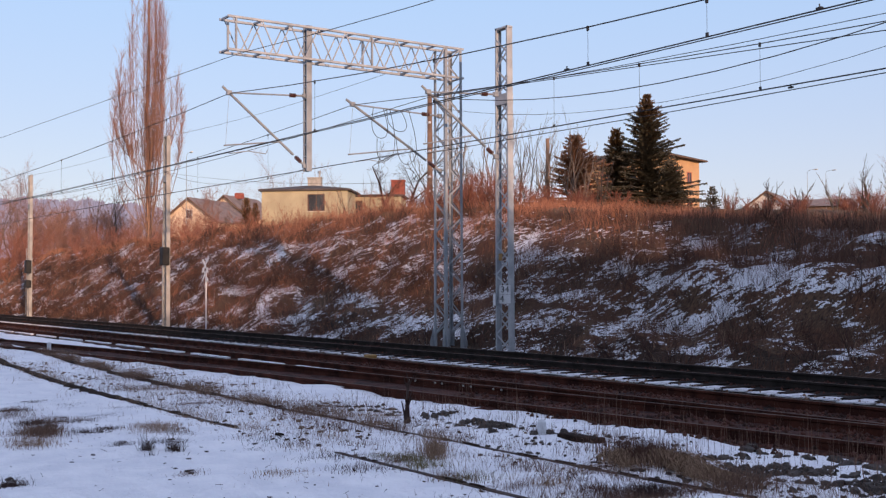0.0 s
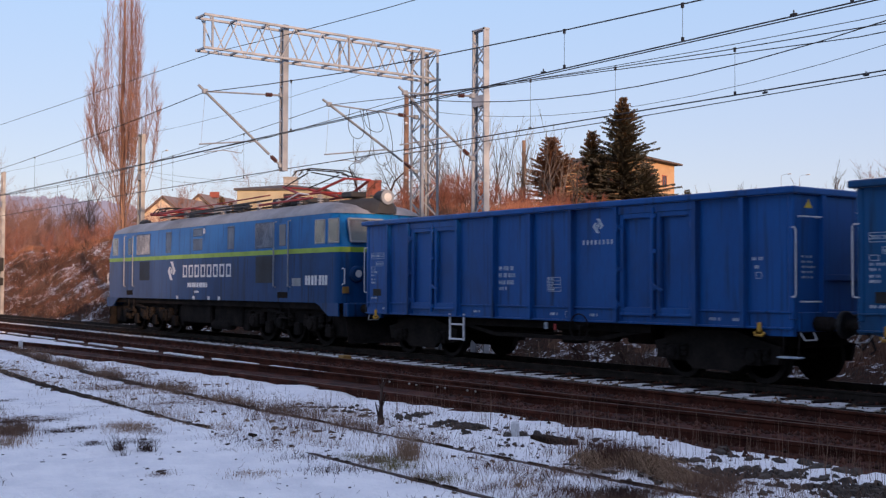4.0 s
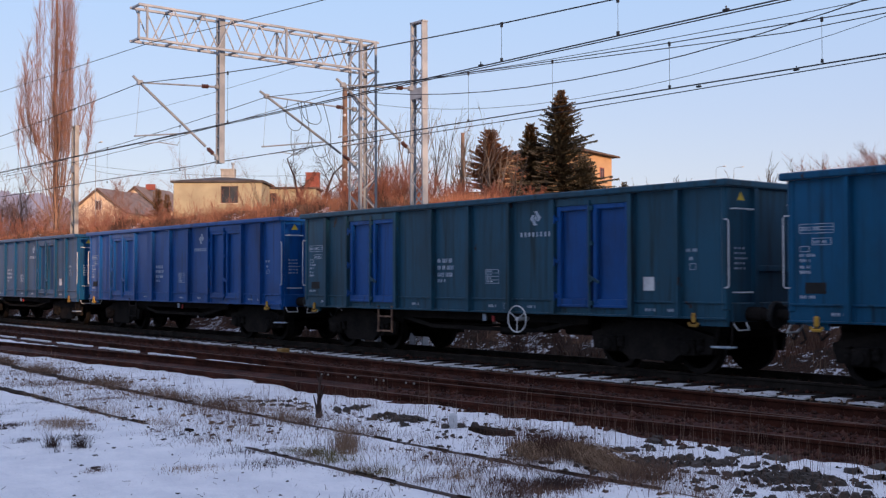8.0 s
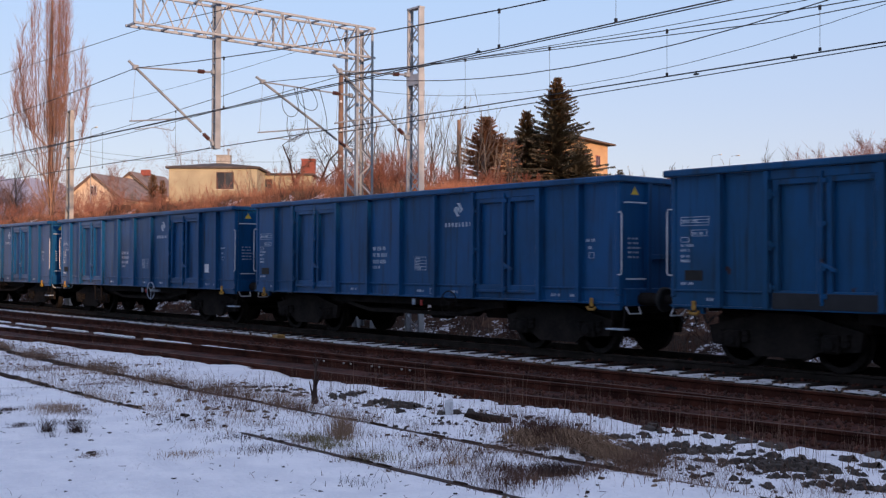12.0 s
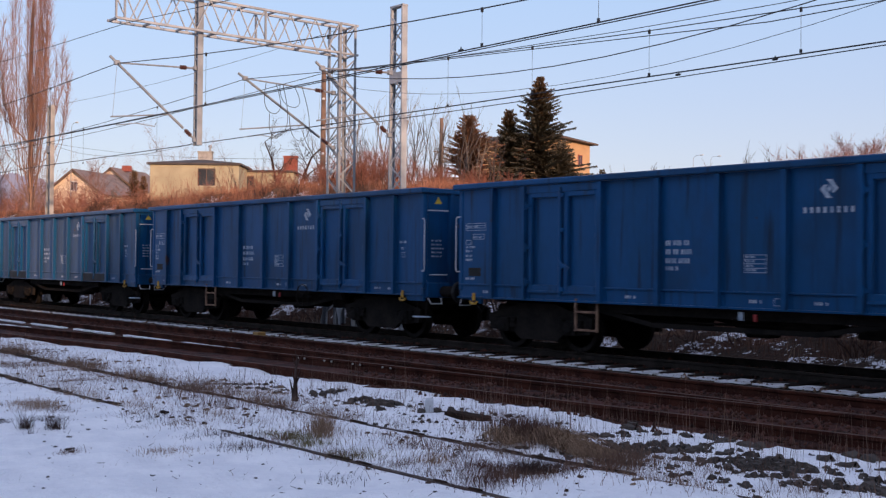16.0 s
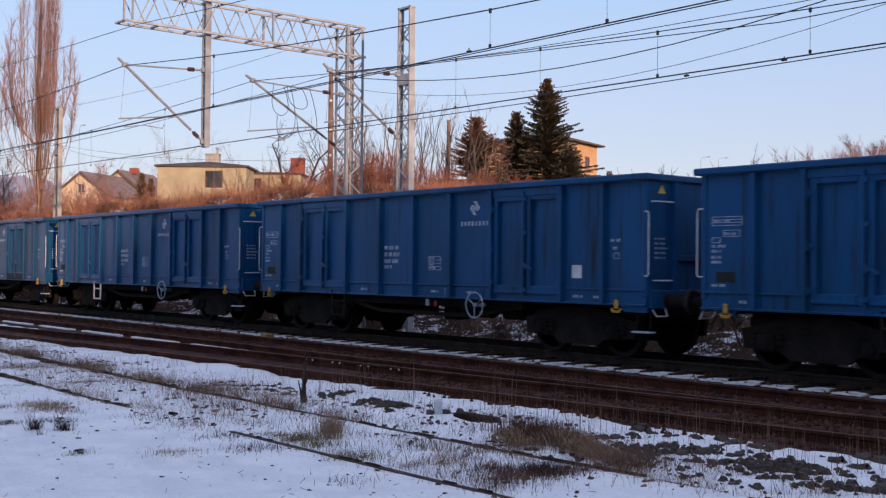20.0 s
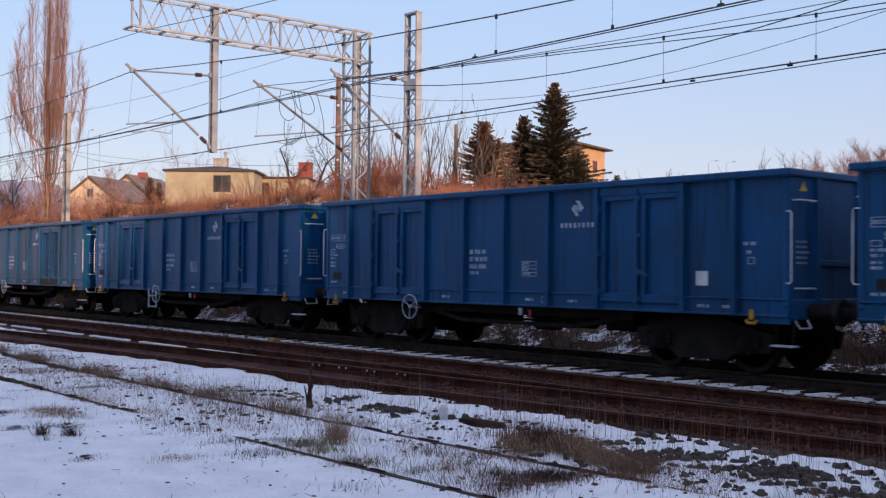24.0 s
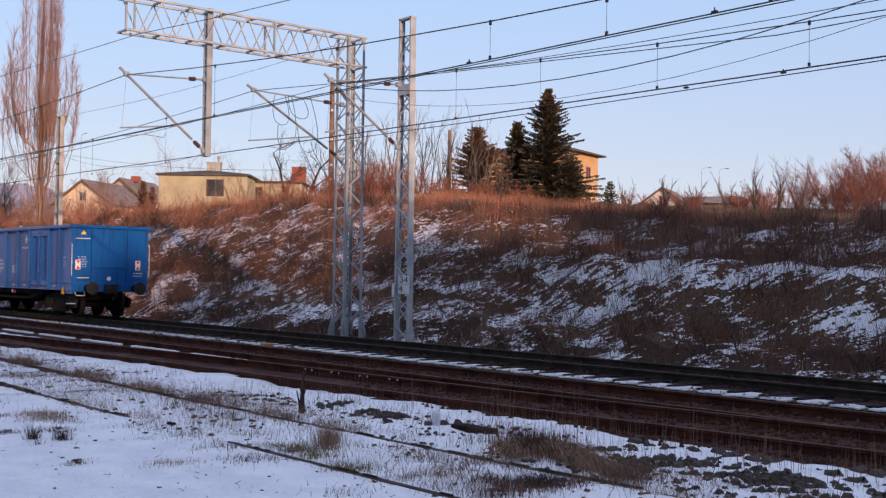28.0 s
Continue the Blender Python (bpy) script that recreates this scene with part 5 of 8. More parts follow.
ROOF = surface("roof_grey", (0.27, 0.285, 0.31), (0.085, 0.085, 0.09), rough=0.65, scale=0.7, fine=8, mix=0.42, sharp=0.25)
SOOT = surface("sooty_roof", (0.028, 0.030, 0.033), (0.014, 0.014, 0.015), rough=0.75, scale=1.2, fine=12)
PANTO = surface("pantograph_red", (0.30, 0.022, 0.02), (0.14, 0.018, 0.016), rough=0.6, scale=4, fine=30, bump=0.05)
LOUVRE = surface("louvre_blue_grey", (0.06, 0.10, 0.17), (0.04, 0.06, 0.10), rough=0.6, scale=3, fine=25)
LOUVRE_SLAT = surface("louvre_slat_grey", (0.34, 0.38, 0.44), (0.16, 0.19, 0.24), rough=0.6, scale=3, fine=25)
LAMP = surface("lamp_glass", (0.75, 0.74, 0.70), (0.55, 0.55, 0.52), rough=0.15, bump=0)
GLASS = bpy.data.materials.new("window_glass")
GLASS.use_nodes = True
gp = GLASS.node_tree.nodes["Principled BSDF"]
gp.inputs["Base Color"].default_value = (0.92, 0.95, 0.95, 1)
gp.inputs["Roughness"].default_value, gp.inputs["Transmission Weight"].default_value, gp.inputs["IOR"].default_value = 0.03, 1.0, 1.45
# opaque plates behind the panes; lit interior and sky reflection are in their colour
CAB_BACKING = surface("cab_lining", (0.24, 0.22, 0.18), (0.08, 0.075, 0.07), rough=0.8, scale=2.2, fine=5)

loco = thing("electric_locomotive", "blue electric freight locomotive with a green stripe and grey roof", "locomotive")


def plan(hl, hw, nose, n=5):
    """Plan of the body: rounded corners and a slightly bowed front."""
    rad = 0.34
    pts = []
    for k in range(n + 1):
        a = k / n * math.pi / 2
        pts.append((hl - nose - rad + rad * math.cos(a), hw - rad + rad * math.sin(a)))
    front = [(hl, 0.28)] + [(hl - nose * 0.55, 0.75)] + pts
    out = [(x, y) for x, y in front]
    out += [(-x, y) for x, y in reversed(front)]
    out += [(-x, -y) for x, y in front]
    out += [(x, -y) for x, y in reversed(front)]
    return out


def loft(b, rings, cap=True):
    n = len(rings[0])
    for i in range(len(rings) - 1):
        base = len(b.v)
        b.v += [tuple(p) for p in rings[i]] + [tuple(p) for p in rings[i + 1]]
        b.f += [(base + j, base + (j + 1) % n, base + n + (j + 1) % n, base + n + j) for j in range(n)]
    if cap:
        base = len(b.v)
        b.v += [tuple(p) for p in rings[-1]]
        b.f.append(tuple(range(base, base + n)))
    return b


def weld(b, name, material):
    me = b.data(name, material)
    bm = bmesh.new()
    bm.from_mesh(me)
    bmesh.ops.remove_doubles(bm, verts=bm.verts, dist=0.0005)
    bmesh.ops.recalc_face_normals(bm, faces=bm.faces)
    bm.to_mesh(me)
    bm.free()
    me.polygons.foreach_set("use_smooth", [True] * len(me.polygons))
    me.set_sharp_from_angle(angle=radians(40))
    return me


LH = 8.90
low = loft(Build(), [[(x, y, z) for x, y in plan(LH, 1.47, 0.10)] for z in (1.20, 1.6, 2.2, 2.555)], cap=False)
part("lower_body", weld(low, "lower_body", LOCO_LOW), None, loco, "dark blue lower body")
stripe = loft(Build(), [[(x, y, z) for x, y in plan(LH + 0.004, 1.474, 0.10)] for z in (2.555, 2.69)], cap=False)
part("stripe", weld(stripe, "stripe", GREEN), None, loco, "bright green stripe")
# the upper body as wall with the openings for the windows left between its pieces
up = loft(Build(), [[(x, y, z) for x, y in plan(LH - d, w, 0.10 + d * 0.3)] for z, d, w in ((2.69, 0.0, 1.47), (2.80, 0.02, 1.47), (3.46, 0.22, 1.455), (3.60, 0.27, 1.44))], cap=True)
part("upper_body", weld(up, "upper_body", LOCO_UP), None, loco, "blue upper body")
roof = loft(Build(), [[(x, y, z) for x, y in plan(LH - d, w, 0.16)] for z, d, w in ((3.60, 0.24, 1.452), (3.70, 0.34, 1.40), (3.84, 0.62, 1.22), (3.95, 1.1, 0.98), (4.02, 1.6, 0.66), (4.05, 2.1, 0.40))])
part("roof", weld(roof, "roof", ROOF), None, loco, "grey weathered roof")
for e in (-1, 1):
    hood = Build()
    rings = []
    for x, w, h in ((6.0, 0.95, 3.98), (6.5, 1.10, 4.06), (7.6, 1.0, 4.10), (8.45, 0.55, 4.06), (8.75, 0.28, 3.98)):
        rings.append([(e * x, w * math.cos(a), 3.62 + (h - 3.62) * math.sin(a) ** 0.7) for a in [k * math.pi / 10 for k in range(11)]])
    for i in range(4):
        base = len(hood.v)
        hood.v += rings[i] + rings[i + 1]
        hood.f += [(base + j, base + j + 1, base + 11 + j + 1, base + 11 + j) for j in range(10)]
    hood.add(rings[-1], [tuple(range(11))])
    part("cab_roof", weld(hood, "cab_roof", SOOT), None, loco, "sooty cab roof")
    lamp = part("headlight", Build().lathe([(-0.45, 0.12), (-0.30, 0.19), (0.05, 0.21), (0.07, 0.19)], (e * 8.72, 0, 4.06), (e, 0, 0), 18), SOOT, loco, smooth=True)
    part("rim", Build().lathe([(0.05, 0.165), (0.05, 0.205), (0.085, 0.20), (0.085, 0.165)], (e * 8.74, 0, 4.06), (e, 0, 0), 18), GALV, lamp, "bright lamp rim", smooth=True)
    part("lens", Build().lathe([(0.0, 0.16), (0.04, 0.14), (0.06, 0.06)], (e * 8.78, 0, 4.06), (e, 0, 0), 18), LAMP, lamp, "clear lamp lens", smooth=True)
    for y in (-0.98, 0.98):
        lamp = part("headlight", Build().lathe([(-0.1, 0.22), (0.10, 0.21), (0.14, 0.17)], (e * 8.80, y, 1.98), (e, 0, 0), 18), LOCO_LOW, loco, smooth=True)
        part("lens", Build().lathe([(0.06, 0.16), (0.10, 0.15), (0.12, 0.05)], (e * 8.83, y, 1.98), (e, 0, 0), 18), LAMP, lamp, "clear lamp lens", smooth=True)
        # windscreens
        a, c = (0.10, 1.20) if y > 0 else (-1.20, -0.10)
        fr = Build()
        x0, x1 = e * 8.895, e * 8.735
        ring = [(x0, a, 2.83), (x0, c, 2.83), (x1, c, 3.44), (x1, a, 3.44)]
        for p, q in zip(ring, ring[1:] + ring[:1]):
            fr.beam(p, q, 0.05, 0.05, up=(e, 0, 0.2), bev=0.01)
        wf = part("windscreen", fr, GALV, loco, "windscreen in a pale rubber surround")
        part("lining", Build().slab([(x0 + e * 0.004, a + 0.02, 2.85), (x0 + e * 0.004, c - 0.02, 2.85), (x1 + e * 0.004, c - 0.02, 3.42), (x1 + e * 0.004, a + 0.02, 3.42)], (-e * 0.02, 0, 0)), CAB_BACKING, wf)
        part("pane", Build().slab([(x0 + e * 0.01, a + 0.02, 2.85), (x0 + e * 0.01, c - 0.02, 2.85), (x1 + e * 0.01, c - 0.02, 3.42), (x1 + e * 0.01, a + 0.02, 3.42)], (e * 0.008, 0, 0)), GLASS, wf)
        part("wiper", Build().tube((e * 8.92, (a + c) / 2, 2.84), (e * 8.86, (a + c) / 2 + 0.1, 3.20), 0.012, 5), DARK, wf)
        part("hand_grip", Build().path([(e * 8.78, y * 1.42, 2.12), (e * 8.90, y * 1.42, 2.10), (e * 8.90, y * 1.42, 1.72), (e * 8.78, y * 1.42, 1.70)], 0.018), WHITE, loco)
        buffer(loco, e * 9.05, y * 0.893, 1.06, e)
    part("buffer_beam", Build().box(e * 8.92, 0, 1.03, 0.26, 2.75, 0.36, 0.03), LOCO_LOW, loco)
    part("coupling", Build().box(e * 9.06, 0, 1.02, 0.10, 0.5, 0.3, 0.02).tube((e * 9.05, 0, 1.02), (e * 9.45, 0, 1.0), 0.04, 8).path([(e * 9.4, 0, 1.0), (e * 9.48, 0, 0.8), (e * 9.3, 0, 0.6)], 0.025), DARK, loco)
    part("snow_plough", Build().slab([(e * 8.95, -1.3, 0.16), (e * 9.10, 0, 0.15), (e * 8.95, 1.3, 0.16), (e * 8.80, 1.3, 0.86), (e * 8.84, 0, 0.86), (e * 8.80, -1.3, 0.86)], (e * 0.02, 0, 0)).box(e * 8.4, 0, 0.6, 0.6, 2.2, 0.62, 0.05), GRIME, loco)
    part("marking_plate", Build().box(e * 8.84, -1.32 * e, 1.55, 0.02, 0.20, 0.18, 0.004), YELLOW, loco, "yellow plate")
    # lower skirt at the cab end
    for s in (-1, 1):
        sk = Build().slab([(e * 8.72, s * 1.47, 1.21), (e * 8.72, s * 1.47, 0.86), (e * 8.20, s * 1.47, 0.86), (e * 7.95, s * 1.47, 0.98), (e * 7.70, s * 1.47, 1.14), (e * 7.45, s * 1.47, 1.21)], (0, -s * 0.04, 0))
        part("skirt", sk, LOCO_LOW, loco)
        part("step_stirrup", Build().path([(e * 8.45, s * 1.45, 0.88), (e * 8.45, s * 1.47, 0.55), (e * 8.15, s * 1.47, 0.55), (e * 8.15, s * 1.45, 0.88)], 0.018), GRIME, loco)


def side_window(x, z, w, h, s, label="", rim=GALV, pane=GLASS):
    b = Build()
    y = s * 1.466
    for xx in (x - w / 2, x + w / 2):
        b.box(xx, y, z, 0.045, 0.03, h + 0.045, 0.01)
    for zz in (z - h / 2, z + h / 2):
        b.box(x, y, zz, w, 0.029, 0.045, 0.01)
    wf = part("window", b, rim, loco, label)
    if pane is GLASS:
        part("lining", Build().box(x, y, z, w - 0.03, 0.010, h - 0.03), CAB_BACKING, wf, "plate behind the glass with daylight painted into its tone")
        part("pane", Build().box(x, y + s * 0.016, z, w - 0.03, 0.010, h - 0.03), GLASS, wf)
    else:
        part("pane", Build().box(x, y - s * 0.002, z, w - 0.03, 0.012, h - 0.03), pane, wf)
    return wf


GREY_PANE = surface("painted_pane", (0.06, 0.10, 0.165), (0.04, 0.062, 0.105), rough=0.4)
CURTAIN = surface("window_seen_dim", (0.035, 0.060, 0.105), (0.022, 0.040, 0.075), rough=0.25, scale=1.5, fine=4, bump=0)
for s in (-1, 1):
    k = 1 if s < 0 else -1
    for x in (7.73, 8.45, -7.90):
        side_window(x * k, 3.12, 0.52 if x > 0 else 0.50, 0.62, s, "cab side window with rounded surround")
    for x in (-2.72, 2.22):
        side_window(x * k, 3.14, 0.42, 0.68, s, "narrow blanked window", GREY_PANE, GREY_PANE)
    side_window(-0.28 * k, 3.00, 0.68, 0.34, s, "small ventilation flap", GREY_PANE, GREY_PANE)
    side_window(-0.28 * k, 3.40, 0.68, 0.22, s, "small ventilation flap", GREY_PANE, GREY_PANE)
    # doors and long hand rails
    for d in (-6.35, 5.62):
        door = part("door", Build().box(d * k, s * 1.466, 2.01, 0.74, 0.03, 1.07, 0.008), LOCO_LOW, loco)
        part("door_top", Build().box(d * k, s * 1.466, 3.07, 0.74, 0.03, 0.74, 0.008), LOCO_UP, door)
        part("door_window", Build().box(d * k, s * 1.478, 3.10, 0.40, 0.02, 0.62, 0.02), CURTAIN, door)
        for o in (-0.44, 0.44):
            part("hand_rail", Build().path([((d + o) * k, s * 1.46, 3.50), ((d + o) * k, s * 1.54, 3.48), ((d + o) * k, s * 1.54, 1.64), ((d + o) * k, s * 1.46, 1.62)], 0.022), GALV, loco, "bright steel hand rail")
        part("door_step", Build().box(d * k, s * 1.42, 1.42, 0.6, 0.12, 0.22, 0.01).box(d * k, s * 1.40, 0.75, 0.55, 0.14, 0.04).tube(((d - 0.26) * k, s * 1.40, 0.75), ((d - 0.26) * k, s * 1.40, 1.3), 0.015, 6).tube(((d + 0.26) * k, s * 1.40, 0.75), ((d + 0.26) * k, s * 1.40, 1.3), 0.015, 6), GRIME, loco)
    for x, w in ((-5.05, 1.30), (4.45, 1.15)):
        g = part("louvre_panel", Build().box(x * k, s * 1.468, 3.13, w, 0.02, 0.76, 0.006), LOUVRE, loco, "grey ribbed ventilation louvre")
        for i in range(16):
            part("slat", Build().box((x - w / 2 + 0.05 + i * (w - 0.1) / 15) * k, s * 1.484, 3.13, 0.022, 0.02, 0.70), LOUVRE_SLAT, g)
    part("access_panel", Build().box(-4.9 * k, s * 1.472, 2.18, 0.95, 0.012, 0.68, 0.004), PANEL_DIRT, loco, "dark access panel")
    part("access_panel", Build().box(4.45 * k, s * 1.472, 2.13, 1.05, 0.010, 0.78, 0.004), PANEL_DIRT, loco, "dirty access panel")
    w = on_side(s * 1.4705, s)
    b = Build()
    swirl(b, -2.42, 2.16, 0.33, s, s * 1.471)
    part("mark", b, WHITE, loco, "large white swirl mark")
    b = Build()
    for i in range(8):
        u = -1.45 + i * 0.478
        for p, q in ((u, u + 0.075), (u + 0.27, u + 0.345)):
            w(b, p, q, 1.93, 2.34)
        for p, q in ((1.93, 2.0), (2.27, 2.34)):
            w(b, u + 0.08, u + 0.265, p, q)
    tagged(part("lettering", b, WHITE, loco, "large white bars of lettering"), kind="stuff")
    tagged(part("lettering", bars(1, 0.9, -1.05, 1.56, 1.55, 0.17, 0.98, 31, w), WHITE, loco), kind="stuff")
    tagged(part("lettering", bars(1, 0.9, -0.5, 1.40, 0.40, 0.08, 0.98, 33, w), WHITE, loco), kind="stuff")
    b = Build()
    for u in (6.94, 7.10, 7.28, 7.46, 7.62, 7.70, 7.86, 8.02):
        w(b, u, u + (0.12 if u != 7.62 else 0.05), 1.68 if u != 7.62 else 1.80, 1.94 if u != 7.62 else 1.83)
    tagged(part("lettering", b, WHITE, loco), kind="stuff")
    part("data_plate", Build().box(6.43 * k, s * 1.472, 1.76, 0.50, 0.006, 0.22, 0.002), GALV, loco, "grey data plate")
    part("marking_plate", Build().box(0.22 * k, s * 1.474, 3.42, 0.12, 0.008, 0.16), WHITE, loco)
    for u in (-1.9, -0.55, 0.62, 1.4):
        part("marking_plate", Build().box(u * k, s * 1.474, 1.26, 0.16, 0.008, 0.11), WHITE, loco)

# underframe and two three-axle bogies
part("frame_sill", Build().box(0, 0, 1.12, 17.3, 2.7, 0.20), GRIME, loco)
part("equipment_case", Build().box(-0.9, 0, 0.82, 2.4, 2.5, 0.78, 0.04), GRIME, loco)
part("equipment_case", Build().box(1.4, 0, 0.74, 2.0, 2.3, 0.72, 0.04), GRIME, loco)
part("air_tank", Build().lathe([(0, 0.1), (0.06, 0.17), (1.3, 0.17), (1.36, 0.1)], (0.2, -1.05, 0.42), (1, 0, 0), 14), GRIME, loco)
loco_axles = []
for bx in (-5.25, 5.25):
    for s in (-1, 1):
        side = part("bogie_side", Build().slab([(bx - 2.6, s * 1.12, 1.0), (bx - 2.5, s * 1.12, 0.72), (bx - 2.2, s * 1.12, 0.62), (bx + 2.2, s * 1.12, 0.62), (bx + 2.5, s * 1.12, 0.72), (bx + 2.6, s * 1.12, 1.0), (bx + 1.2, s * 1.12, 1.12), (bx - 1.2, s * 1.12, 1.12)], (0, -s * 0.12, 0)), GRIME, loco)
        for k in (-1.75, 0, 1.75):
            part("axle_box", Build().box(bx + k, s * 1.20, 0.62, 0.42, 0.24, 0.40, 0.04).lathe([(0, 0.16), (0.06, 0.15), (0.08, 0.06)], (bx + k, s * 1.32, 0.62), (0, s, 0), 14), GRIME, side)
            for o in (-0.42, 0.42):
                part("spring", Build().lathe([(0, 0.10), (0.05, 0.11), (0.10, 0.09), (0.15, 0.11), (0.20, 0.09), (0.25, 0.11), (0.30, 0.09), (0.36, 0.10)], (bx + k + o, s * 1.20, 0.52), (0, 0, 1), 10), GRIME, side)
            part("sand_box", Build().box(bx + k + 0.87, s * 1.22, 0.45, 0.30, 0.16, 0.36, 0.03).tube((bx + k + 0.8, s * 1.0, 0.3), (bx + k + 0.7, s * 0.8, 0.08), 0.02, 6), GRIME, side)
        part("damper", Build().tube((bx - 0.9, s * 1.28, 0.95), (bx + 0.2, s * 1.28, 0.85), 0.05, 8), GRIME, loco)
    for o, z, wide, tall in ((0, 0.82, 0.6, 0.3), (-2.75, 0.62, 0.4, 0.7), (2.75, 0.62, 0.4, 0.7)):
        part("bogie_beam", Build().box(bx + o, 0, z, wide, 2.15, tall, 0.04), GRIME, loco)
    for k in (-0.9, 0.9):
        part("traction_motor", Build().box(bx + k, 0, 0.58, 1.0, 1.3, 0.72, 0.12), GRIME, loco)
    for k in (-1.75, 0, 1.75):
        loco_axles.append(wheelset(bx + k, 0.625, loco))

# roof gear: two pantographs, the rear one raised to the wire
for x in (-3.8, -1.2, 1.6, 4.1):
    part("roof_seam", Build().box(x, 0, 3.99, 0.07, 1.9, 0.09, 0.02), SOOT, loco)
part("roof_walk", Build().box(0.4, -0.45, 4.10, 6.5, 0.20, 0.03).box(0.4, 0.45, 4.10, 6.5, 0.20, 0.03), SOOT, loco)
part("busbar", Build().tube((-4.6, -0.75, 4.30), (3.4, -0.75, 4.42), 0.022, 6), PANTO, loco, "red roof busbar")
part("roof_pipe", Build().path([(-2.3, -0.85, 4.18), (0.2, -0.85, 4.22), (2.0, -0.85, 4.24), (3.2, -0.6, 4.3)], 0.03), SOOT, loco)
part("roof_cable", Build().path([(5.9, -0.8, 4.28), (5.4, -0.86, 4.34), (4.9, -0.88, 4.22), (4.4, -0.86, 4.12)], 0.022), WHITE, loco, "pale roof cable")
part("roof_pipe", Build().path([(3.0, -0.9, 4.12), (4.6, -0.92, 4.14), (6.2, -0.86, 4.16)], 0.035), PANTO, loco)
part("roof_pipe", Build().path([(-4.8, -0.95, 4.10), (-2.4, -0.98, 4.12), (2.6, -0.96, 4.12)], 0.03), SOOT, loco)
part("roof_box", Build().box(3.7, -0.5, 4.16, 0.5, 0.4, 0.28, 0.03).box(1.1, -0.55, 4.15, 0.7, 0.3, 0.24, 0.03).box(4.9, -0.2, 4.14, 0.8, 0.9, 0.22, 0.03), SOOT, loco)
part("roof_drum", Build().lathe([(0, 0.27), (0.03, 0.30), (0.34, 0.30), (0.38, 0.24)], (-1.55, 0, 4.03), (0, 0, 1), 18), ROOF, loco, smooth=True)
for x in (-4.6, -3.0, 0.0, 2.6, 3.9, 5.2, 6.4):
    b = Build()
    insulator(b, (x, -0.7, 3.95), (x, -0.7, 4.28), 4, 0.085)
    part("insulator", b, ROOF, loco)
    b = Build()
    insulator(b, (x, 0.7, 3.95), (x, 0.7, 4.28), 4, 0.085)
    part("insulator", b, ROOF, loco)
part("roof_box", Build().box(2.9, 0.2, 4.12, 0.9, 0.8, 0.26, 0.03).box(-3.5, 0.1, 4.1, 0.7, 0.9, 0.2, 0.03), SOOT, loco)
part("cab_vent", Build().box(7.55, -0.3, 4.18, 0.55, 0.5, 0.16, 0.03), SOOT, loco)


def pantograph(x0, raised):
    b = Build()
    for y in (-0.72, 0.72):
        b.tube((x0 - 1.1, y, 4.30), (x0 + 1.1, y, 4.30), 0.035, 8)
    for x in (x0 - 1.1, x0 + 1.1):
        b.tube((x, -0.72, 4.30), (x, 0.72, 4.30), 0.035, 8)
    base = part("pantograph_base", b, PANTO, loco, "red pantograph base")
    top = 5.06 if raised else 4.50
    knees = ((x0 + 1.80, 4.66 if raised else 4.40), (x0 - 1.80, 4.66 if raised else 4.40))
    for i, (kx, kz) in enumerate(knees):
        lo = Build()
        hi = Build()
        for y in (-1, 1):
            lo.tube((x0 + (0.35 if i == 0 else -0.35), y * 0.62, 4.33), (kx, y * 0.40, kz), 0.042, 8)
            hi.tube((kx, y * 0.40, kz), (x0 + (0.1 if i == 0 else -0.1), y * 0.52, top - 0.10), 0.020, 6)
        lo.tube((kx, -0.45, kz), (kx, 0.45, kz), 0.03, 6)
        part("lower_arm", lo, PANTO, base, "red lower arm")
        part("upper_arm", hi, DARK, base)
    h = Build()
    for o in (-0.2, 0.2):
        h.path([(x0 + o, -0.98, top - 0.22), (x0 + o, -0.85, top - 0.06), (x0 + o, -0.6, top), (x0 + o, 0.6, top), (x0 + o, 0.85, top - 0.06), (x0 + o, 0.98, top - 0.22)], 0.022)
    for y in (-0.5, 0.5):
        h.tube((x0 - 0.2, y, top - 0.04), (x0 + 0.2, y, top - 0.04), 0.016, 6)
    part("collector_head", h, DARK, base)


pantograph(5.45, True)
pantograph(-5.2, False)

# ---- houses and trees behind the bank ----
def polar(turn, dist):
    a = radians(turn)
    return -math.sin(a) * dist, math.cos(a) * dist


CREAM_DULL = surface("dull_cream_render", (0.42, 0.37, 0.25), (0.34, 0.30, 0.205), rough=0.9, scale=0.6, fine=12, bump=0.15)
CREAM = surface("cream_render", (0.74, 0.60, 0.44), (0.64, 0.50, 0.36), rough=0.9, scale=0.6, fine=12, bump=0.15)
OCHRE = surface("ochre_render", (0.54, 0.34, 0.18), (0.46, 0.28, 0.15), rough=0.9, scale=0.6, fine=12, bump=0.15)
PALE = surface("pale_render", (0.66, 0.60, 0.50), (0.55, 0.50, 0.42), rough=0.9, scale=0.6, fine=12, bump=0.15)
TILES = surface("roof_sheet", (0.24, 0.18, 0.16), (0.15, 0.12, 0.11), rough=0.8, scale=1.0, fine=10)
FELT = surface("dark_roof_felt", (0.085, 0.07, 0.066), (0.05, 0.042, 0.04), rough=0.9, scale=1.0, fine=10)
BRICK = surface("brick_red", (0.32, 0.09, 0.06), (0.22, 0.06, 0.045), rough=0.9, scale=3, fine=20)
PANE = surface("dark_pane", (0.05, 0.055, 0.06), (0.03, 0.03, 0.035), rough=0.1, bump=0, scale=1)
TRIM = surface("wood_trim", (0.16, 0.10, 0.07), (0.10, 0.065, 0.05), rough=0.8)
REDFRAME = surface("red_window", (0.42, 0.10, 0.05), (0.30, 0.07, 0.04), rough=0.6)


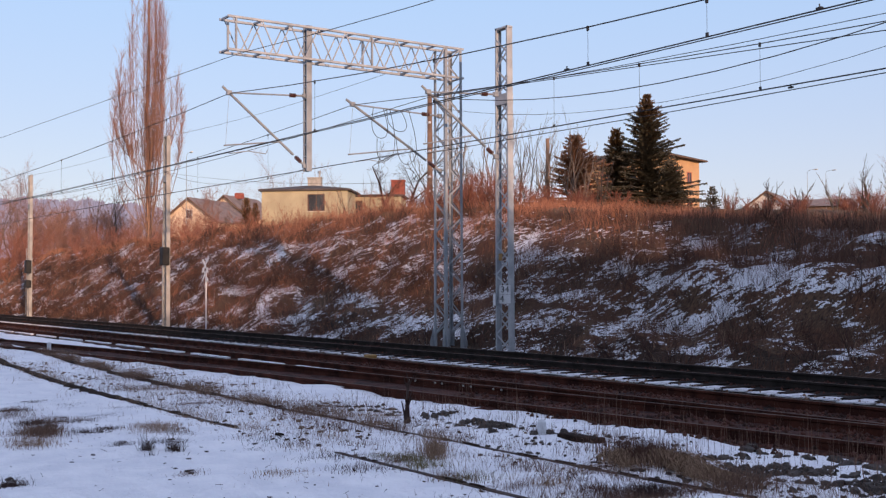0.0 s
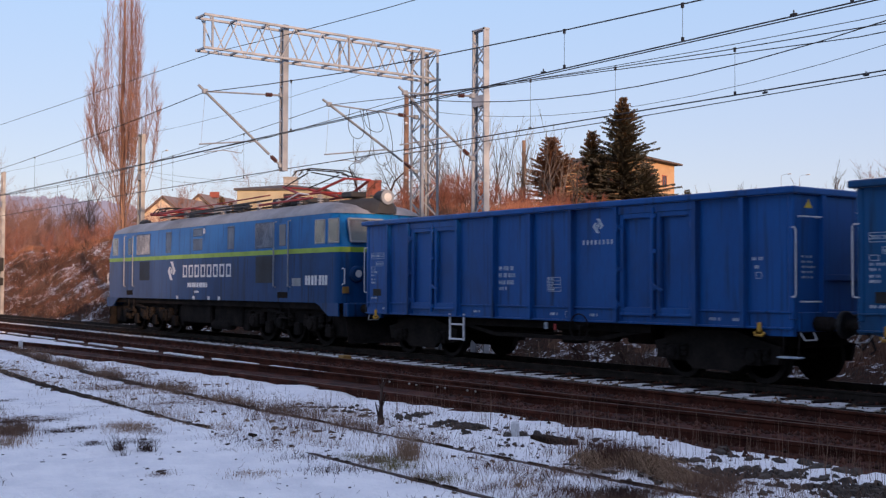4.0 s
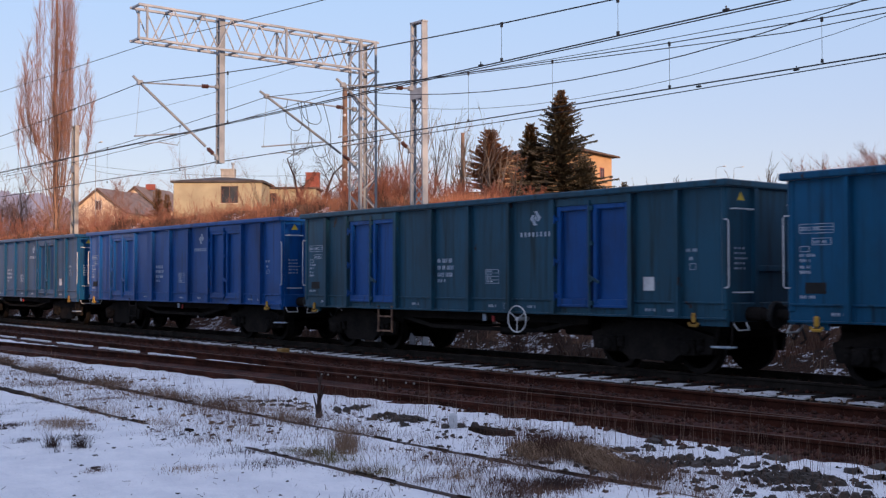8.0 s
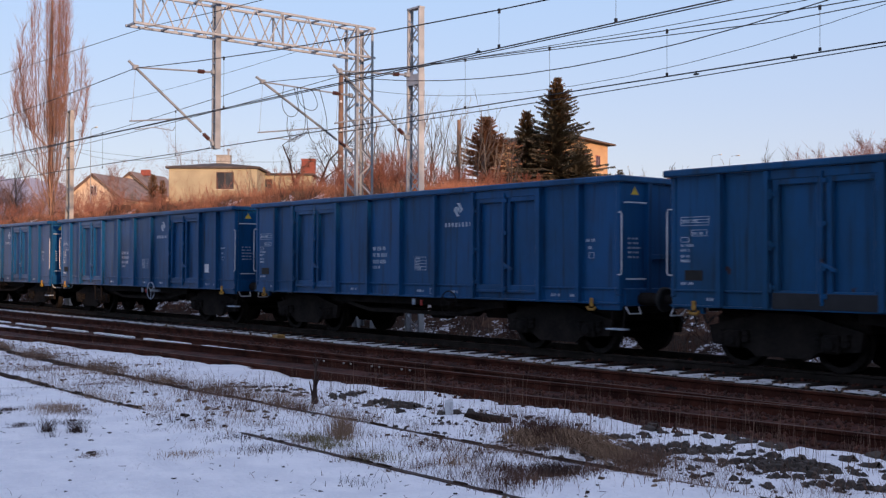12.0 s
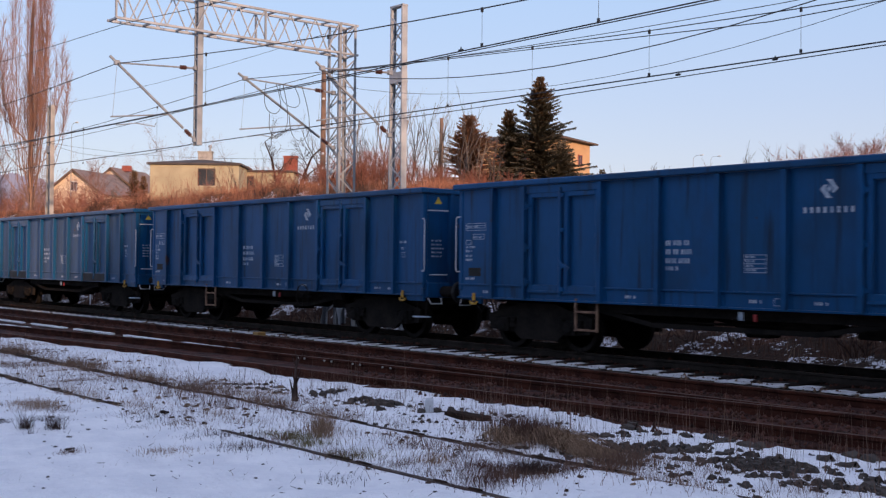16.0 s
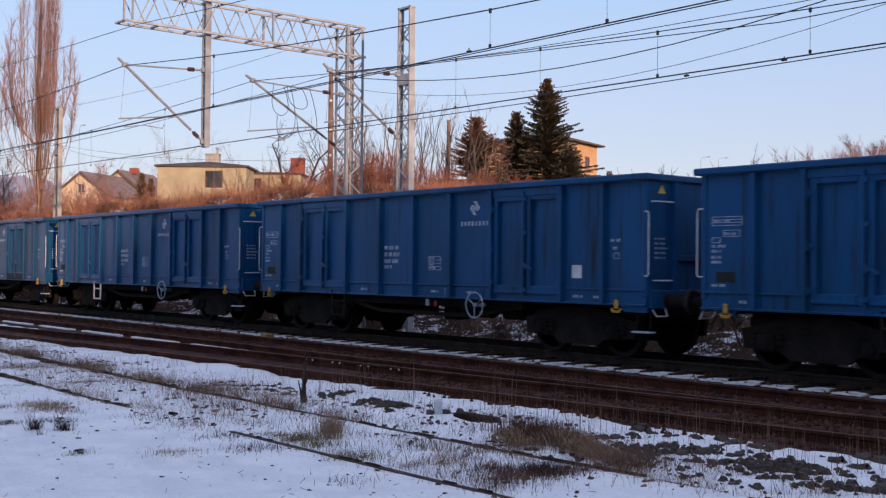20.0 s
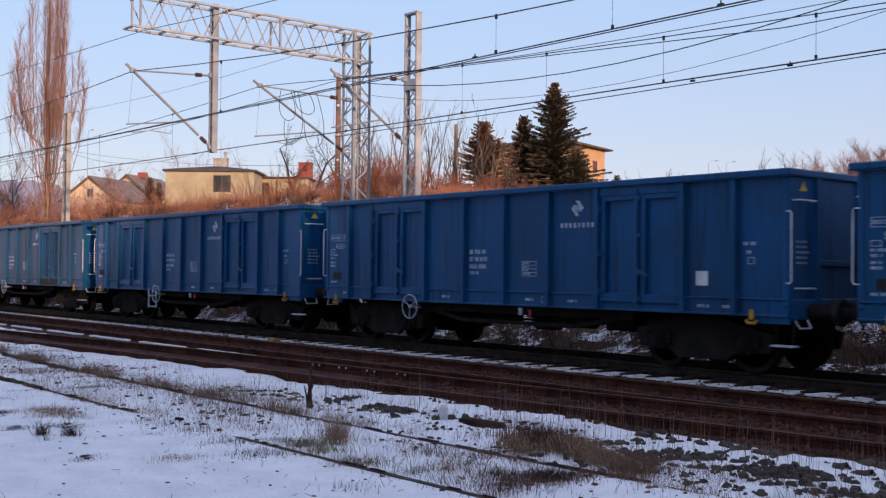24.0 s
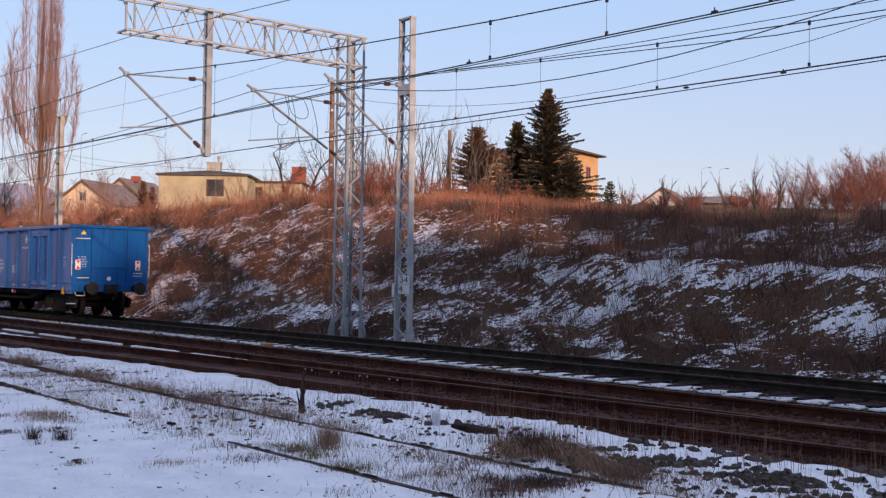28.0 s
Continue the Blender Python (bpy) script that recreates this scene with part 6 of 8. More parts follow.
def facade_window(parent, x, z, w, h, y, s, frame_mat):
    f = part("window", Build().box(x, y + s * 0.03, z + h / 2 + 0.04, w + 0.16, 0.08, 0.08).box(x, y + s * 0.03, z - h / 2 - 0.04, w + 0.16, 0.08, 0.08).box(x - w / 2 - 0.04, y + s * 0.03, z, 0.08, 0.08, h).box(x + w / 2 + 0.04, y + s * 0.03, z, 0.08, 0.08, h).box(x, y + s * 0.03, z, 0.06, 0.06, h), frame_mat, parent)
    part("pane", Build().box(x, y + s * 0.012, z, w, 0.02, h), PANE, f)
    part("sill", Build().box(x, y + s * 0.08, z - h / 2 - 0.1, w + 0.25, 0.16, 0.05), PALE, f)


def end_window(parent, y, z, w, h, x, s, frame_mat):
    f = part("window", Build().box(x + s * 0.03, y, z + h / 2 + 0.04, 0.08, w + 0.16, 0.08).box(x + s * 0.03, y, z - h / 2 - 0.04, 0.08, w + 0.16, 0.08).box(x + s * 0.03, y - w / 2 - 0.04, z, 0.08, 0.08, h).box(x + s * 0.03, y + w / 2 + 0.04, z, 0.08, 0.08, h).box(x + s * 0.03, y, z, 0.06, 0.06, h), frame_mat, parent)
    part("pane", Build().box(x + s * 0.012, y, z, 0.02, w, h), PANE, f)
    part("sill", Build().box(x + s * 0.08, y, z - h / 2 - 0.1, 0.16, w + 0.25, 0.05), PALE, f)


# two-storey ochre house behind the spruces
hx, hy = polar(45.45, 150)
big = thing("house", "two-storey ochre house with a shallow dark hipped roof", "house", at=pose(hx, hy, 10.6, 0, 0, 17))
part("wall", Build().box(0, 0, 3.4, 13.6, 9.0, 7.6, 0.03), OCHRE, big)
rf = Build().slab([(-7.6, -5.2, 7.2), (7.6, -5.2, 7.2), (7.6, 5.2, 7.2), (-7.6, 5.2, 7.2)], (0, 0, 0.25))
rf.add([(-7.5, -5.1, 7.45), (7.5, -5.1, 7.45), (7.5, 5.1, 7.45), (-7.5, 5.1, 7.45), (-3.2, 0, 8.7), (3.2, 0, 8.7)], [(0, 1, 5, 4), (1, 2, 5), (2, 3, 4, 5), (3, 0, 4)])
part("roof", rf, FELT, big)
part("downpipe", Build().tube((6.86, -4.4, 0), (6.86, -4.4, 7.2), 0.09, 8), TRIM, big)
part("gutter", Build().box(0, -5.25, 7.3, 15.2, 0.14, 0.14).box(7.65, 0, 7.3, 0.14, 10.4, 0.14), TRIM, big)
for z in (1.6, 4.9):
    for x in (-5, -1.8, 1.6, 5):
        facade_window(big, x, z, 1.3, 1.4, -4.5, -1, REDFRAME)
    for y in (-2.4, 1.5):
        end_window(big, y, z, 1.1, 1.4, 6.8, 1, REDFRAME)

# low flat-roofed house with a lower wing
hx, hy = polar(61.95, 125)
flat = thing("house", "low cream bungalow with a nearly flat dark roof", "house", at=pose(hx, hy, 8.2, 0, 0, 50))
part("wall", Build().box(0, 0, 1.9, 9.4, 6.4, 3.8, 0.03), CREAM_DULL, flat)
part("roof", Build().add([(-5.0, -3.5, 3.8), (5.0, -3.5, 3.8), (5.0, 3.5, 3.8), (-5.0, 3.5, 3.8), (-5.0, -3.5, 4.0), (5.0, -3.5, 4.0), (5.0, 3.5, 4.0), (-5.0, 3.5, 4.0), (-0.5, 0, 4.65), (0.5, 0, 4.65)], [(0, 3, 2, 1), (0, 1, 5, 4), (1, 2, 6, 5), (2, 3, 7, 6), (3, 0, 4, 7), (4, 5, 9, 8), (5, 6, 9), (6, 7, 8, 9), (7, 4, 8)]), FELT, flat)
chim = part("chimney", Build().box(0.4, 0.5, 5.0, 1.5, 0.9, 1.0, 0.02).box(0.4, 0.5, 5.52, 1.65, 1.05, 0.10), CONCRETE, flat, "pale brick chimney")
part("chimney_cap", Build().tube((0.9, 0.5, 5.5), (0.9, 0.5, 6.1), 0.10, 8).lathe([(0, 0.22), (0.2, 0.2), (0.26, 0.05)], (0.9, 0.5, 6.05), (0, 0, 1), 10), GALV, chim)
facade_window(flat, 1.3, 2.5, 1.7, 1.7, -3.2, -1, TRIM)
wing = thing("house", "lower cream wing with a flat roof and a red brick chimney", "house", at=pose(*polar(58.7, 128), 8.0, 0, 0, 50))
part("wall", Build().box(0, 0, 1.85, 6.6, 4.6, 3.7, 0.03), CREAM_DULL, wing)
part("roof", Build().box(0, 0, 3.82, 7.2, 5.2, 0.22, 0.03), FELT, wing)
part("chimney", Build().box(2.6, 0.6, 4.6, 1.5, 1.1, 2.2, 0.02).box(2.6, 0.6, 5.72, 1.65, 1.25, 0.12), BRICK, wing, "red brick chimney")
facade_window(wing, -1.6, 2.4, 1.0, 1.6, -2.3, -1, TRIM)

# gabled house


def gabled(x, y, z, rz, length, width, eave, ridge, wall, label, chimney=True):
    h = thing("house", label, "house", at=pose(x, y, z, 0, 0, rz))
    part("wall", Build().slab([(-width / 2, 0, 0), (width / 2, 0, 0), (width / 2, 0, eave), (0, 0, ridge), (-width / 2, 0, eave)], (0, length, 0)), wall, h)
    for s in (-1, 1):
        dx, dz = width / 2 + 0.55, (ridge - eave) * (width / 2 + 0.55) / (width / 2)
        part("roof", Build().slab([(0, -0.5, ridge + 0.02), (s * dx, -0.5, ridge + 0.02 - dz), (s * dx, length + 0.5, ridge + 0.02 - dz), (0, length + 0.5, ridge + 0.02)], (0, 0, 0.20)), TILES, h)
        part("verge_board", Build().beam((0, -0.53, ridge + 0.05), (s * dx, -0.53, ridge + 0.05 - dz), 0.05, 0.25, up=(0, 0, 1)), TRIM, h)
    facade_window(h, 0, eave + (ridge - eave) * 0.30, 0.9, 1.2, 0, -1, WHITE)
    if chimney:
        part("chimney", Build().box(width * 0.10, length * 0.3, ridge + 0.25, 1.4, 0.6, 0.9, 0.02), BRICK, h, "red brick chimney")
    return h


gx1, gy1 = polar(67.95, 168)
gabled(gx1, gy1, 7.4, 36, 12, 8.6, 4.0, 7.2, CREAM, "cream gabled house with a grey-brown roof", False)
gx2, gy2 = polar(66.2, 178)
gabled(gx2, gy2, 8.4, 36, 10, 8.0, 4.2, 7.4, CREAM, "cream gabled house half hidden behind its neighbour", True)
gx3, gy3 = polar(39.15, 150)
gabled(gx3, gy3, 8.9, 28, 10, 6.4, 2.4, 4.7, WHITE, "small white gabled house behind the bank's crest", False)
lx, ly = polar(37.2, 155)
lowroof = thing("shed", "long low shed roof behind the scrub", "shed", at=pose(lx, ly, 8.6, 0, 0, 36))
part("wall", Build().box(0, 0, 1.6, 11, 5, 3.2), TRIM, lowroof)
part("roof", Build().add([(-6, -3.2, 3.2), (6, -3.2, 3.2), (6, 3.2, 3.2), (-6, 3.2, 3.2), (-5.4, 0, 4.3), (5.4, 0, 4.3)], [(0, 1, 5, 4), (1, 2, 5), (2, 3, 4, 5), (3, 0, 4), (0, 3, 2, 1)]), TILES, lowroof)


def street_lamp(turn, dist, top, lean, label):
    x, y = polar(turn, dist)
    z0, z1 = float(ground_z(x, y)) - 0.2, EYE_Z + top * dist
    t = thing("street_lamp", label, "street lamp")
    part("post", Build().tube((x, y, z0), (x, y, z1 - 0.3), 0.045, 8, 0.022), GALV, t)
    part("arm", Build().path([(x, y, z1 - 0.4), (x + 0.1 * lean, y, z1 - 0.1), (x + 0.5 * lean, y, z1), (x + 1.0 * lean, y, z1)], 0.016), GALV, t)
    part("lamp_head", Build().box(x + 1.2 * lean, y, z1, 0.5, 0.2, 0.10, 0.04), PALE, t, "pale lamp head")


street_lamp(68.1, 110, 0.1165, 1, "slim street lamp with one arm")
street_lamp(37.25, 140, 0.0975, 1, "slim far street lamp")
street_lamp(36.4, 142, 0.0965, 1, "slim far street lamp")

# far wooded ridge beyond the houses; its haze is painted as a mauve glow
HAZE_GLOW = bpy.data.materials.new("hazy_distance")
HAZE_GLOW.use_nodes = True
hz = HAZE_GLOW.node_tree.nodes["Principled BSDF"]
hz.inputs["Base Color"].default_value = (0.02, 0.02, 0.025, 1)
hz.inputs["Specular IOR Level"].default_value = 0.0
hz_noise, hz_mix, hz_map, hz_at = (HAZE_GLOW.node_tree.nodes.new(k) for k in ("ShaderNodeTexNoise", "ShaderNodeMix", "ShaderNodeMapping", "ShaderNodeTexCoord"))
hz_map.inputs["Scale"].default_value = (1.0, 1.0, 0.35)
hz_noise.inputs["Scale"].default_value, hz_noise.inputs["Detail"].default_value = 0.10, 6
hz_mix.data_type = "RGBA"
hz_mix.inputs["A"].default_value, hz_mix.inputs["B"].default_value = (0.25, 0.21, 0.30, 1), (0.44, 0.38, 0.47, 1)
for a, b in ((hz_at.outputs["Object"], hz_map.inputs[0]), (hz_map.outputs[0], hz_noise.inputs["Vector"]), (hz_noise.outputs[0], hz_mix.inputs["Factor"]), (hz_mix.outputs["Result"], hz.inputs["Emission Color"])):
    HAZE_GLOW.node_tree.links.new(a, b)
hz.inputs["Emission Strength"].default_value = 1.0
turns = np.arange(50, 100, 0.045)
ridge = np.interp(turns, [50, 54, 58, 63, 68, 74, 80, 90, 100], [0.034, 0.046, 0.057, 0.064, 0.068, 0.073, 0.075, 0.066, 0.055])
rsr = np.random.RandomState(3)
ridge = ridge + 0.0035 * wave_noise(turns, turns * 0, 5, 2.5, 4) + rsr.uniform(-0.0014, 0.0014, len(turns))
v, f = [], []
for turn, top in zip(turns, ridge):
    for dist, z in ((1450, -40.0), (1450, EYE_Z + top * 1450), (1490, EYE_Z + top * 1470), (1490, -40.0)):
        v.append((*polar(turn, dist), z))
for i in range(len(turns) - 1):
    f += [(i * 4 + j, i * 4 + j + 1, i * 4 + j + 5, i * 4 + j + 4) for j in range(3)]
tagged(new("backdrop", soup("backdrop", v, f, HAZE_GLOW)), "far wooded ridge with winter haze painted on as a pale glow", "hill", kind="structure")

# ---- plants ----
POPLAR_BARK = surface("bark_poplar", (0.36, 0.21, 0.14), (0.20, 0.12, 0.085), rough=0.95, scale=2, fine=14, bump=0.5)
BARK = surface("bark_brown", (0.23, 0.145, 0.105), (0.13, 0.085, 0.065), rough=0.95, scale=2, fine=14, bump=0.5)
TWIG_RED = leafy("twig_reddish", (0.36, 0.155, 0.11), (0.19, 0.082, 0.06))
TWIG_POPLAR = leafy("twig_poplar", (0.38, 0.20, 0.145), (0.21, 0.115, 0.085))
TWIG_PINK = leafy("twig_pink", (0.44, 0.16, 0.125), (0.24, 0.095, 0.075))
TWIG_MAUVE = leafy("twig_mauve", (0.34, 0.20, 0.17), (0.20, 0.125, 0.11))
TWIG_GREY = leafy("twig_grey", (0.16, 0.125, 0.10), (0.09, 0.07, 0.06))
TWIG_DARK = leafy("twig_dark", (0.065, 0.036, 0.028), (0.032, 0.02, 0.017))
TWIG_BROWN = leafy("twig_brown", (0.15, 0.072, 0.05), (0.06, 0.034, 0.027))
TWIG_PALE = leafy("twig_pale", (0.34, 0.27, 0.21), (0.22, 0.17, 0.13))
NEEDLE = leafy("spruce_needles", (0.085, 0.092, 0.072), (0.145, 0.120, 0.088))
NEEDLE_BROWN = leafy("spruce_brown_needles", (0.26, 0.135, 0.085), (0.14, 0.085, 0.055))
NEEDLE_TOP = leafy("spruce_rusty_needles", (0.14, 0.075, 0.04), (0.075, 0.06, 0.03))
THUJA = leafy("brown_conifer", (0.19, 0.105, 0.055), (0.10, 0.065, 0.035))
GRASS_GOLD = leafy("dry_grass_gold", (0.47, 0.215, 0.13), (0.24, 0.105, 0.065))
GRASS_BROWN = leafy("dry_grass_brown", (0.17, 0.082, 0.054), (0.065, 0.035, 0.026))
GRASS_TAN = leafy("dry_grass_tan", (0.36, 0.24, 0.16), (0.20, 0.13, 0.09))
GRASS_OLIVE = leafy("grass_olive", (0.20, 0.17, 0.075), (0.11, 0.09, 0.04))
GRASS_STRAW = leafy("straw", (0.44, 0.30, 0.19), (0.24, 0.155, 0.10))
GRASS_WEED = leafy("weed_stalks", (0.21, 0.125, 0.085), (0.10, 0.06, 0.045))
EARTH = surface("dark_earth", (0.040, 0.024, 0.016), (0.014, 0.009, 0.0065), rough=0.97, scale=6, fine=30, bump=0.8, spec=0.08)
CLOD = surface("clods", (0.075, 0.060, 0.048), (0.034, 0.027, 0.023), rough=0.95, scale=6, fine=40, bump=0.8, per_island=0.5, sharp=0.35)

MAT_TAN = surface("withered_grass_tan", (0.24, 0.165, 0.11), (0.12, 0.08, 0.055), rough=0.95, scale=8, fine=60, bump=1.0, dist=0.03, per_island=0.6, sharp=0.35, spec=0.1)
MAT_BROWN = surface("withered_grass_brown", (0.12, 0.08, 0.055), (0.05, 0.036, 0.028), rough=0.95, scale=8, fine=60, bump=1.0, dist=0.03, per_island=0.6, sharp=0.35, spec=0.1)


def sticks(segs):
    """Three-sided tapered sticks from rows of (x, y, z, x, y, z, r0, r1)."""
    s = np.asarray(segs, float)
    p, q = s[:, :3], s[:, 3:6]
    d = q - p
    d /= np.linalg.norm(d, axis=1, keepdims=True) + 1e-9
    ref = np.where(np.abs(d[:, 2:3]) > 0.9, np.array([[1.0, 0, 0]]), np.array([[0, 0, 1.0]]))
    a = np.cross(d, ref)
    a /= np.linalg.norm(a, axis=1, keepdims=True) + 1e-9
    b = np.cross(d, a)
    vs = []
    thin = float(s[:, 6].max()) < 0.05
    for c, r in ((p, s[:, 6:7]), (q, s[:, 7:8])):
        for k in range(3):
            t = k * math.tau / 3
            vs.append(c + (a * math.cos(t) + b * math.sin(t)) * r)
    v = np.stack(vs, 1).reshape(-1, 3)
    base = np.arange(len(s))[:, None] * 6
    f = np.concatenate([base + np.array([[k, (k + 1) % 3, 3 + (k + 1) % 3, 3 + k]]) for k in range(2 if thin else 3)], 0)
    return v, f


def grow(rs, p, d, length, r, level, spec, out):
    """A branch of a few bent pieces, with smaller ones off it."""
    n, kids, ratio, spread, lift, wob = spec
    p = np.array(p, float)
    d = np.array(d, float)
    step = length / n
    for i in range(n):
        d = d + rs.normal(0, wob, 3) + np.array([0, 0, lift])
        d /= np.linalg.norm(d)
        q = p + d * step
        r2 = r * (1 - 0.75 * (i + 1) / n) + 0.0015
        r1 = r * (1 - 0.75 * i / n) + 0.0015
        out.append((*p, *q, r1, r2))
        if level > 0:
            for _ in range(kids if i else max(kids - 1, 1)):
                side = rs.normal(0, 1, 3)
                side -= d * (side @ d)
                side /= np.linalg.norm(side) + 1e-9
                e = d * math.cos(spread) + side * math.sin(spread)
                grow(rs, p + (q - p) * rs.uniform(0.2, 1), e, length * ratio * rs.uniform(0.6, 1.15) * (1 - 0.45 * i / n), r2 * 0.62 + 0.001, level - 1, spec, out)
        p = q


def bare_tree(name, x, y, h, spec, levels, r, seed, trunk_mat, twig_mat, label, stems=1, z=None, lean=0.05, category="tree"):
    rs = np.random.RandomState(seed)
    z = float(ground_z(x, y)) - 0.1 if z is None else z
    segs = []
    for s in range(stems):
        a = rs.uniform(0, math.tau)
        off = 0.0 if stems == 1 else 0.25 * r * stems
        grow(rs, (off * math.cos(a), off * math.sin(a), 0), (lean * math.cos(a), lean * math.sin(a), 1), h * rs.uniform(0.75, 1.0) if s else h, r, levels, spec, segs)
    segs = np.array(segs)
    thick = segs[:, 6] > r * 0.30
    t = thing(name, label, category, at=pose(x, y, z))
    part("trunk", soup("trunk", *sticks(segs[thick]), trunk_mat), None, t)
    part("crown", soup("crown", *sticks(segs[~thick]), twig_mat), None, t, "bare twigs")
    return t


# tall poplar: steep limbs close to several stems
def poplar(x, y, h, width, seed, label):
    rs = np.random.RandomState(seed)
    z = float(ground_z(x, y)) - 0.1
    segs = []
    limbs = [(0, 0, 0.3, h, 0.0, 0.22)]
    for i in range(38):
        a = rs.uniform(0, math.tau)
        out = width / 2 * rs.uniform(0.15, 0.95)
        start = rs.uniform(0.0, 0.22) * h
        top = h * (1.0 - 0.66 * (out / (width / 2))) * rs.uniform(0.82, 1.0)
        limbs.append((math.cos(a) * out, math.sin(a) * out, start, max(top, start + 3), 1.0, rs.uniform(0.020, 0.046)))
    for ox, oy, z0, z1, bow, r in limbs:
        n = 16
        p = None
        for i in range(n + 1):
            k = i / n
            off = (1 - (1 - k) ** 3.6) if bow else 0.0
            q = np.array([ox * off + rs.normal(0, 0.05), oy * off + rs.normal(0, 0.05), z0 + (z1 - z0) * k])
            if p is not None:
                segs.append((*p, *q, r * (1 - 0.85 * (i - 1) / n) + 0.008, r * (1 - 0.85 * k) + 0.008))
                for _ in range(7 if z0 + (z1 - z0) * k > 0.24 * h else 1):
                    a = rs.uniform(0, math.tau)
                    ln = rs.uniform(0.7, 2.3) * (1 - 0.35 * k)
                    grow(rs, p + (q - p) * rs.uniform(0, 1), (math.cos(a) * 0.38, math.sin(a) * 0.38, 1.0), ln, 0.0095, 1, (3, 1, 0.5, 0.36, 0.05, 0.07), segs)
            p = q
    segs = np.array(segs)
    thick = segs[:, 6] > 0.024
    t = thing("poplar_tree", label, "tree", at=pose(x, y, z))
    part("trunk", soup("trunk", *sticks(segs[thick]), POPLAR_BARK), None, t)
    part("crown", soup("crown", *sticks(segs[~thick]), TWIG_POPLAR), None, t, "upright bare twigs")


px, py = polar(69.95, 95)
poplar(px, py, 30.5, 6.3, 5, "tall columnar poplar, bare, with reddish sunlit twigs")


def spruce(name, x, y, h, rad, seed, label, needles=NEEDLE, top_mat=None, z=None, dense=1.0, gap=0.30, core=0.0):
    rs = np.random.RandomState(seed)
    z = float(ground_z(x, y)) - 0.1 if z is None else z
    t = thing(name, label, "tree", at=pose(x, y, z))
    part("trunk", Build().tube((0, 0, 0), (0, 0, h * 0.98), 0.018 * h, 8, 0.01), BARK, t)
    # solid cone added inside the unseen trees so that no light leaks through
    if core:
        part("inner_crown", Build().tube((0, 0, 0.3), (0, 0, h * 0.70), rad * core, 9, rad * 0.8).tube((0, 0, h * 0.70), (0, 0, h * 0.97), rad * 0.8, 9, 0.8), needles, t, "solid cone that stops light leaking through the tree")
    wood, vs, top_vs = [], [], []
    zz = h * 0.03
    while zz < h * 0.985:
        k = zz / h
        reach = rad * (1 - k) ** 0.95 * (0.86 + 0.14 * math.sin(zz * 2.2 + seed)) + 0.08
        nb = int(7 + 4 * (1 - k))
        a0 = rs.uniform(0, 6.28)
        for i in range(nb):
            a = a0 + i * math.tau / nb + rs.normal(0, 0.14)
            ln = reach * rs.uniform(0.55, 1.2)
            droop = -0.28 + 0.75 * k + rs.normal(0, 0.06)
            d = np.array([math.cos(a), math.sin(a), droop])
            side = np.array([-math.sin(a), math.cos(a), 0])
            tip = np.array([0, 0, zz]) + d * ln + np.array([0, 0, 0.10 * ln])
            wood.append((0, 0, zz, *tip, 0.02 * (1 - k) + 0.006, 0.004))
            m = max(3, int(ln / 0.16 * dense))
            for j in range(m):
                u = (j + rs.uniform(0.3, 1)) / m
                c = np.array([0, 0, zz]) * (1 - u) + tip * u
                w = (0.16 + 0.22 * (1 - u)) * min(1.0, ln)
                for sgn in (-1, 1):
                    q = c + side * sgn * w * rs.uniform(0.7, 1.3) + d * 0.16 * rs.uniform(0.5, 1.2) + np.array([0, 0, rs.uniform(-0.12, 0.03)])
                    e = c + d * 0.12 + np.array([0, 0, -0.02])
                    o = np.array([0, 0, rs.uniform(0.03, 0.09)])
                    (top_vs if (k > 0.80 or (k > 0.62 and rs.rand() < 0.25)) and top_mat else vs).extend([c - d * 0.05, q, e + o, c - d * 0.02, e, q - o * 0.8])
        zz += gap * (0.8 + 0.4 * rs.rand()) * (0.6 + 0.6 * (1 - k))
    v, f = sticks(wood)
    part("branchwork", soup("branchwork", v, f, BARK), None, t)
    part("crown", soup("crown", vs, np.arange(len(vs)).reshape(-1, 3), needles), None, t, "dark drooping needle branches")
    if top_vs:
        part("crown_top", soup("crown_top", top_vs, np.arange(len(top_vs)).reshape(-1, 3), top_mat), None, t, "rusty, cone-laden top")
    return t


def at_elev(turn, dist, elev):
    x, y = polar(turn, dist)
    return x, y, EYE_Z + elev * dist


for turn, dist, top, rad, seed, nm in ((44.9, 90, 0.1690, 5.6, 1, "tall dark spruce with a rusty, cone-laden top"), (46.45, 91, 0.1400, 4.4, 2, "dark spruce standing close to a taller one"), (48.5, 88, 0.1350, 5.4, 3, "brownish spruce half hidden by bare brown branches"), (43.75, 89, 0.110, 3.3, 4, "low dark spruce at the house corner")):
    x, y, zt = at_elev(turn, dist, top)
    zg = float(ground_z(x, y)) - 0.1
    spruce("spruce_tree", x, y, zt - zg, rad, seed, nm, needles=NEEDLE_BROWN if seed == 3 else NEEDLE, top_mat=NEEDLE_TOP if seed in (1, 2) else None, dense=1.9, gap=0.22)
for turn, dist, top, rad, seed in ((41.75, 100, 0.086, 1.5, 7), (65.15, 120, 0.079, 2.0, 8), (64.7, 122, 0.074, 1.5, 9)):
    x, y, zt = at_elev(turn, dist, top)
    spruce("cypress_tree", x, y, zt - float(ground_z(x, y)) + 0.1, rad, seed, "small dense conifer beside a house", needles=THUJA if seed > 7 else NEEDLE, dense=1.3, gap=0.22)

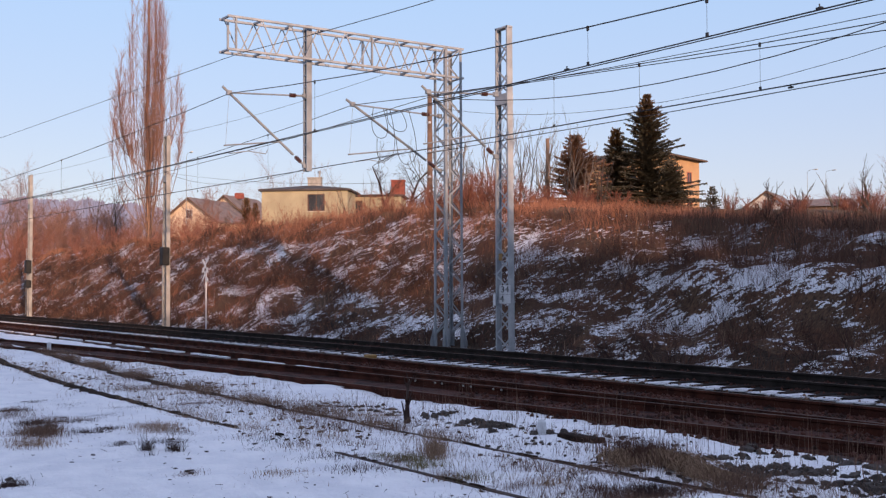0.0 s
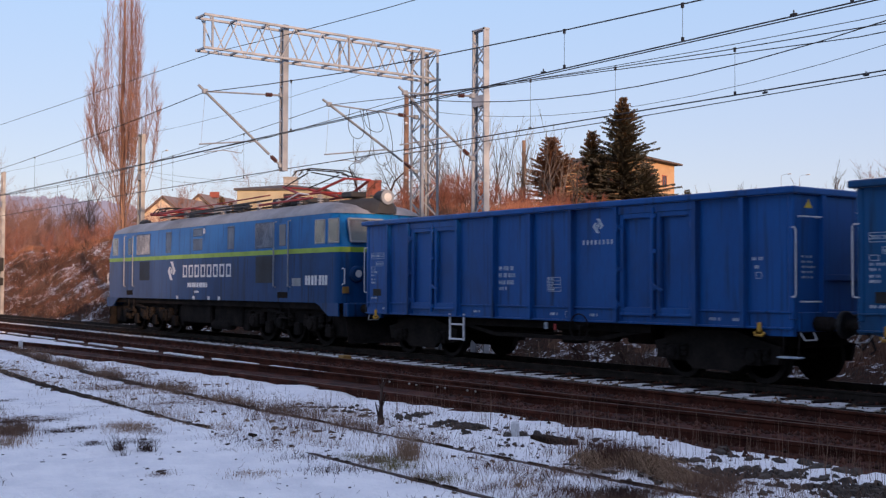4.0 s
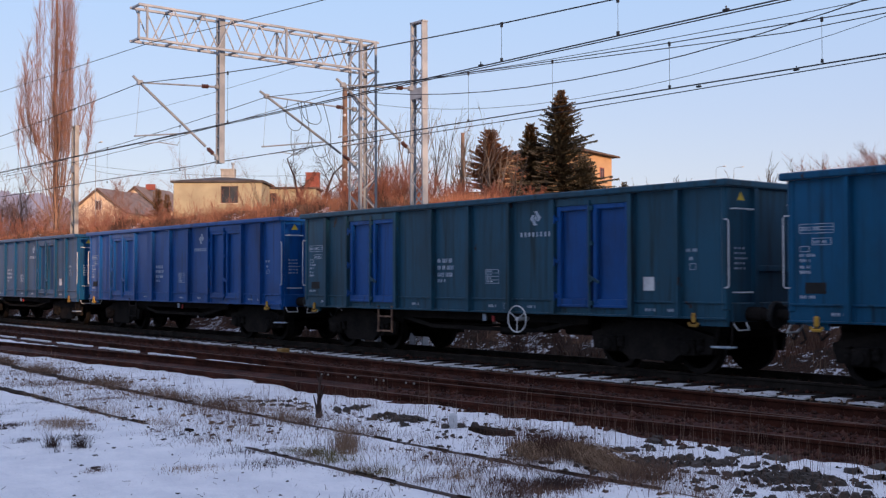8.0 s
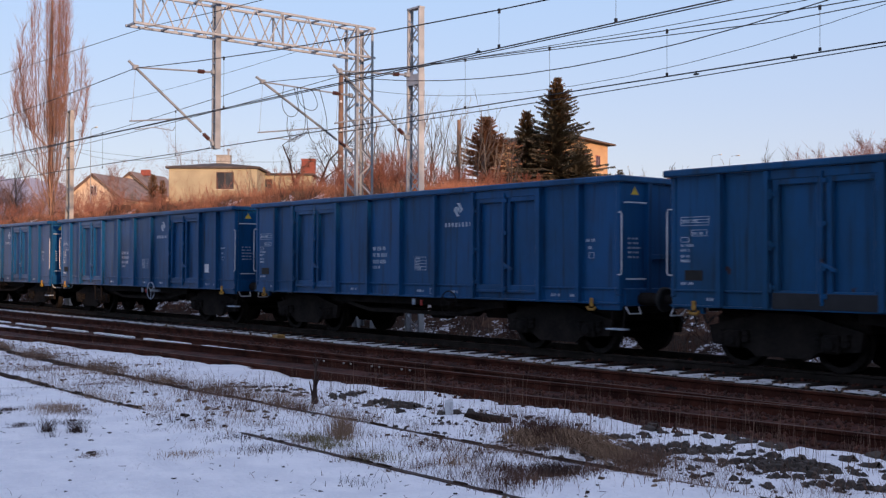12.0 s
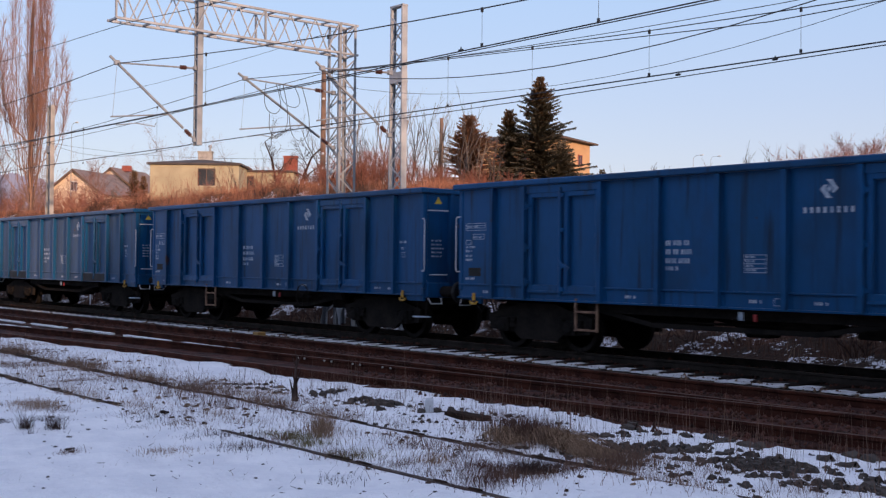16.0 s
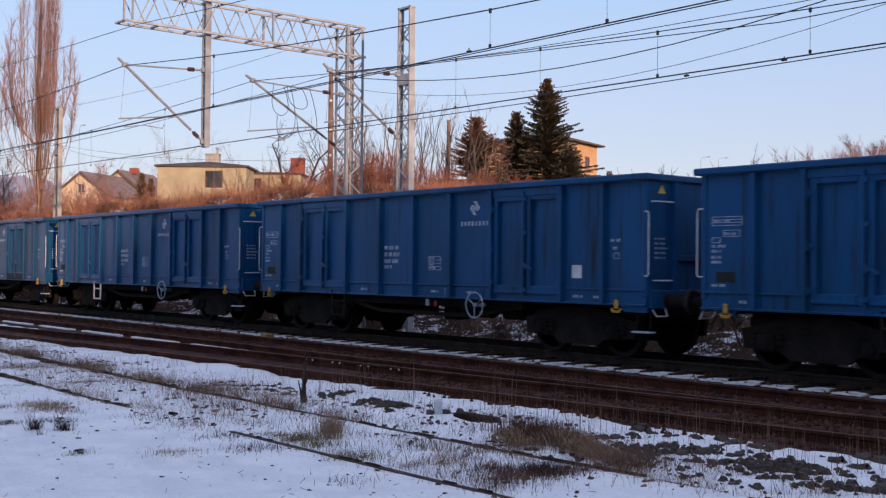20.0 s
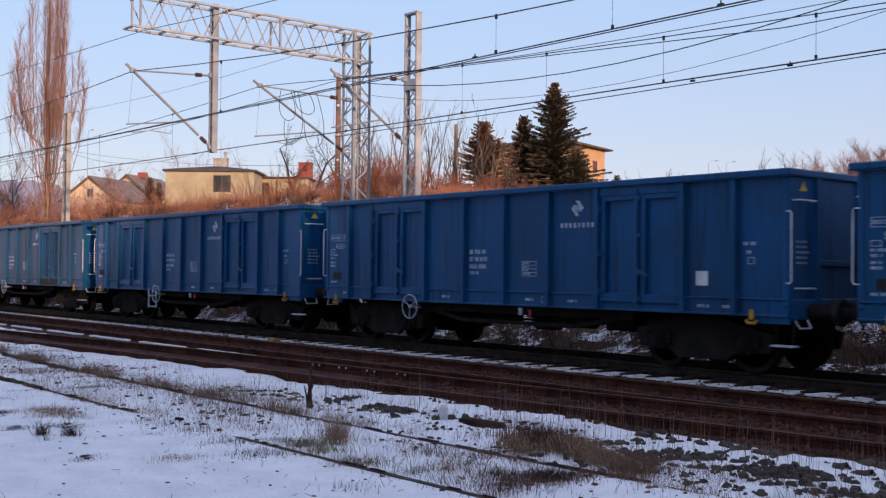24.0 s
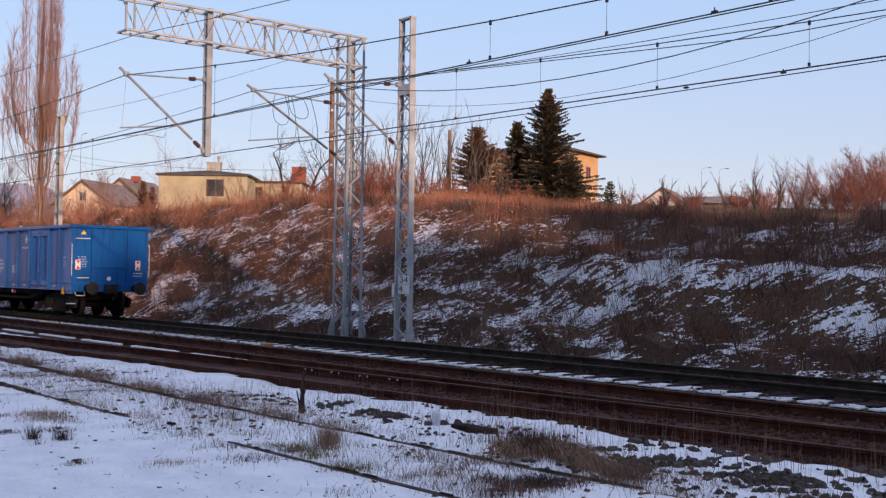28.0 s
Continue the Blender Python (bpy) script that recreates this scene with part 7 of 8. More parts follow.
# the gnarled apple tree and other bare trees on the skyline
SPEC_APPLE = (4, 2, 0.60, 0.75, 0.01, 0.22)
SPEC_SHRUB = (4, 2, 0.55, 0.45, 0.04, 0.12)
SPEC_FAR = (4, 2, 0.55, 0.50, 0.03, 0.10)
SPEC_WOOD = (4, 3, 0.52, 0.50, 0.04, 0.12)
SPEC_UP = (6, 1, 0.50, 0.35, 0.05, 0.08)
x, y = polar(57.3, 78)
bare_tree("apple_tree", x, y, 5.6, SPEC_APPLE, 3, 0.16, 31, TWIG_DARK, TWIG_DARK, "gnarled dark bare fruit tree", stems=2, lean=0.3)
sky_trees = [(75.1, 150, 0.098, 4), (77.0, 140, 0.085, 5), (73.6, 150, 0.078, 6), (72.3, 130, 0.094, 7), (71.3, 120, 0.078, 8), (63.9, 210, 0.094, 9), (63.1, 215, 0.100, 10), (62.2, 220, 0.090, 11), (66.8, 210, 0.085, 12), (69.0, 160, 0.082, 13), (78.5, 150, 0.08, 14), (76.2, 120, 0.07, 15)]
for turn, dist, top, seed in sky_trees:
    x, y, zt = at_elev(turn, dist, top)
    zg = float(ground_z(x, y)) - 0.1
    bare_tree("bare_tree", x, y, zt - zg, SPEC_FAR, 3, 0.09, seed, TWIG_GREY, TWIG_MAUVE, "bare winter tree on the skyline", stems=3, lean=0.30)
SPEC_FINE = (4, 3, 0.52, 0.55, 0.03, 0.13)
birch_kinds = [bare_tree("birch_tree", *polar(28.9 + i, 75), 3.4, SPEC_FINE, 3, 0.030, 41 + i, TWIG_PALE, TWIG_MAUVE, "slender bare birch with pale stem and reddish twigs", stems=2, lean=0.15) for i in range(2)]
brush_kinds = [bare_tree("shrub", *polar(30.2 + i, 66), 2.9, SPEC_FINE, 2, 0.016, 47 + i, TWIG_PINK, TWIG_PINK, "dense pinkish-brown bare bush on the crest", stems=12, lean=0.55, category="shrub") for i in range(2)]
rsb = np.random.RandomState(12)
for kinds, tall, rows in ((birch_kinds, 8.6, ((27.6, 78, 0.118), (30.2, 76, 0.116), (26.3, 74, 0.120), (31.4, 80, 0.110), (25.2, 80, 0.118), (28.2, 80, 0.116), (24.4, 78, 0.118), (30.8, 72, 0.112), (29.3, 83, 0.114), (32.4, 78, 0.100))),
                          (brush_kinds, 4.1, ((26.0, 62, 0.104), (27.2, 64, 0.106), (28.4, 61, 0.103), (29.3, 65, 0.102), (30.8, 62, 0.096), (31.8, 64, 0.094), (25.0, 62, 0.105), (33.0, 60, 0.092), (27.8, 59, 0.098), (34.2, 58, 0.088), (24.0, 62, 0.105), (35.4, 58, 0.086)))):
    for i, (turn, dist, top) in enumerate(rows):
        x, y, zt = at_elev(turn, dist, top)
        zg = float(ground_z(x, y)) - 0.1
        k = (zt - zg) / tall
        grown = copy_thing(kinds[i % 2], pose(x, y, zg, 0, 0, rsb.uniform(0, 360)))
        grown.scale = (max(k, 0.6), max(k, 0.6), k)
# upright saplings behind the masts and by the spruces
saps = [(54.6, 60, 0.135), (54.0, 58, 0.120), (53.2, 62, 0.140), (52.4, 60, 0.145), (51.6, 58, 0.130), (50.9, 62, 0.150), (50.3, 60, 0.140), (49.6, 60, 0.118), (49.0, 58, 0.14), (48.2, 57, 0.115), (47.3, 56, 0.11), (55.4, 60, 0.13), (41.0, 70, 0.085), (39.0, 60, 0.088), (37.6, 55, 0.085), (36.0, 55, 0.09), (34.6, 52, 0.10), (33.6, 52, 0.095), (32.6, 55, 0.10), (59.4, 100, 0.10), (60.5, 100, 0.085), (67.4, 130, 0.07), (66.3, 100, 0.066)]
for i, (turn, dist, top) in enumerate(saps):
    x, y, zt = at_elev(turn, dist, top)
    zg = float(ground_z(x, y)) - 0.1
    pale = i % 3 == 0
    bare_tree("bare_sapling", x, y, max(zt - zg, 1.2), SPEC_UP, 2, 0.045, 60 + i, TWIG_PALE if pale else TWIG_GREY, TWIG_PALE if pale else TWIG_GREY, "thin bare sapling with upright twigs", stems=3, lean=0.18)
# thin woods on the land beyond, towards the far end of the line
rsw = np.random.RandomState(64)
wood_kinds = [bare_tree("wood_tree", *polar(72 + i, 150), 6.0, SPEC_WOOD, 3, 0.05, 900 + i, TWIG_MAUVE, TWIG_MAUVE, "slim bare tree in the thin woods beyond", stems=2, lean=0.2) for i in range(4)]
for i in range(64):
    turn, dist = rsw.uniform(65.5, 82), rsw.uniform(115, 190)
    x, y = polar(turn, dist)
    w = copy_thing(wood_kinds[i % 4], pose(x, y, float(ground_z(x, y)) - 0.2, 0, 0, rsw.uniform(0, 360)))
    w.scale = (1, 1, rsw.uniform(0.6, 1.05))
# red-brown shrubs on the crest
rs0 = np.random.RandomState(77)
shrubs = []
for turn, dist, top, n in ((57.5, 62, 0.088, 6), (55.5, 55, 0.096, 7), (53.0, 52, 0.098, 8), (51.0, 52, 0.092, 6), (54.2, 58, 0.10, 6), (59.5, 75, 0.078, 4), (64.0, 90, 0.068, 5), (66.8, 95, 0.062, 5), (69.3, 88, 0.055, 4), (72.0, 95, 0.055, 5), (75.0, 100, 0.05, 5), (48.7, 55, 0.092, 4), (47.5, 50, 0.088, 3), (29.0, 60, 0.105, 7), (31.5, 58, 0.095, 6), (27.0, 60, 0.105, 6), (34.5, 52, 0.085, 5), (37.0, 48, 0.078, 4), (40.0, 48, 0.074, 4), (25.0, 58, 0.1, 5), (61.5, 110, 0.066, 4), (77.5, 110, 0.05, 5), (62.6, 100, 0.071, 6), (60.6, 100, 0.070, 6), (58.6, 95, 0.070, 5), (66.8, 105, 0.062, 5), (68.4, 105, 0.062, 5)):
    for i in range(n):
        tt, dd = turn + rs0.uniform(-1.3, 1.3), dist * rs0.uniform(0.92, 1.1)
        x, y, zt = at_elev(tt, dd, top * rs0.uniform(0.85, 1.05))
        zg = float(ground_z(x, y)) - 0.05
        shrubs.append((x, y, max(zt - zg, 0.8)))
for i, (x, y, h) in enumerate(shrubs):
    bare_tree("shrub", x, y, h, SPEC_SHRUB, 2, 0.017, 200 + i, TWIG_RED, TWIG_RED, "bare reddish-brown shrub on the bank's crest", stems=7, lean=0.5, category="shrub")


# ---- grass and scrub ----
def blades(rs, x, y, z, h, w, lean):
    n = len(x)
    a = rs.uniform(0, math.tau, n)
    t = rs.uniform(0, math.tau, n)
    l = h * lean * rs.uniform(0.2, 1.0, n)
    p = np.stack([x, y, z], 1)
    side = np.stack([np.cos(a), np.sin(a), 0 * a], 1) * (w / 2)[:, None]
    mid = p + np.stack([np.cos(t) * l * 0.35, np.sin(t) * l * 0.35, h * 0.6], 1)
    tip = p + np.stack([np.cos(t) * l, np.sin(t) * l, h], 1)
    v = np.stack([p - side, p + side, mid + side * 0.5, tip, mid - side * 0.5], 1).reshape(-1, 3)
    f = (np.arange(n)[:, None, None] * 5 + np.array([(0, 1, 2), (0, 2, 4), (4, 2, 3)])).reshape(-1, 3)
    return v, f


def field(name, n, region, mask, h, w, lean, mat, label, seed, sink=0.03):
    """Blades strewn over a stretch of ground where mask allows; kind stuff."""
    rs = np.random.RandomState(seed)
    x0, x1, y0, y1 = region
    x, y = rs.uniform(x0, x1, n), rs.uniform(y0, y1, n)
    keep = rs.rand(n) < mask(x, y)
    x, y = x[keep], y[keep]
    hh = h[0] + (h[1] - h[0]) * rs.rand(len(x)) ** 1.5
    ww = 1.35 * w * rs.uniform(0.6, 1.4, len(x))
    v, f = blades(rs, x, y, ground_z(x, y) - sink, hh, ww, lean)
    return tagged(new(name, soup(name, v, f, mat)), label, "grass", kind="stuff")


def clump(seed, size, low=0.0, gain=2.0):
    return lambda x, y: np.clip(low + gain * wave_noise(x, y, seed, size, 3), 0, 1)


field("crest_grass", 260000, (-130, -2, 25.2, 33.0), lambda x, y: smooth((y - 25.4) / 2.0) * np.clip(0.55 + wave_noise(x, y, 31, 5), 0.1, 1) * np.interp(x, [-130, -60, -24, -19, -2], [0.6, 0.9, 1, 0.35, 0.12]), (0.16, 0.62), 0.009, 0.6, GRASS_GOLD, "tall dry golden-brown grass along the crest", 1)
field("slope_scrub", 230000, (-115, -4, 20.4, 28.0), clump(33, 4.0, 0.45, 0.65), (0.10, 0.50), 0.009, 0.8, GRASS_BROWN, "dark dry grass and scrub on the bank", 2)
field("slope_straw", 26000, (-115, -4, 20.2, 28.0), clump(35, 3.0, 0.05, 0.8), (0.15, 0.6), 0.016, 0.9, GRASS_TAN, "pale straw hanging over the bank", 3)
field("slope_red_grass", 90000, (-120, -30, 20.6, 27.5), lambda x, y: clump(37, 3.5, 0.35, 0.6)(x, y) * np.interp(x, [-120, -55, -38, -30], [1, 0.9, 0.5, 0.1]), (0.12, 0.5), 0.010, 0.8, GRASS_GOLD, "reddish dry grass on the sunlit bank", 8)
field("fine_brush", 170000, (-90, -4, 20.5, 28.2), lambda x, y: clump(55, 2.2, 0.35, 0.8)(x, y), (0.2, 0.7), 0.006, 0.7, TWIG_BROWN, "fine brown brushwood on the bank", 14)
for n, mat, h, seed in ((30000, GRASS_BROWN, (0.2, 0.85), 9), (30000, GRASS_WEED, (0.25, 1.05), 19)):
    field("tall_weeds", n, (-30, -2, 24.4, 29.2), lambda x, y: smooth((x + 30) / 7) * smooth((y - 24.2 + 0.8 * wave_noise(x, y * 0, 97, 5.0, 3)) / 1.6) * clump(39, 2.5, 0.55, 0.9)(x, y), h, 0.0065, 0.30, mat, "tall dead brown weeds on the upper bank", seed)
# dark briar bushes on the bank
rs1 = np.random.RandomState(91)
segs = []
n_bush = 0
while n_bush < 640:
    x, y = rs1.uniform(-95, -4), rs1.uniform(20.3, 27.5)
    if wave_noise(np.array([x]), np.array([y]), 33, 4.0, 3)[0] < rs1.uniform(-0.5, 0.5):
        continue
    z = float(ground_z(x, y))
    h = rs1.uniform(0.4, 1.2) * (0.8 if x > -24 and y > 25 else 1.0)
    for _ in range(3):
        grow(rs1, (x + rs1.normal(0, 0.15), y + rs1.normal(0, 0.15), z - 0.05), (rs1.normal(0, 0.5), rs1.normal(0, 0.5), 1), h, 0.008, 1, (4, 2, 0.55, 0.6, 0.0, 0.15), segs)
    n_bush += 1
tagged(new("briar_scrub", soup("briar_scrub", *sticks(segs), TWIG_DARK)), "dark bare briars and brushwood on the bank", "scrub", kind="stuff")

# verge: dry weeds along the sunken siding and the near ballast
field("verge_grass", 45000, (-34, -2, 4.6, 10.2), lambda x, y: np.clip(0.15 + 0.8 * wave_noise(x, y, 41, 2.4, 3), 0, 1) * (0.25 + 0.75 * np.exp(-((y - 7.3) / 1.3) ** 2)) * np.where(y > 5.2, 1, 0.3), (0.03, 0.16), 0.0045, 1.1, GRASS_TAN, "thin dry grass poking through the snow", 5)
field("verge_grass", 9000, (-30, -2, 4.9, 9.8), lambda x, y: np.clip(wave_noise(x, y, 43, 1.8, 3) - 0.15, 0, 1), (0.03, 0.13), 0.004, 0.8, GRASS_WEED, "brown weed stalks in the snow", 6)
field("verge_grass", 2500, (-16, -4, 2.4, 6.0), lambda x, y: np.clip(2 * wave_noise(x, y, 45, 1.5, 3) - 1.3, 0, 1), (0.03, 0.12), 0.004, 1.0, GRASS_WEED, "sparse tufts in the smooth snow", 7)


def tuft(name, x, y, n, h, spread, w, lean, mat, label, seed):
    rs = np.random.RandomState(seed)
    px_, py_ = x + rs.normal(0, spread, n), y + rs.normal(0, spread, n)
    v, f = blades(rs, px_, py_, ground_z(px_, py_) - 0.02, h * rs.uniform(0.4, 1, n), 1.3 * w * rs.uniform(0.6, 1.3, n), lean)
    return tagged(new(name, soup(name, v, f, mat)), label, "grass", kind="stuff")

# ---- small things by the line ----
def post_sign():
    x, y = -45.75, 19.3
    t = thing("crossing_sign", "white crossed boards on a thin post by the track", "sign")
    part("post", Build().tube((x, y, foot_z(x, y)), (x, y, 2.3), 0.03, 8), WHITE, t)
    for a in (-1, 1):
        for zz in (2.55, 2.18):
            part("board", Build().beam((x - a * 0.30, y - 0.04 - 0.015 * (a > 0), zz - 0.28), (x + a * 0.30, y - 0.04 - 0.015 * (a > 0), zz + 0.28), 0.085, 0.02, up=(0, 1, 0)), WHITE, t)


post_sign()
# white stone marker by the siding
mx_, my_ = -9.90, 8.20
solid("marker_post", Build().box(mx_, my_, float(ground_z(mx_, my_)) + 0.07, 0.085, 0.10, 0.20, 0.025), WHITE, "short white painted stone marker in the snow", "marker post")
solid("marker_post", Build().box(-31.2, 8.35 + 0.3, float(ground_z(-31.2, 8.65)) + 0.13, 0.10, 0.10, 0.26, 0.02), WHITE, "short white fouling marker between tracks", "marker post")
solid("concrete_cover", Build().box(-9.42, 8.36, float(ground_z(-9.42, 8.36)) + 0.025, 0.60, 0.20, 0.09, 0.015), EARTH, "flat dark weathered cover slab", "cover slab")
yb = thing("cable_box", "small yellow track-side box on short legs", "cable box")
part("case", Build().box(-23.1, 13.9, -0.05, 0.26, 0.22, 0.12, 0.02), YELLOW, yb)
for i in (-1, 1):
    part("leg", Build().box(-23.1 + i * 0.12, 13.9, -0.14, 0.05, 0.2, 0.10), GRIME, yb)
# brown wooden pole with lamp arm behind the crest
wx, wy = polar(55.9, 62)
wz = float(ground_z(wx, wy)) - 0.2
pole = thing("utility_pole", "weathered brown utility pole with white insulators", "utility pole")
part("pole", Build().tube((wx, wy, wz), (wx, wy, EYE_Z + 0.172 * 62), 0.17, 10, 0.13), BARK, pole)
for z in (10.6, 9.0, 7.6, 6.8):
    part("insulator", Build().lathe([(0, 0.05), (0.04, 0.08), (0.10, 0.08), (0.14, 0.03)], (wx + 0.16, wy - 0.12, z), (0, 0, 1), 8), WHITE, pole)
wx2, wy2 = polar(49.9, 75)
solid("post", Build().tube((wx2, wy2, float(ground_z(wx2, wy2)) - 0.2), (wx2, wy2, EYE_Z + 0.131 * 75), 0.15, 10, 0.12), BARK, "weathered stump-like pole beside the spruces", "post")

# tufts and clods in the foreground snow
NEAR_TUFTS = ((-9.29, 6.32, 200, 0.26, 0.07, GRASS_TAN), (-9.36, 5.92, 130, 0.13, 0.09, GRASS_WEED), (-8.28, 6.67, 160, 0.16, 0.13, TWIG_BROWN), (-7.6, 6.62, 180, 0.10, 0.12, TWIG_BROWN),
              (-7.45, 6.26, 220, 0.16, 0.13, GRASS_TAN), (-6.88, 6.46, 420, 0.12, 0.11, TWIG_BROWN), (-6.5, 6.76, 520, 0.10, 0.15, TWIG_BROWN), (-7.67, 6.65, 160, 0.07, 0.14, TWIG_DARK), (-6.97, 5.91, 160, 0.14, 0.12, GRASS_WEED),
              (-8.45, 6.82, 140, 0.12, 0.14, GRASS_WEED), (-9.1, 5.48, 90, 0.10, 0.12, TWIG_BROWN), (-8.36, 5.8, 130, 0.12, 0.12, GRASS_WEED), (-11.23, 6.3, 160, 0.14, 0.2, GRASS_TAN), (-7.9, 7.15, 300, 0.12, 0.16, GRASS_WEED))
WEST_TUFTS = ((-18.58, 6.68, 1260, 0.11, 0.42, GRASS_WEED), (-15.96, 7.05, 1260, 0.11, 0.5, GRASS_WEED), (-17.2, 6.9, 1080, 0.10, 0.45, GRASS_TAN), (-14.43, 7.77, 1260, 0.11, 0.42, GRASS_WEED), (-12.79, 7.64, 720, 0.10, 0.34, GRASS_TAN),
              (-13.6, 7.4, 900, 0.09, 0.4, GRASS_TAN), (-20.5, 7.3, 1080, 0.11, 0.5, GRASS_WEED), (-23, 8.0, 720, 0.11, 0.5, GRASS_TAN), (-15.4, 6.3, 1260, 0.07, 0.3, GRASS_WEED), (-14.4, 5.72, 288, 0.04, 0.12, GRASS_WEED))
SNOW_TUFTS = ((-15.98, 3.93, 200, 0.10, 0.10, GRASS_WEED), (-13.75, 3.71, 420, 0.14, 0.13, GRASS_WEED), (-12.7, 3.25, 180, 0.13, 0.12, GRASS_TAN), (-16.22, 4.74, 120, 0.06, 0.16, TWIG_DARK), (-14.66, 4.49, 110, 0.05, 0.10, TWIG_DARK),
              (-13.36, 4.93, 180, 0.09, 0.13, GRASS_TAN), (-14.17, 5.69, 90, 0.09, 0.07, GRASS_WEED), (-12.57, 4.99, 70, 0.06, 0.07, GRASS_WEED), (-11.31, 4.4, 14, 0.16, 0.02, TWIG_DARK), (-11.1, 4.1, 14, 0.16, 0.03, TWIG_DARK),
              (-9.32, 4.68, 90, 0.08, 0.12, GRASS_TAN), (-11.74, 5.5, 120, 0.12, 0.12, GRASS_WEED), (-10.78, 5.49, 90, 0.10, 0.10, GRASS_WEED), (-10.07, 2.46, 160, 0.08, 0.06, TWIG_DARK))
MORE_TUFTS = ((-14.43, 3.93, 520, 0.13, 0.16, GRASS_WEED), (-14.2, 3.75, 300, 0.12, 0.12, TWIG_DARK), (-13.39, 3.56, 320, 0.13, 0.16, GRASS_TAN), (-15.92, 3.93, 300, 0.09, 0.20, TWIG_DARK), (-13.17, 4.89, 380, 0.10, 0.20, GRASS_TAN), (-11.9, 4.61, 120, 0.05, 0.12, TWIG_DARK),
              (-14.66, 4.36, 160, 0.06, 0.16, TWIG_DARK), (-14.7, 4.53, 140, 0.06, 0.14, TWIG_BROWN), (-12.55, 4.91, 160, 0.07, 0.12, GRASS_WEED), (-9.57, 6.5, 320, 0.34, 0.07, GRASS_TAN), (-9.39, 6.06, 360, 0.13, 0.10, GRASS_OLIVE), (-9.75, 6.0, 240, 0.10, 0.10, GRASS_OLIVE),
              (-8.95, 5.95, 300, 0.14, 0.12, GRASS_OLIVE), (-8.2, 5.95, 320, 0.12, 0.16, GRASS_OLIVE), (-7.6, 5.92, 260, 0.10, 0.14, GRASS_WEED), (-11.85, 6.62, 130, 0.20, 0.20, TWIG_BROWN), (-13.27, 6.64, 90, 0.22, 0.14, TWIG_BROWN), (-12.5, 6.7, 220, 0.18, 0.20, TWIG_BROWN),
              (-10.6, 5.62, 160, 0.10, 0.20, GRASS_WEED), (-7.39, 5.19, 60, 0.12, 0.12, TWIG_DARK), (-6.99, 6.42, 420, 0.13, 0.13, TWIG_BROWN), (-6.69, 6.68, 900, 0.14, 0.12, TWIG_DARK), (-6.43, 5.93, 500, 0.13, 0.15, TWIG_BROWN), (-6.31, 7.37, 700, 0.26, 0.16, GRASS_WEED), (-6.6, 6.2, 500, 0.12, 0.2, GRASS_WEED))
SCRAP_TUFTS = ((-15.53, 3.86, 500, 0.10, 0.20, GRASS_WEED), (-17.09, 4.52, 200, 0.06, 0.10, TWIG_DARK), (-13.65, 3.52, 300, 0.09, 0.16, TWIG_DARK), (-13.18, 3.58, 800, 0.16, 0.13, GRASS_WEED),
               (-12.44, 3.29, 400, 0.12, 0.16, GRASS_TAN), (-14.46, 4.07, 320, 0.07, 0.14, TWIG_DARK), (-14.61, 4.36, 260, 0.06, 0.12, TWIG_DARK), (-14.89, 4.30, 260, 0.07, 0.16, GRASS_WEED),
               (-13.14, 4.05, 260, 0.09, 0.10, TWIG_DARK), (-13.29, 4.36, 260, 0.08, 0.10, TWIG_DARK), (-15.06, 4.83, 200, 0.06, 0.14, TWIG_DARK), (-11.97, 4.08, 220, 0.08, 0.08, TWIG_DARK),
               (-11.87, 4.58, 220, 0.07, 0.10, TWIG_DARK), (-12.88, 4.83, 700, 0.10, 0.14, GRASS_TAN), (-11.40, 4.16, 120, 0.22, 0.03, TWIG_DARK), (-11.23, 4.39, 120, 0.20, 0.04, TWIG_DARK),
               (-9.75, 3.95, 300, 0.06, 0.08, GRASS_WEED), (-11.01, 5.18, 160, 0.04, 0.05, TWIG_DARK), (-9.94, 2.43, 400, 0.09, 0.08, TWIG_DARK), (-15.63, 5.33, 200, 0.05, 0.18, TWIG_DARK),
               (-9.02, 5.32, 240, 0.09, 0.16, TWIG_DARK), (-9.89, 5.45, 260, 0.09, 0.18, TWIG_DARK), (-9.17, 4.59, 220, 0.08, 0.14, GRASS_TAN), (-11.22, 5.48, 180, 0.08, 0.16, TWIG_DARK))
for i, (x, y, n, h, sp, mat) in enumerate(NEAR_TUFTS + WEST_TUFTS + SNOW_TUFTS + MORE_TUFTS + SCRAP_TUFTS):
    tuft("grass_tuft", x, y, n, h, sp, 0.0040 if mat is not TWIG_DARK else 0.0045, 1.0, mat, "dark tuft of withered weeds standing in the snow" if mat is TWIG_DARK else "tuft of dry grass standing in the snow", 300 + i)
# dense dark weeds, a heap of lying straw and thin stalks before the ballast
for i, (x, y, n, h, sp, mat, label) in enumerate(((-8.05, 7.95, 1600, 0.26, 0.17, TWIG_BROWN, "dense clump of dark dead weeds"), (-7.5, 7.75, 600, 0.24, 0.20, GRASS_WEED, "clump of brown dead weeds"), (-8.6, 8.15, 200, 0.30, 0.30, TWIG_BROWN, "loose dark dead weeds"))):
    tuft("weed_clump", x, y, n, h, sp, 0.004, 0.45, mat, label, 360 + i)


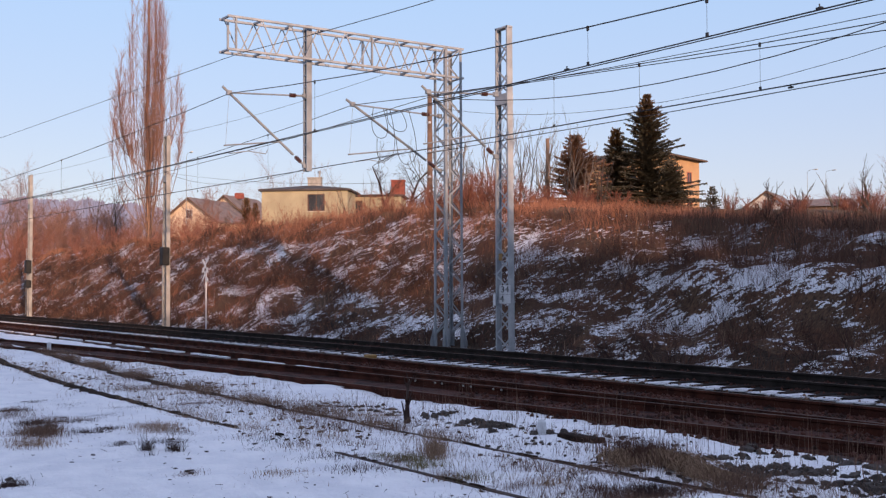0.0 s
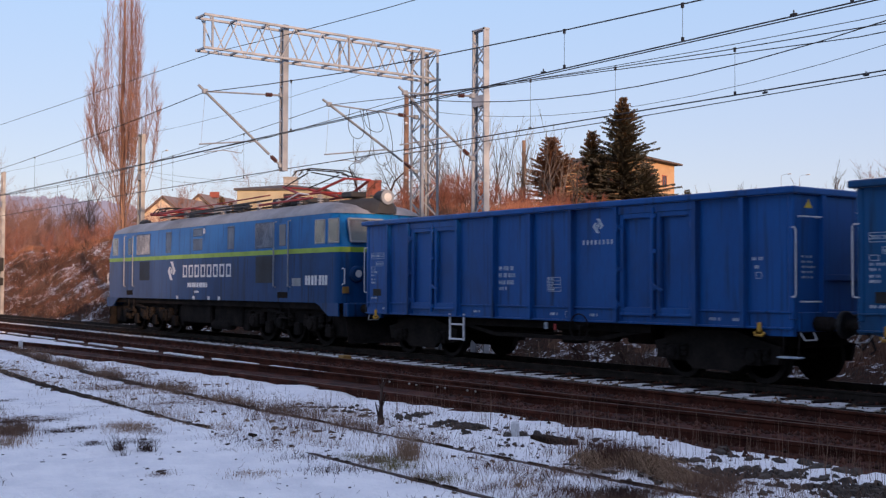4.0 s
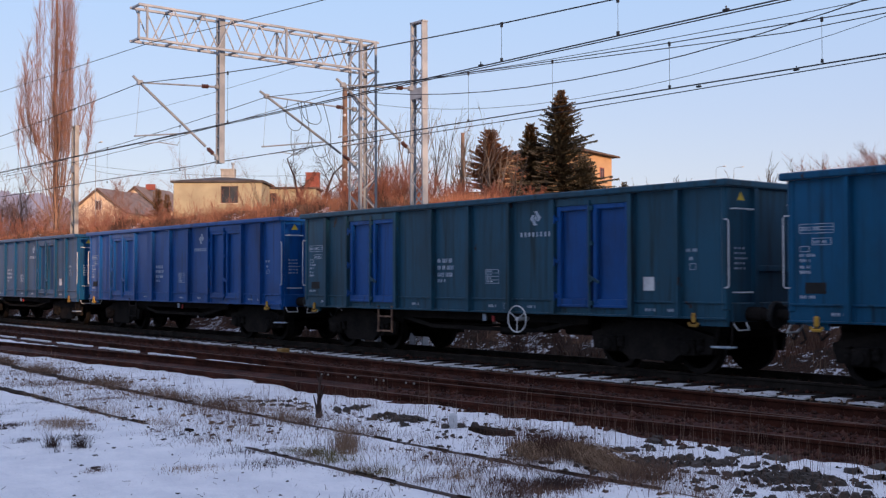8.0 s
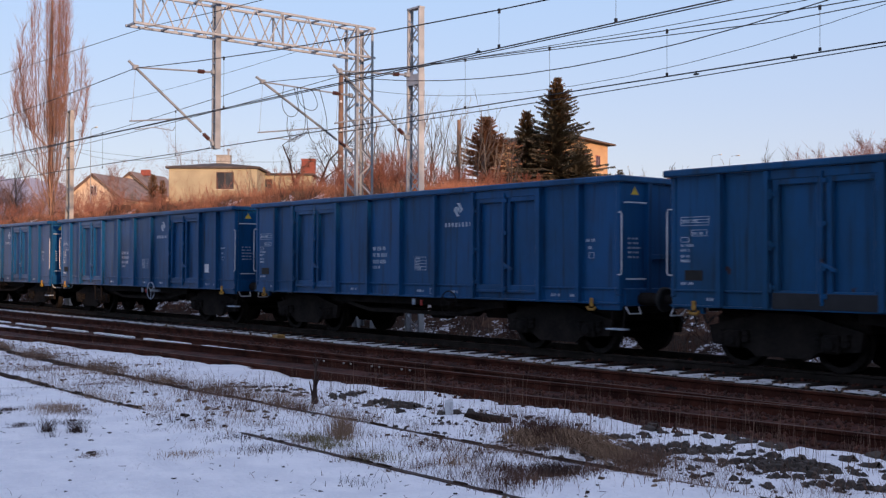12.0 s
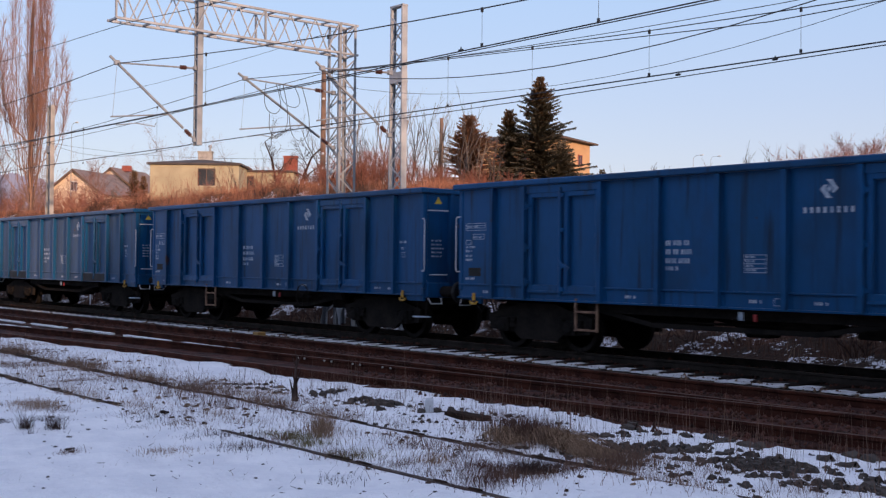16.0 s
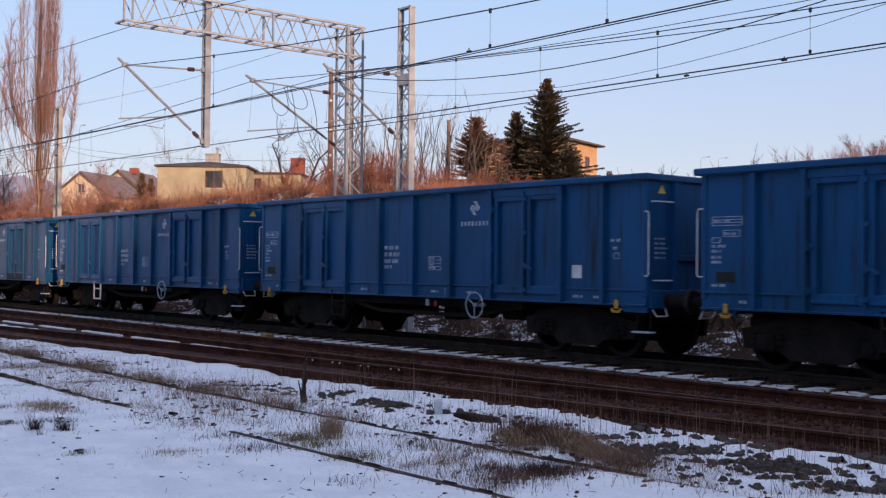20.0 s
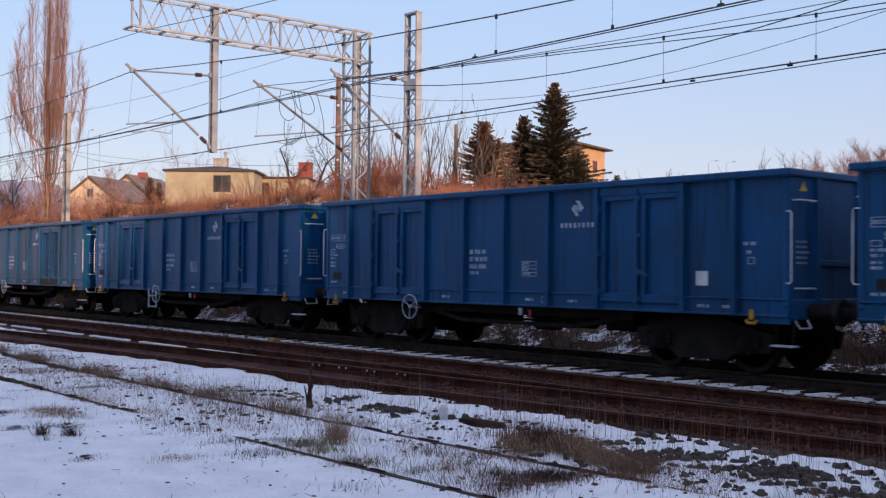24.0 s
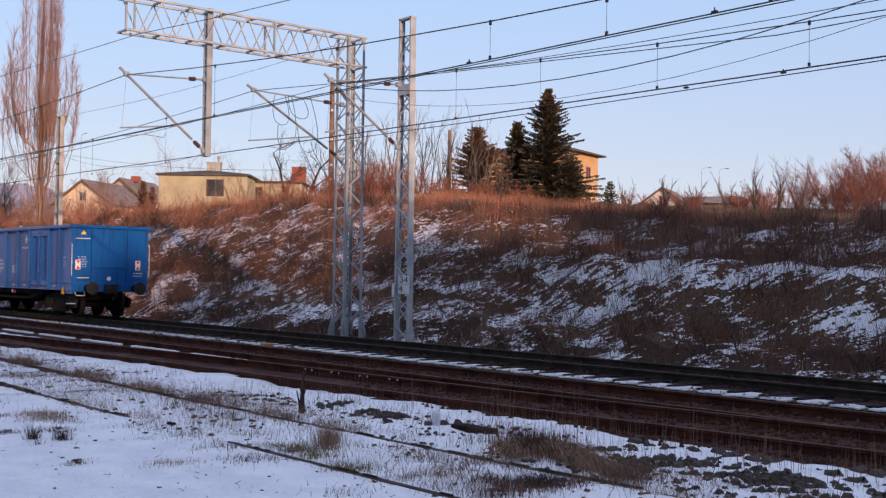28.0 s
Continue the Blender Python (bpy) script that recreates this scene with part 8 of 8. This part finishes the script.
def straw_heap(x0, y0, x1, y1, n, wide, length, seed):
    """Long straw combed over from a standing clump, bent down to the snow."""
    rs = np.random.RandomState(seed)
    run = np.array([x1 - x0, y1 - y0])
    way = run / np.linalg.norm(run)
    segs = []
    for _ in range(n):
        k = rs.rand() ** 1.2 * 0.75
        p = np.array([x0, y0]) + run * k + np.array([-way[1], way[0]]) * rs.normal(0, wide * (1 - 0.4 * k))
        d = way + rs.normal(0, 0.22, 2)
        ln, up = length * rs.uniform(0.5, 1.1), rs.uniform(0.02, 0.16) * (1 - 0.6 * k)
        z = float(ground_z(*p))
        a = np.array([p[0], p[1], z + 0.02])
        b_ = np.array([*(p + d * ln * 0.45), z + up])
        c = np.array([*(p + d * ln), z + 0.01 + 0.05 * rs.rand()])
        segs += [(*a, *b_, 0.0035, 0.003), (*b_, *c, 0.003, 0.0012)]
    return tagged(new("straw_heap", soup("straw_heap", *sticks(segs), GRASS_STRAW)), "heap of combed-over yellow-brown straw on the snow", "grass", kind="stuff")


straw_heap(-7.95, 7.95, -6.55, 7.45, 1100, 0.09, 0.55, 371)
straw_heap(-8.3, 7.75, -7.6, 7.35, 260, 0.10, 0.40, 372)
field("weed_stalks", 2600, (-15, -4.5, 8.3, 9.9), lambda x, y: np.clip(0.35 + 0.6 * wave_noise(x, y, 47, 1.2, 2), 0.05, 1) * np.interp(x, [-15, -10, -7], [0.35, 0.7, 1]), (0.15, 0.75), 0.0035, 0.25, GRASS_WEED, "thin dead stalks standing before the ballast", 12)
def rail_band(side, lo, hi):
    """Grass keeps close to one of the sunken siding rails."""
    def mask(x, y):
        mid = np.interp(x, [-34, -30, -26, -22, -18, -14, -8], [8.10, 7.55, 7.10, 6.76, 6.56, 6.51, 6.48])
        near = np.exp(-((y - mid - side * 0.72 - 0.06) / 0.17) ** 2)
        return near * np.clip(0.45 + 1.1 * wave_noise(x, y * 0, 83 + side, 1.6, 2), 0, 1) * smooth((x - lo) / 2) * smooth((hi - x) / 2)
    return mask


for n, mat, h, seed in ((120000, GRASS_WEED, (0.06, 0.22), 61), (60000, GRASS_TAN, (0.06, 0.26), 62)):
    field("rail_grass", n, (-32, -9, 6.9, 9.0), rail_band(1, -32, -9.5), h, 0.0045, 1.1, mat, "matted brown grass along the sunken siding rail", seed)
field("rail_grass", 44000, (-32, -9, 5.3, 7.6), rail_band(-1, -32, -10), (0.05, 0.18), 0.0045, 1.1, GRASS_TAN, "dry grass in clumps along the sunken siding rail", 63)
field("verge_grass", 9000, (-8.3, -3.8, 6.9, 8.2), lambda x, y: np.clip(0.35 + 0.7 * wave_noise(x, y, 59, 0.8, 3), 0, 1), (0.04, 0.2), 0.0035, 1.2, GRASS_WEED, "matted brown weeds in the snow", 15)
field("verge_grass", 16000, (-12.5, -7.0, 5.7, 8.9), lambda x, y: np.clip(0.05 + 0.9 * wave_noise(x, y, 69, 0.9, 3), 0, 1), (0.03, 0.18), 0.0035, 1.1, GRASS_WEED, "matted brown weeds between the siding and the ballast", 16)
field("weed_stalks", 5200, (-25, -5.5, 5.75, 8.7), lambda x, y: np.clip(0.15 + 0.9 * wave_noise(x, y, 49, 1.0, 3), 0, 1), (0.06, 0.24), 0.0042, 0.7, TWIG_BROWN, "thin brown stalks between the siding and the ballast", 13)
segs = []
for dx, tilt in ((0, 0.10), (0.07, -0.06)):
    grow(np.random.RandomState(8 + int(dx * 100)), (-12.05 + dx, 7.75, -0.14), (tilt, 0.02, 1), 0.62 - dx, 0.032, 1, (5, 1, 0.45, 0.4, 0.05, 0.05), segs)
tagged(new("sapling_stump", soup("sapling_stump", *sticks(segs), TWIG_DARK)), "short dark forked sapling stem in the snow", "sapling")
rs2 = np.random.RandomState(17)
clods = Build()


def near_z(x, y):
    """Height of the ground sheet itself, between its grid points."""
    i, j = int(np.searchsorted(gx, x)) - 1, int(np.searchsorted(gy, y)) - 1
    u, w = (x - gx[i]) / (gx[i + 1] - gx[i]), (y - gy[j]) / (gy[j + 1] - gy[j])
    return float((GZ[i, j] * (1 - u) + GZ[i + 1, j] * u) * (1 - w) + (GZ[i, j + 1] * (1 - u) + GZ[i + 1, j + 1] * u) * w)


def clod(b, x, y, r, rough=0.42):
    z = near_z(x, y)
    vs = []
    for k in range(7):
        a = k * math.tau / 7
        rr = r * rs2.uniform(0.6, 1.2)
        vs.append((x + math.cos(a) * rr * 1.5, y + math.sin(a) * rr, z - 0.02))
    for k in range(5):
        a = k * math.tau / 5 + 0.3
        rr = r * rs2.uniform(0.5, 0.9)
        vs.append((x + math.cos(a) * rr, y + math.sin(a) * rr, z + min(r, 0.06) * rs2.uniform(0.05, rough)))
    n = len(b.v)
    b.v += vs
    b.f += [(n + 7 + k, n + 7 + (k + 1) % 5, n + (k * 7 // 5 + 1) % 7, n + k * 7 // 5) for k in range(5)] + [tuple(n + 7 + k for k in range(5))]


def rubble(n, x0, x1, y0, spread, low, high, seed):
    """Stones in heaps along a line, with snow between the heaps."""
    left = n
    while left:
        x, y = rs2.uniform(x0, x1), y0 + rs2.normal(0, spread)
        if float(wave_noise(np.array([x]), np.array([y * 1.6]), seed, 0.9, 2)[0]) < rs2.uniform(-0.2, 0.35):
            continue
        clod(clods, x, y, low + (high - low) * rs2.rand() ** 2, 0.95)
        left -= 1


rubble(600, -7.8, -4.0, 8.35, 0.24, 0.018, 0.070, 61)
rubble(170, -7.8, -4.6, 7.75, 0.30, 0.014, 0.055, 66)
rubble(120, -12.4, -10.9, 8.35, 0.14, 0.02, 0.075, 62)
rubble(120, -11.0, -9.9, 8.30, 0.12, 0.02, 0.07, 63)
rubble(90, -14.6, -12.6, 8.2, 0.22, 0.015, 0.05, 64)
rubble(60, -11.2, -7.6, 8.75, 0.22, 0.012, 0.05, 67)
rubble(120, -10.5, -7.4, 7.6, 0.35, 0.010, 0.035, 68)
rubble(36, -8.2, -4.2, 9.45, 0.14, 0.03, 0.11, 65)
for _ in range(200):
    clod(clods, rs2.uniform(-16, -6), rs2.uniform(3.0, 6.2), 0.005 + 0.024 * rs2.rand() ** 3)
for x, y, r in ((-13.75, 3.75, 0.11), (-14.0, 3.9, 0.09), (-14.46, 3.85, 0.07), (-17.5, 4.46, 0.12), (-15.1, 4.38, 0.05), (-13.55, 4.44, 0.05), (-13.21, 4.08, 0.045), (-13.1, 4.23, 0.04), (-12.19, 4.18, 0.045), (-11.43, 3.61, 0.03), (-11.04, 3.28, 0.03), (-12.0, 4.65, 0.06), (-10.55, 4.26, 0.04), (-10.17, 3.98, 0.03), (-9.91, 4.01, 0.06), (-9.8, 3.99, 0.04), (-11.18, 5.27, 0.04), (-10.07, 2.44, 0.06), (-10.2, 2.5, 0.05), (-16.1, 3.95, 0.10)):
    clod(clods, x, y, r)
solid("earth_clods", clods, CLOD, "dark clods and stones showing through the snow", "clods", kind="stuff")

# bare earth showing along the sunken rails, ragged and broken
def earth_strip(pts, half, seed, buried=None):
    rs = np.random.RandomState(seed)
    v, f = [], []
    for (x0, y0), (x1, y1) in zip(pts, pts[1:]):
        m = max(2, int(abs(x1 - x0) / 0.07))
        k = np.arange(m + 1) / m
        x, y = x0 + (x1 - x0) * k, y0 + (y1 - y0) * k
        gap = wave_noise(x, y, seed, 1.1, 3)
        w = [half(q) for q in x] * (0.65 + 0.35 * wave_noise(x, y, seed + 1, 0.8, 2) + rs.uniform(-0.08, 0.3, m + 1))
        w2 = [half(q) for q in x] * (0.55 + 0.35 * wave_noise(x, y, seed + 2, 0.8, 2) + rs.uniform(-0.08, 0.3, m + 1))
        w, w2 = np.maximum(w, 0.004), np.maximum(w2, 0.004)
        base = len(v)
        for i in range(m + 1):
            for yy, lift in ((y[i] - w[i], -0.01), (y[i] - w[i] * 0.55, 0.024), (y[i] + w2[i] * 0.55, 0.024), (y[i] + w2[i], -0.01)):
                v.append((x[i], yy, near_z(x[i], yy) + lift))
            if i and not (x[i] > -16 and gap[i] < 0.05) and not (buried and buried[0] < x[i] < buried[1]):
                b0 = base + (i - 1) * 4
                f += [(b0 + j, b0 + j + 1, b0 + j + 5, b0 + j + 4) for j in range(3)]
    return v, f


for s, seed in ((-1, 71), (1, 73)):
    v, f = earth_strip(sideways(SIDE[:-1], s * 0.72), lambda x: float(np.interp(x, [-30, -22, -17, -14, -9, -4], [0.17, 0.17, 0.13, 0.05, 0.03, 0.03])), seed, (-12.4, -10.5) if s < 0 else None)
    tagged(new("earth_strip", soup("earth_strip", v, f, EARTH)), "strip of bare dark earth along a sunken rail", "earth", kind="stuff")
# low mats of withered grass along the siding
px_, py_ = np.meshgrid(np.arange(-12.5, -4.8, 1 / 12), np.arange(5.5, 9.1, 1 / 12), indexing="ij")
patchy = wave_noise(px_, py_, 87, 0.8, 3)
for mat, n_mat, seed in ((MAT_TAN, 380, 81), (MAT_BROWN, 260, 82)):
    b = Build()
    left = n_mat
    while left:
        x = rs2.uniform(-27, -5.5)
        mid_y = float(np.interp(x, [-30, -26, -22, -18, -14, -8], [7.55, 7.10, 6.76, 6.56, 6.51, 6.48]))
        y = mid_y + (rs2.choice([-G, G]) + rs2.normal(0, 0.10) if rs2.rand() < 0.35 else rs2.uniform(-0.6, 2.0))
        if y > 9.2 or float(wave_noise(np.array([x * 0.6]), np.array([y]), seed, 1.3, 3)[0]) < rs2.uniform(0.2, 0.7):
            continue
        clod(b, x, y, (0.012 + 0.04 * rs2.rand() ** 2) * (1.0 if x < -11 else 0.65), 0.7)
        left -= 1
    solid("grass_mat", b, mat, "low mats of withered grass in the snow along the siding", "grass", kind="stuff")
b = Build()
for _ in range(800):
    x, y = rs2.uniform(-12.5, -5.0), rs2.uniform(5.5, 8.9)
    if patchy[int((x + 12.5) * 12), int((y - 5.5) * 12)] > rs2.uniform(0.1, 0.7):
        clod(b, x, y, 0.008 + 0.024 * rs2.rand() ** 2, 0.9)
solid("grass_mat", b, MAT_BROWN, "brown withered weeds and crumbs of earth in the snow", "grass", kind="stuff")
# twigs and straw lying on the snow
segs = []
for _ in range(420):
    x, y = rs2.uniform(-15.5, -5), rs2.uniform(2.6, 6.4)
    if rs2.rand() > 0.35 + 0.6 * float(wave_noise(np.array([x]), np.array([y]), 83, 2.2, 2)[0]):
        continue
    a, ln = rs2.uniform(0, math.tau), rs2.uniform(0.02, 0.07)
    z = near_z(x, y)
    segs.append((x, y, z + 0.004, x + math.cos(a) * ln, y + math.sin(a) * ln, z + rs2.uniform(0.005, 0.04), 0.0025, 0.0015))
tagged(new("fallen_twigs", soup("fallen_twigs", *sticks(segs), TWIG_DARK)), "short dark twigs lying on the snow", "twigs", kind="stuff")

# ballast stones
rs3 = np.random.RandomState(23)
n = 26000
sx = rs3.uniform(-70, -3, n)
sx = np.where(rs3.rand(n) < 0.6, rs3.uniform(-32, -3, n), sx)
sy = rs3.uniform(9.6, 18.6, n)
sy = np.where((sy > 14.95) & (sy < 15.5), rs3.uniform(13.9, 15.0, n), sy)
keep = ~((sx < -15) & (sy < 11.9))
sx, sy = sx[keep], sy[keep]
n = len(sx)
sz = ground_z(sx, sy) + 0.005
sr = rs3.uniform(0.018, 0.045, n)
octa = np.array([(1, 0, 0), (-1, 0, 0), (0, 1, 0), (0, -1, 0), (0, 0, 1), (0, 0, -1)], float)
jit = 1 + rs3.uniform(-0.35, 0.35, (n, 6, 1))
ang = rs3.uniform(0, math.tau, n)
ca, sa = np.cos(ang)[:, None], np.sin(ang)[:, None]
ov = octa[None] * jit * sr[:, None, None]
ov = np.stack([ov[..., 0] * ca - ov[..., 1] * sa, ov[..., 0] * sa + ov[..., 1] * ca, ov[..., 2]], -1) + np.stack([sx, sy, sz], -1)[:, None]
tri = np.array([(0, 2, 4), (2, 1, 4), (1, 3, 4), (3, 0, 4), (2, 0, 5), (1, 2, 5), (3, 1, 5), (0, 3, 5)])
tf = (np.arange(n)[:, None, None] * 6 + tri[None]).reshape(-1, 3)
strip = (sy > 13.9) & (sy < 15.1)
for pick, mat, label in ((~strip, STONE, "loose red-brown ballast stones between the rails"), (strip, STONE_TAN, "loose tan ballast stones in the strip between the tracks")):
    nv = int(pick.sum())
    tagged(new("ballast_stones", soup("ballast_stones", ov[pick].reshape(-1, 3), tf[:nv * 8], mat)), label, "stones", kind="stuff")

# unseen spruces added behind the camera, in two rows, to hold back sky light
rs4 = np.random.RandomState(5)
for i in range(42):
    x = -26 + i * 4.4
    y = -27 + rs4.uniform(-2.5, 2.5)
    h = float(np.interp(x, [-26, -18, -10, 0, 5, 9, 30, 36, 60, 150], [6.0, 8.0, 9.6, 10.4, 12.5, 14.8, 15.3, 17.4, 18.6, 19.0])) * rs4.uniform(0.97, 1.08)
    spruce("spruce_tree", x, y, h, 4.4, 500 + i, "unseen spruce added behind the verge to hold back sky light", dense=0.35, gap=0.8, core=0.85)

for i in range(40):
    x = -20 + i * 4.6
    h = float(np.interp(x, [-26, -18, -10, 0, 5, 9, 30, 36, 60, 150], [6.0, 8.0, 9.6, 10.4, 12.5, 14.8, 15.3, 17.4, 18.6, 19.0])) * rs4.uniform(0.94, 1.03)
    spruce("spruce_tree", x, -31.5 + rs4.uniform(-1.5, 1.5), h, 4.4, 600 + i, "unseen spruce added behind the verge to hold back sky light", dense=0.3, gap=0.9, core=0.85)

# unseen wood added far behind beside the line; keeps low sun off the tracks
for i in range(26):
    x = 102 + (i % 2) * 9 + rs4.uniform(-2, 2)
    y = 3.5 - (i // 2) * 4.6 + (i % 2) * 2.0
    h = 2.4 + 0.163 * (x + 25) + 0.6 + rs4.uniform(-0.5, 0.9) - float(ground_z(x, y))
    spruce("spruce_tree", x, y, h * 1.10, 6.0, 700 + i, "tall unseen spruce added to keep low sun off the tracks", dense=0.25, gap=1.2, core=0.85)

# pale bolt heads in pairs on the turnout's rail
for i in range(4):
    for o in (0, 0.2):
        x = -17.05 + i * 0.78 + o
        yy = float(np.interp(x, [-21.5, -12], [10.12, 10.62])) + G - 0.05
        q = part("bolt", Build().box(x, yy, -0.055, 0.036, 0.03, 0.034, 0.008), CONCRETE, track_turnout, "pale bolt head")

snow_dash = []
for i in range(3):
    rs = random.Random(40 + i)
    e = [rs.uniform(-0.02, 0.02) for _ in range(6)]
    snow_dash.append(Build().slab([(-0.28, -0.05 + e[0], 0), (0, -0.06 + e[1], 0), (0.26, -0.04 + e[2], 0), (0.28, 0.05 + e[3], 0), (0, 0.06 + e[4], 0), (-0.26, 0.05 + e[5], 0)], (0, 0, 0.04)).data("snow_slab", SNOW))

# sleepers and the snow that lies between their ends
for i in range(150):
    x = -84 + i * 0.6
    for y, tr, zz in ((TRACK_Y, track_main, -0.192), (12.60, track_near, -0.225)):
        o = new("sleeper", sleeper_me)
        o.parent = tr
        o.matrix_basis = pose(x, y, zz) @ Matrix.Diagonal((0.8 if tr is track_main else 1, 1.25 if tr is track_main else 1, 1, 1))
    if i % 5 != 2 and x < -14:
        o = new("snow_slab", snow_dash[i % 3])
        o.parent = track_near
        o.matrix_basis = pose(x, 12.60 - 0.98, -0.15, 0, 0, 0)
    o = new("snow_slab", snow_me[i % 6])
    o.parent = track_main
    o.matrix_basis = pose(x + 0.3, TRACK_Y - 1.52 + 0.03 * math.sin(i * 2.3), -0.163)


# ---- movement ----
def motions():
    times = [i * 0.5 for i in range(57)]
    stock = [(w, -PITCH * k, [(a, a.matrix_basis.translation.copy(), 0.46) for a in axles]) for w, k, axles in moving]
    stock.append((loco, -6.555 - 360.9, [(a, a.matrix_basis.translation.copy(), 0.625) for a in loco_axles]))
    for w, off, axles in stock:
        walk(w, [(t, pose(train_x(t) + off, TRACK_Y, 0)) for t in times])
        near = [f / FPS for f in range(28 * FPS + 1) if -82 < train_x(f / FPS) + off < 2]
        if near:
            near = ([0.0] if near[0] > 0.01 else []) + near + ([28.0] if near[-1] < 27.99 else [])
        for a, at, r in axles:
            rows = []
            for t in near:
                u = min(max(t, near[1]), near[-2]) if len(near) > 2 else t
                rows.append((t, pose(at.x, at.y, at.z, 0, math.degrees((train_x(u) + off) / r) % 360, 0)))
            if rows:
                walk(a, rows)


motions()
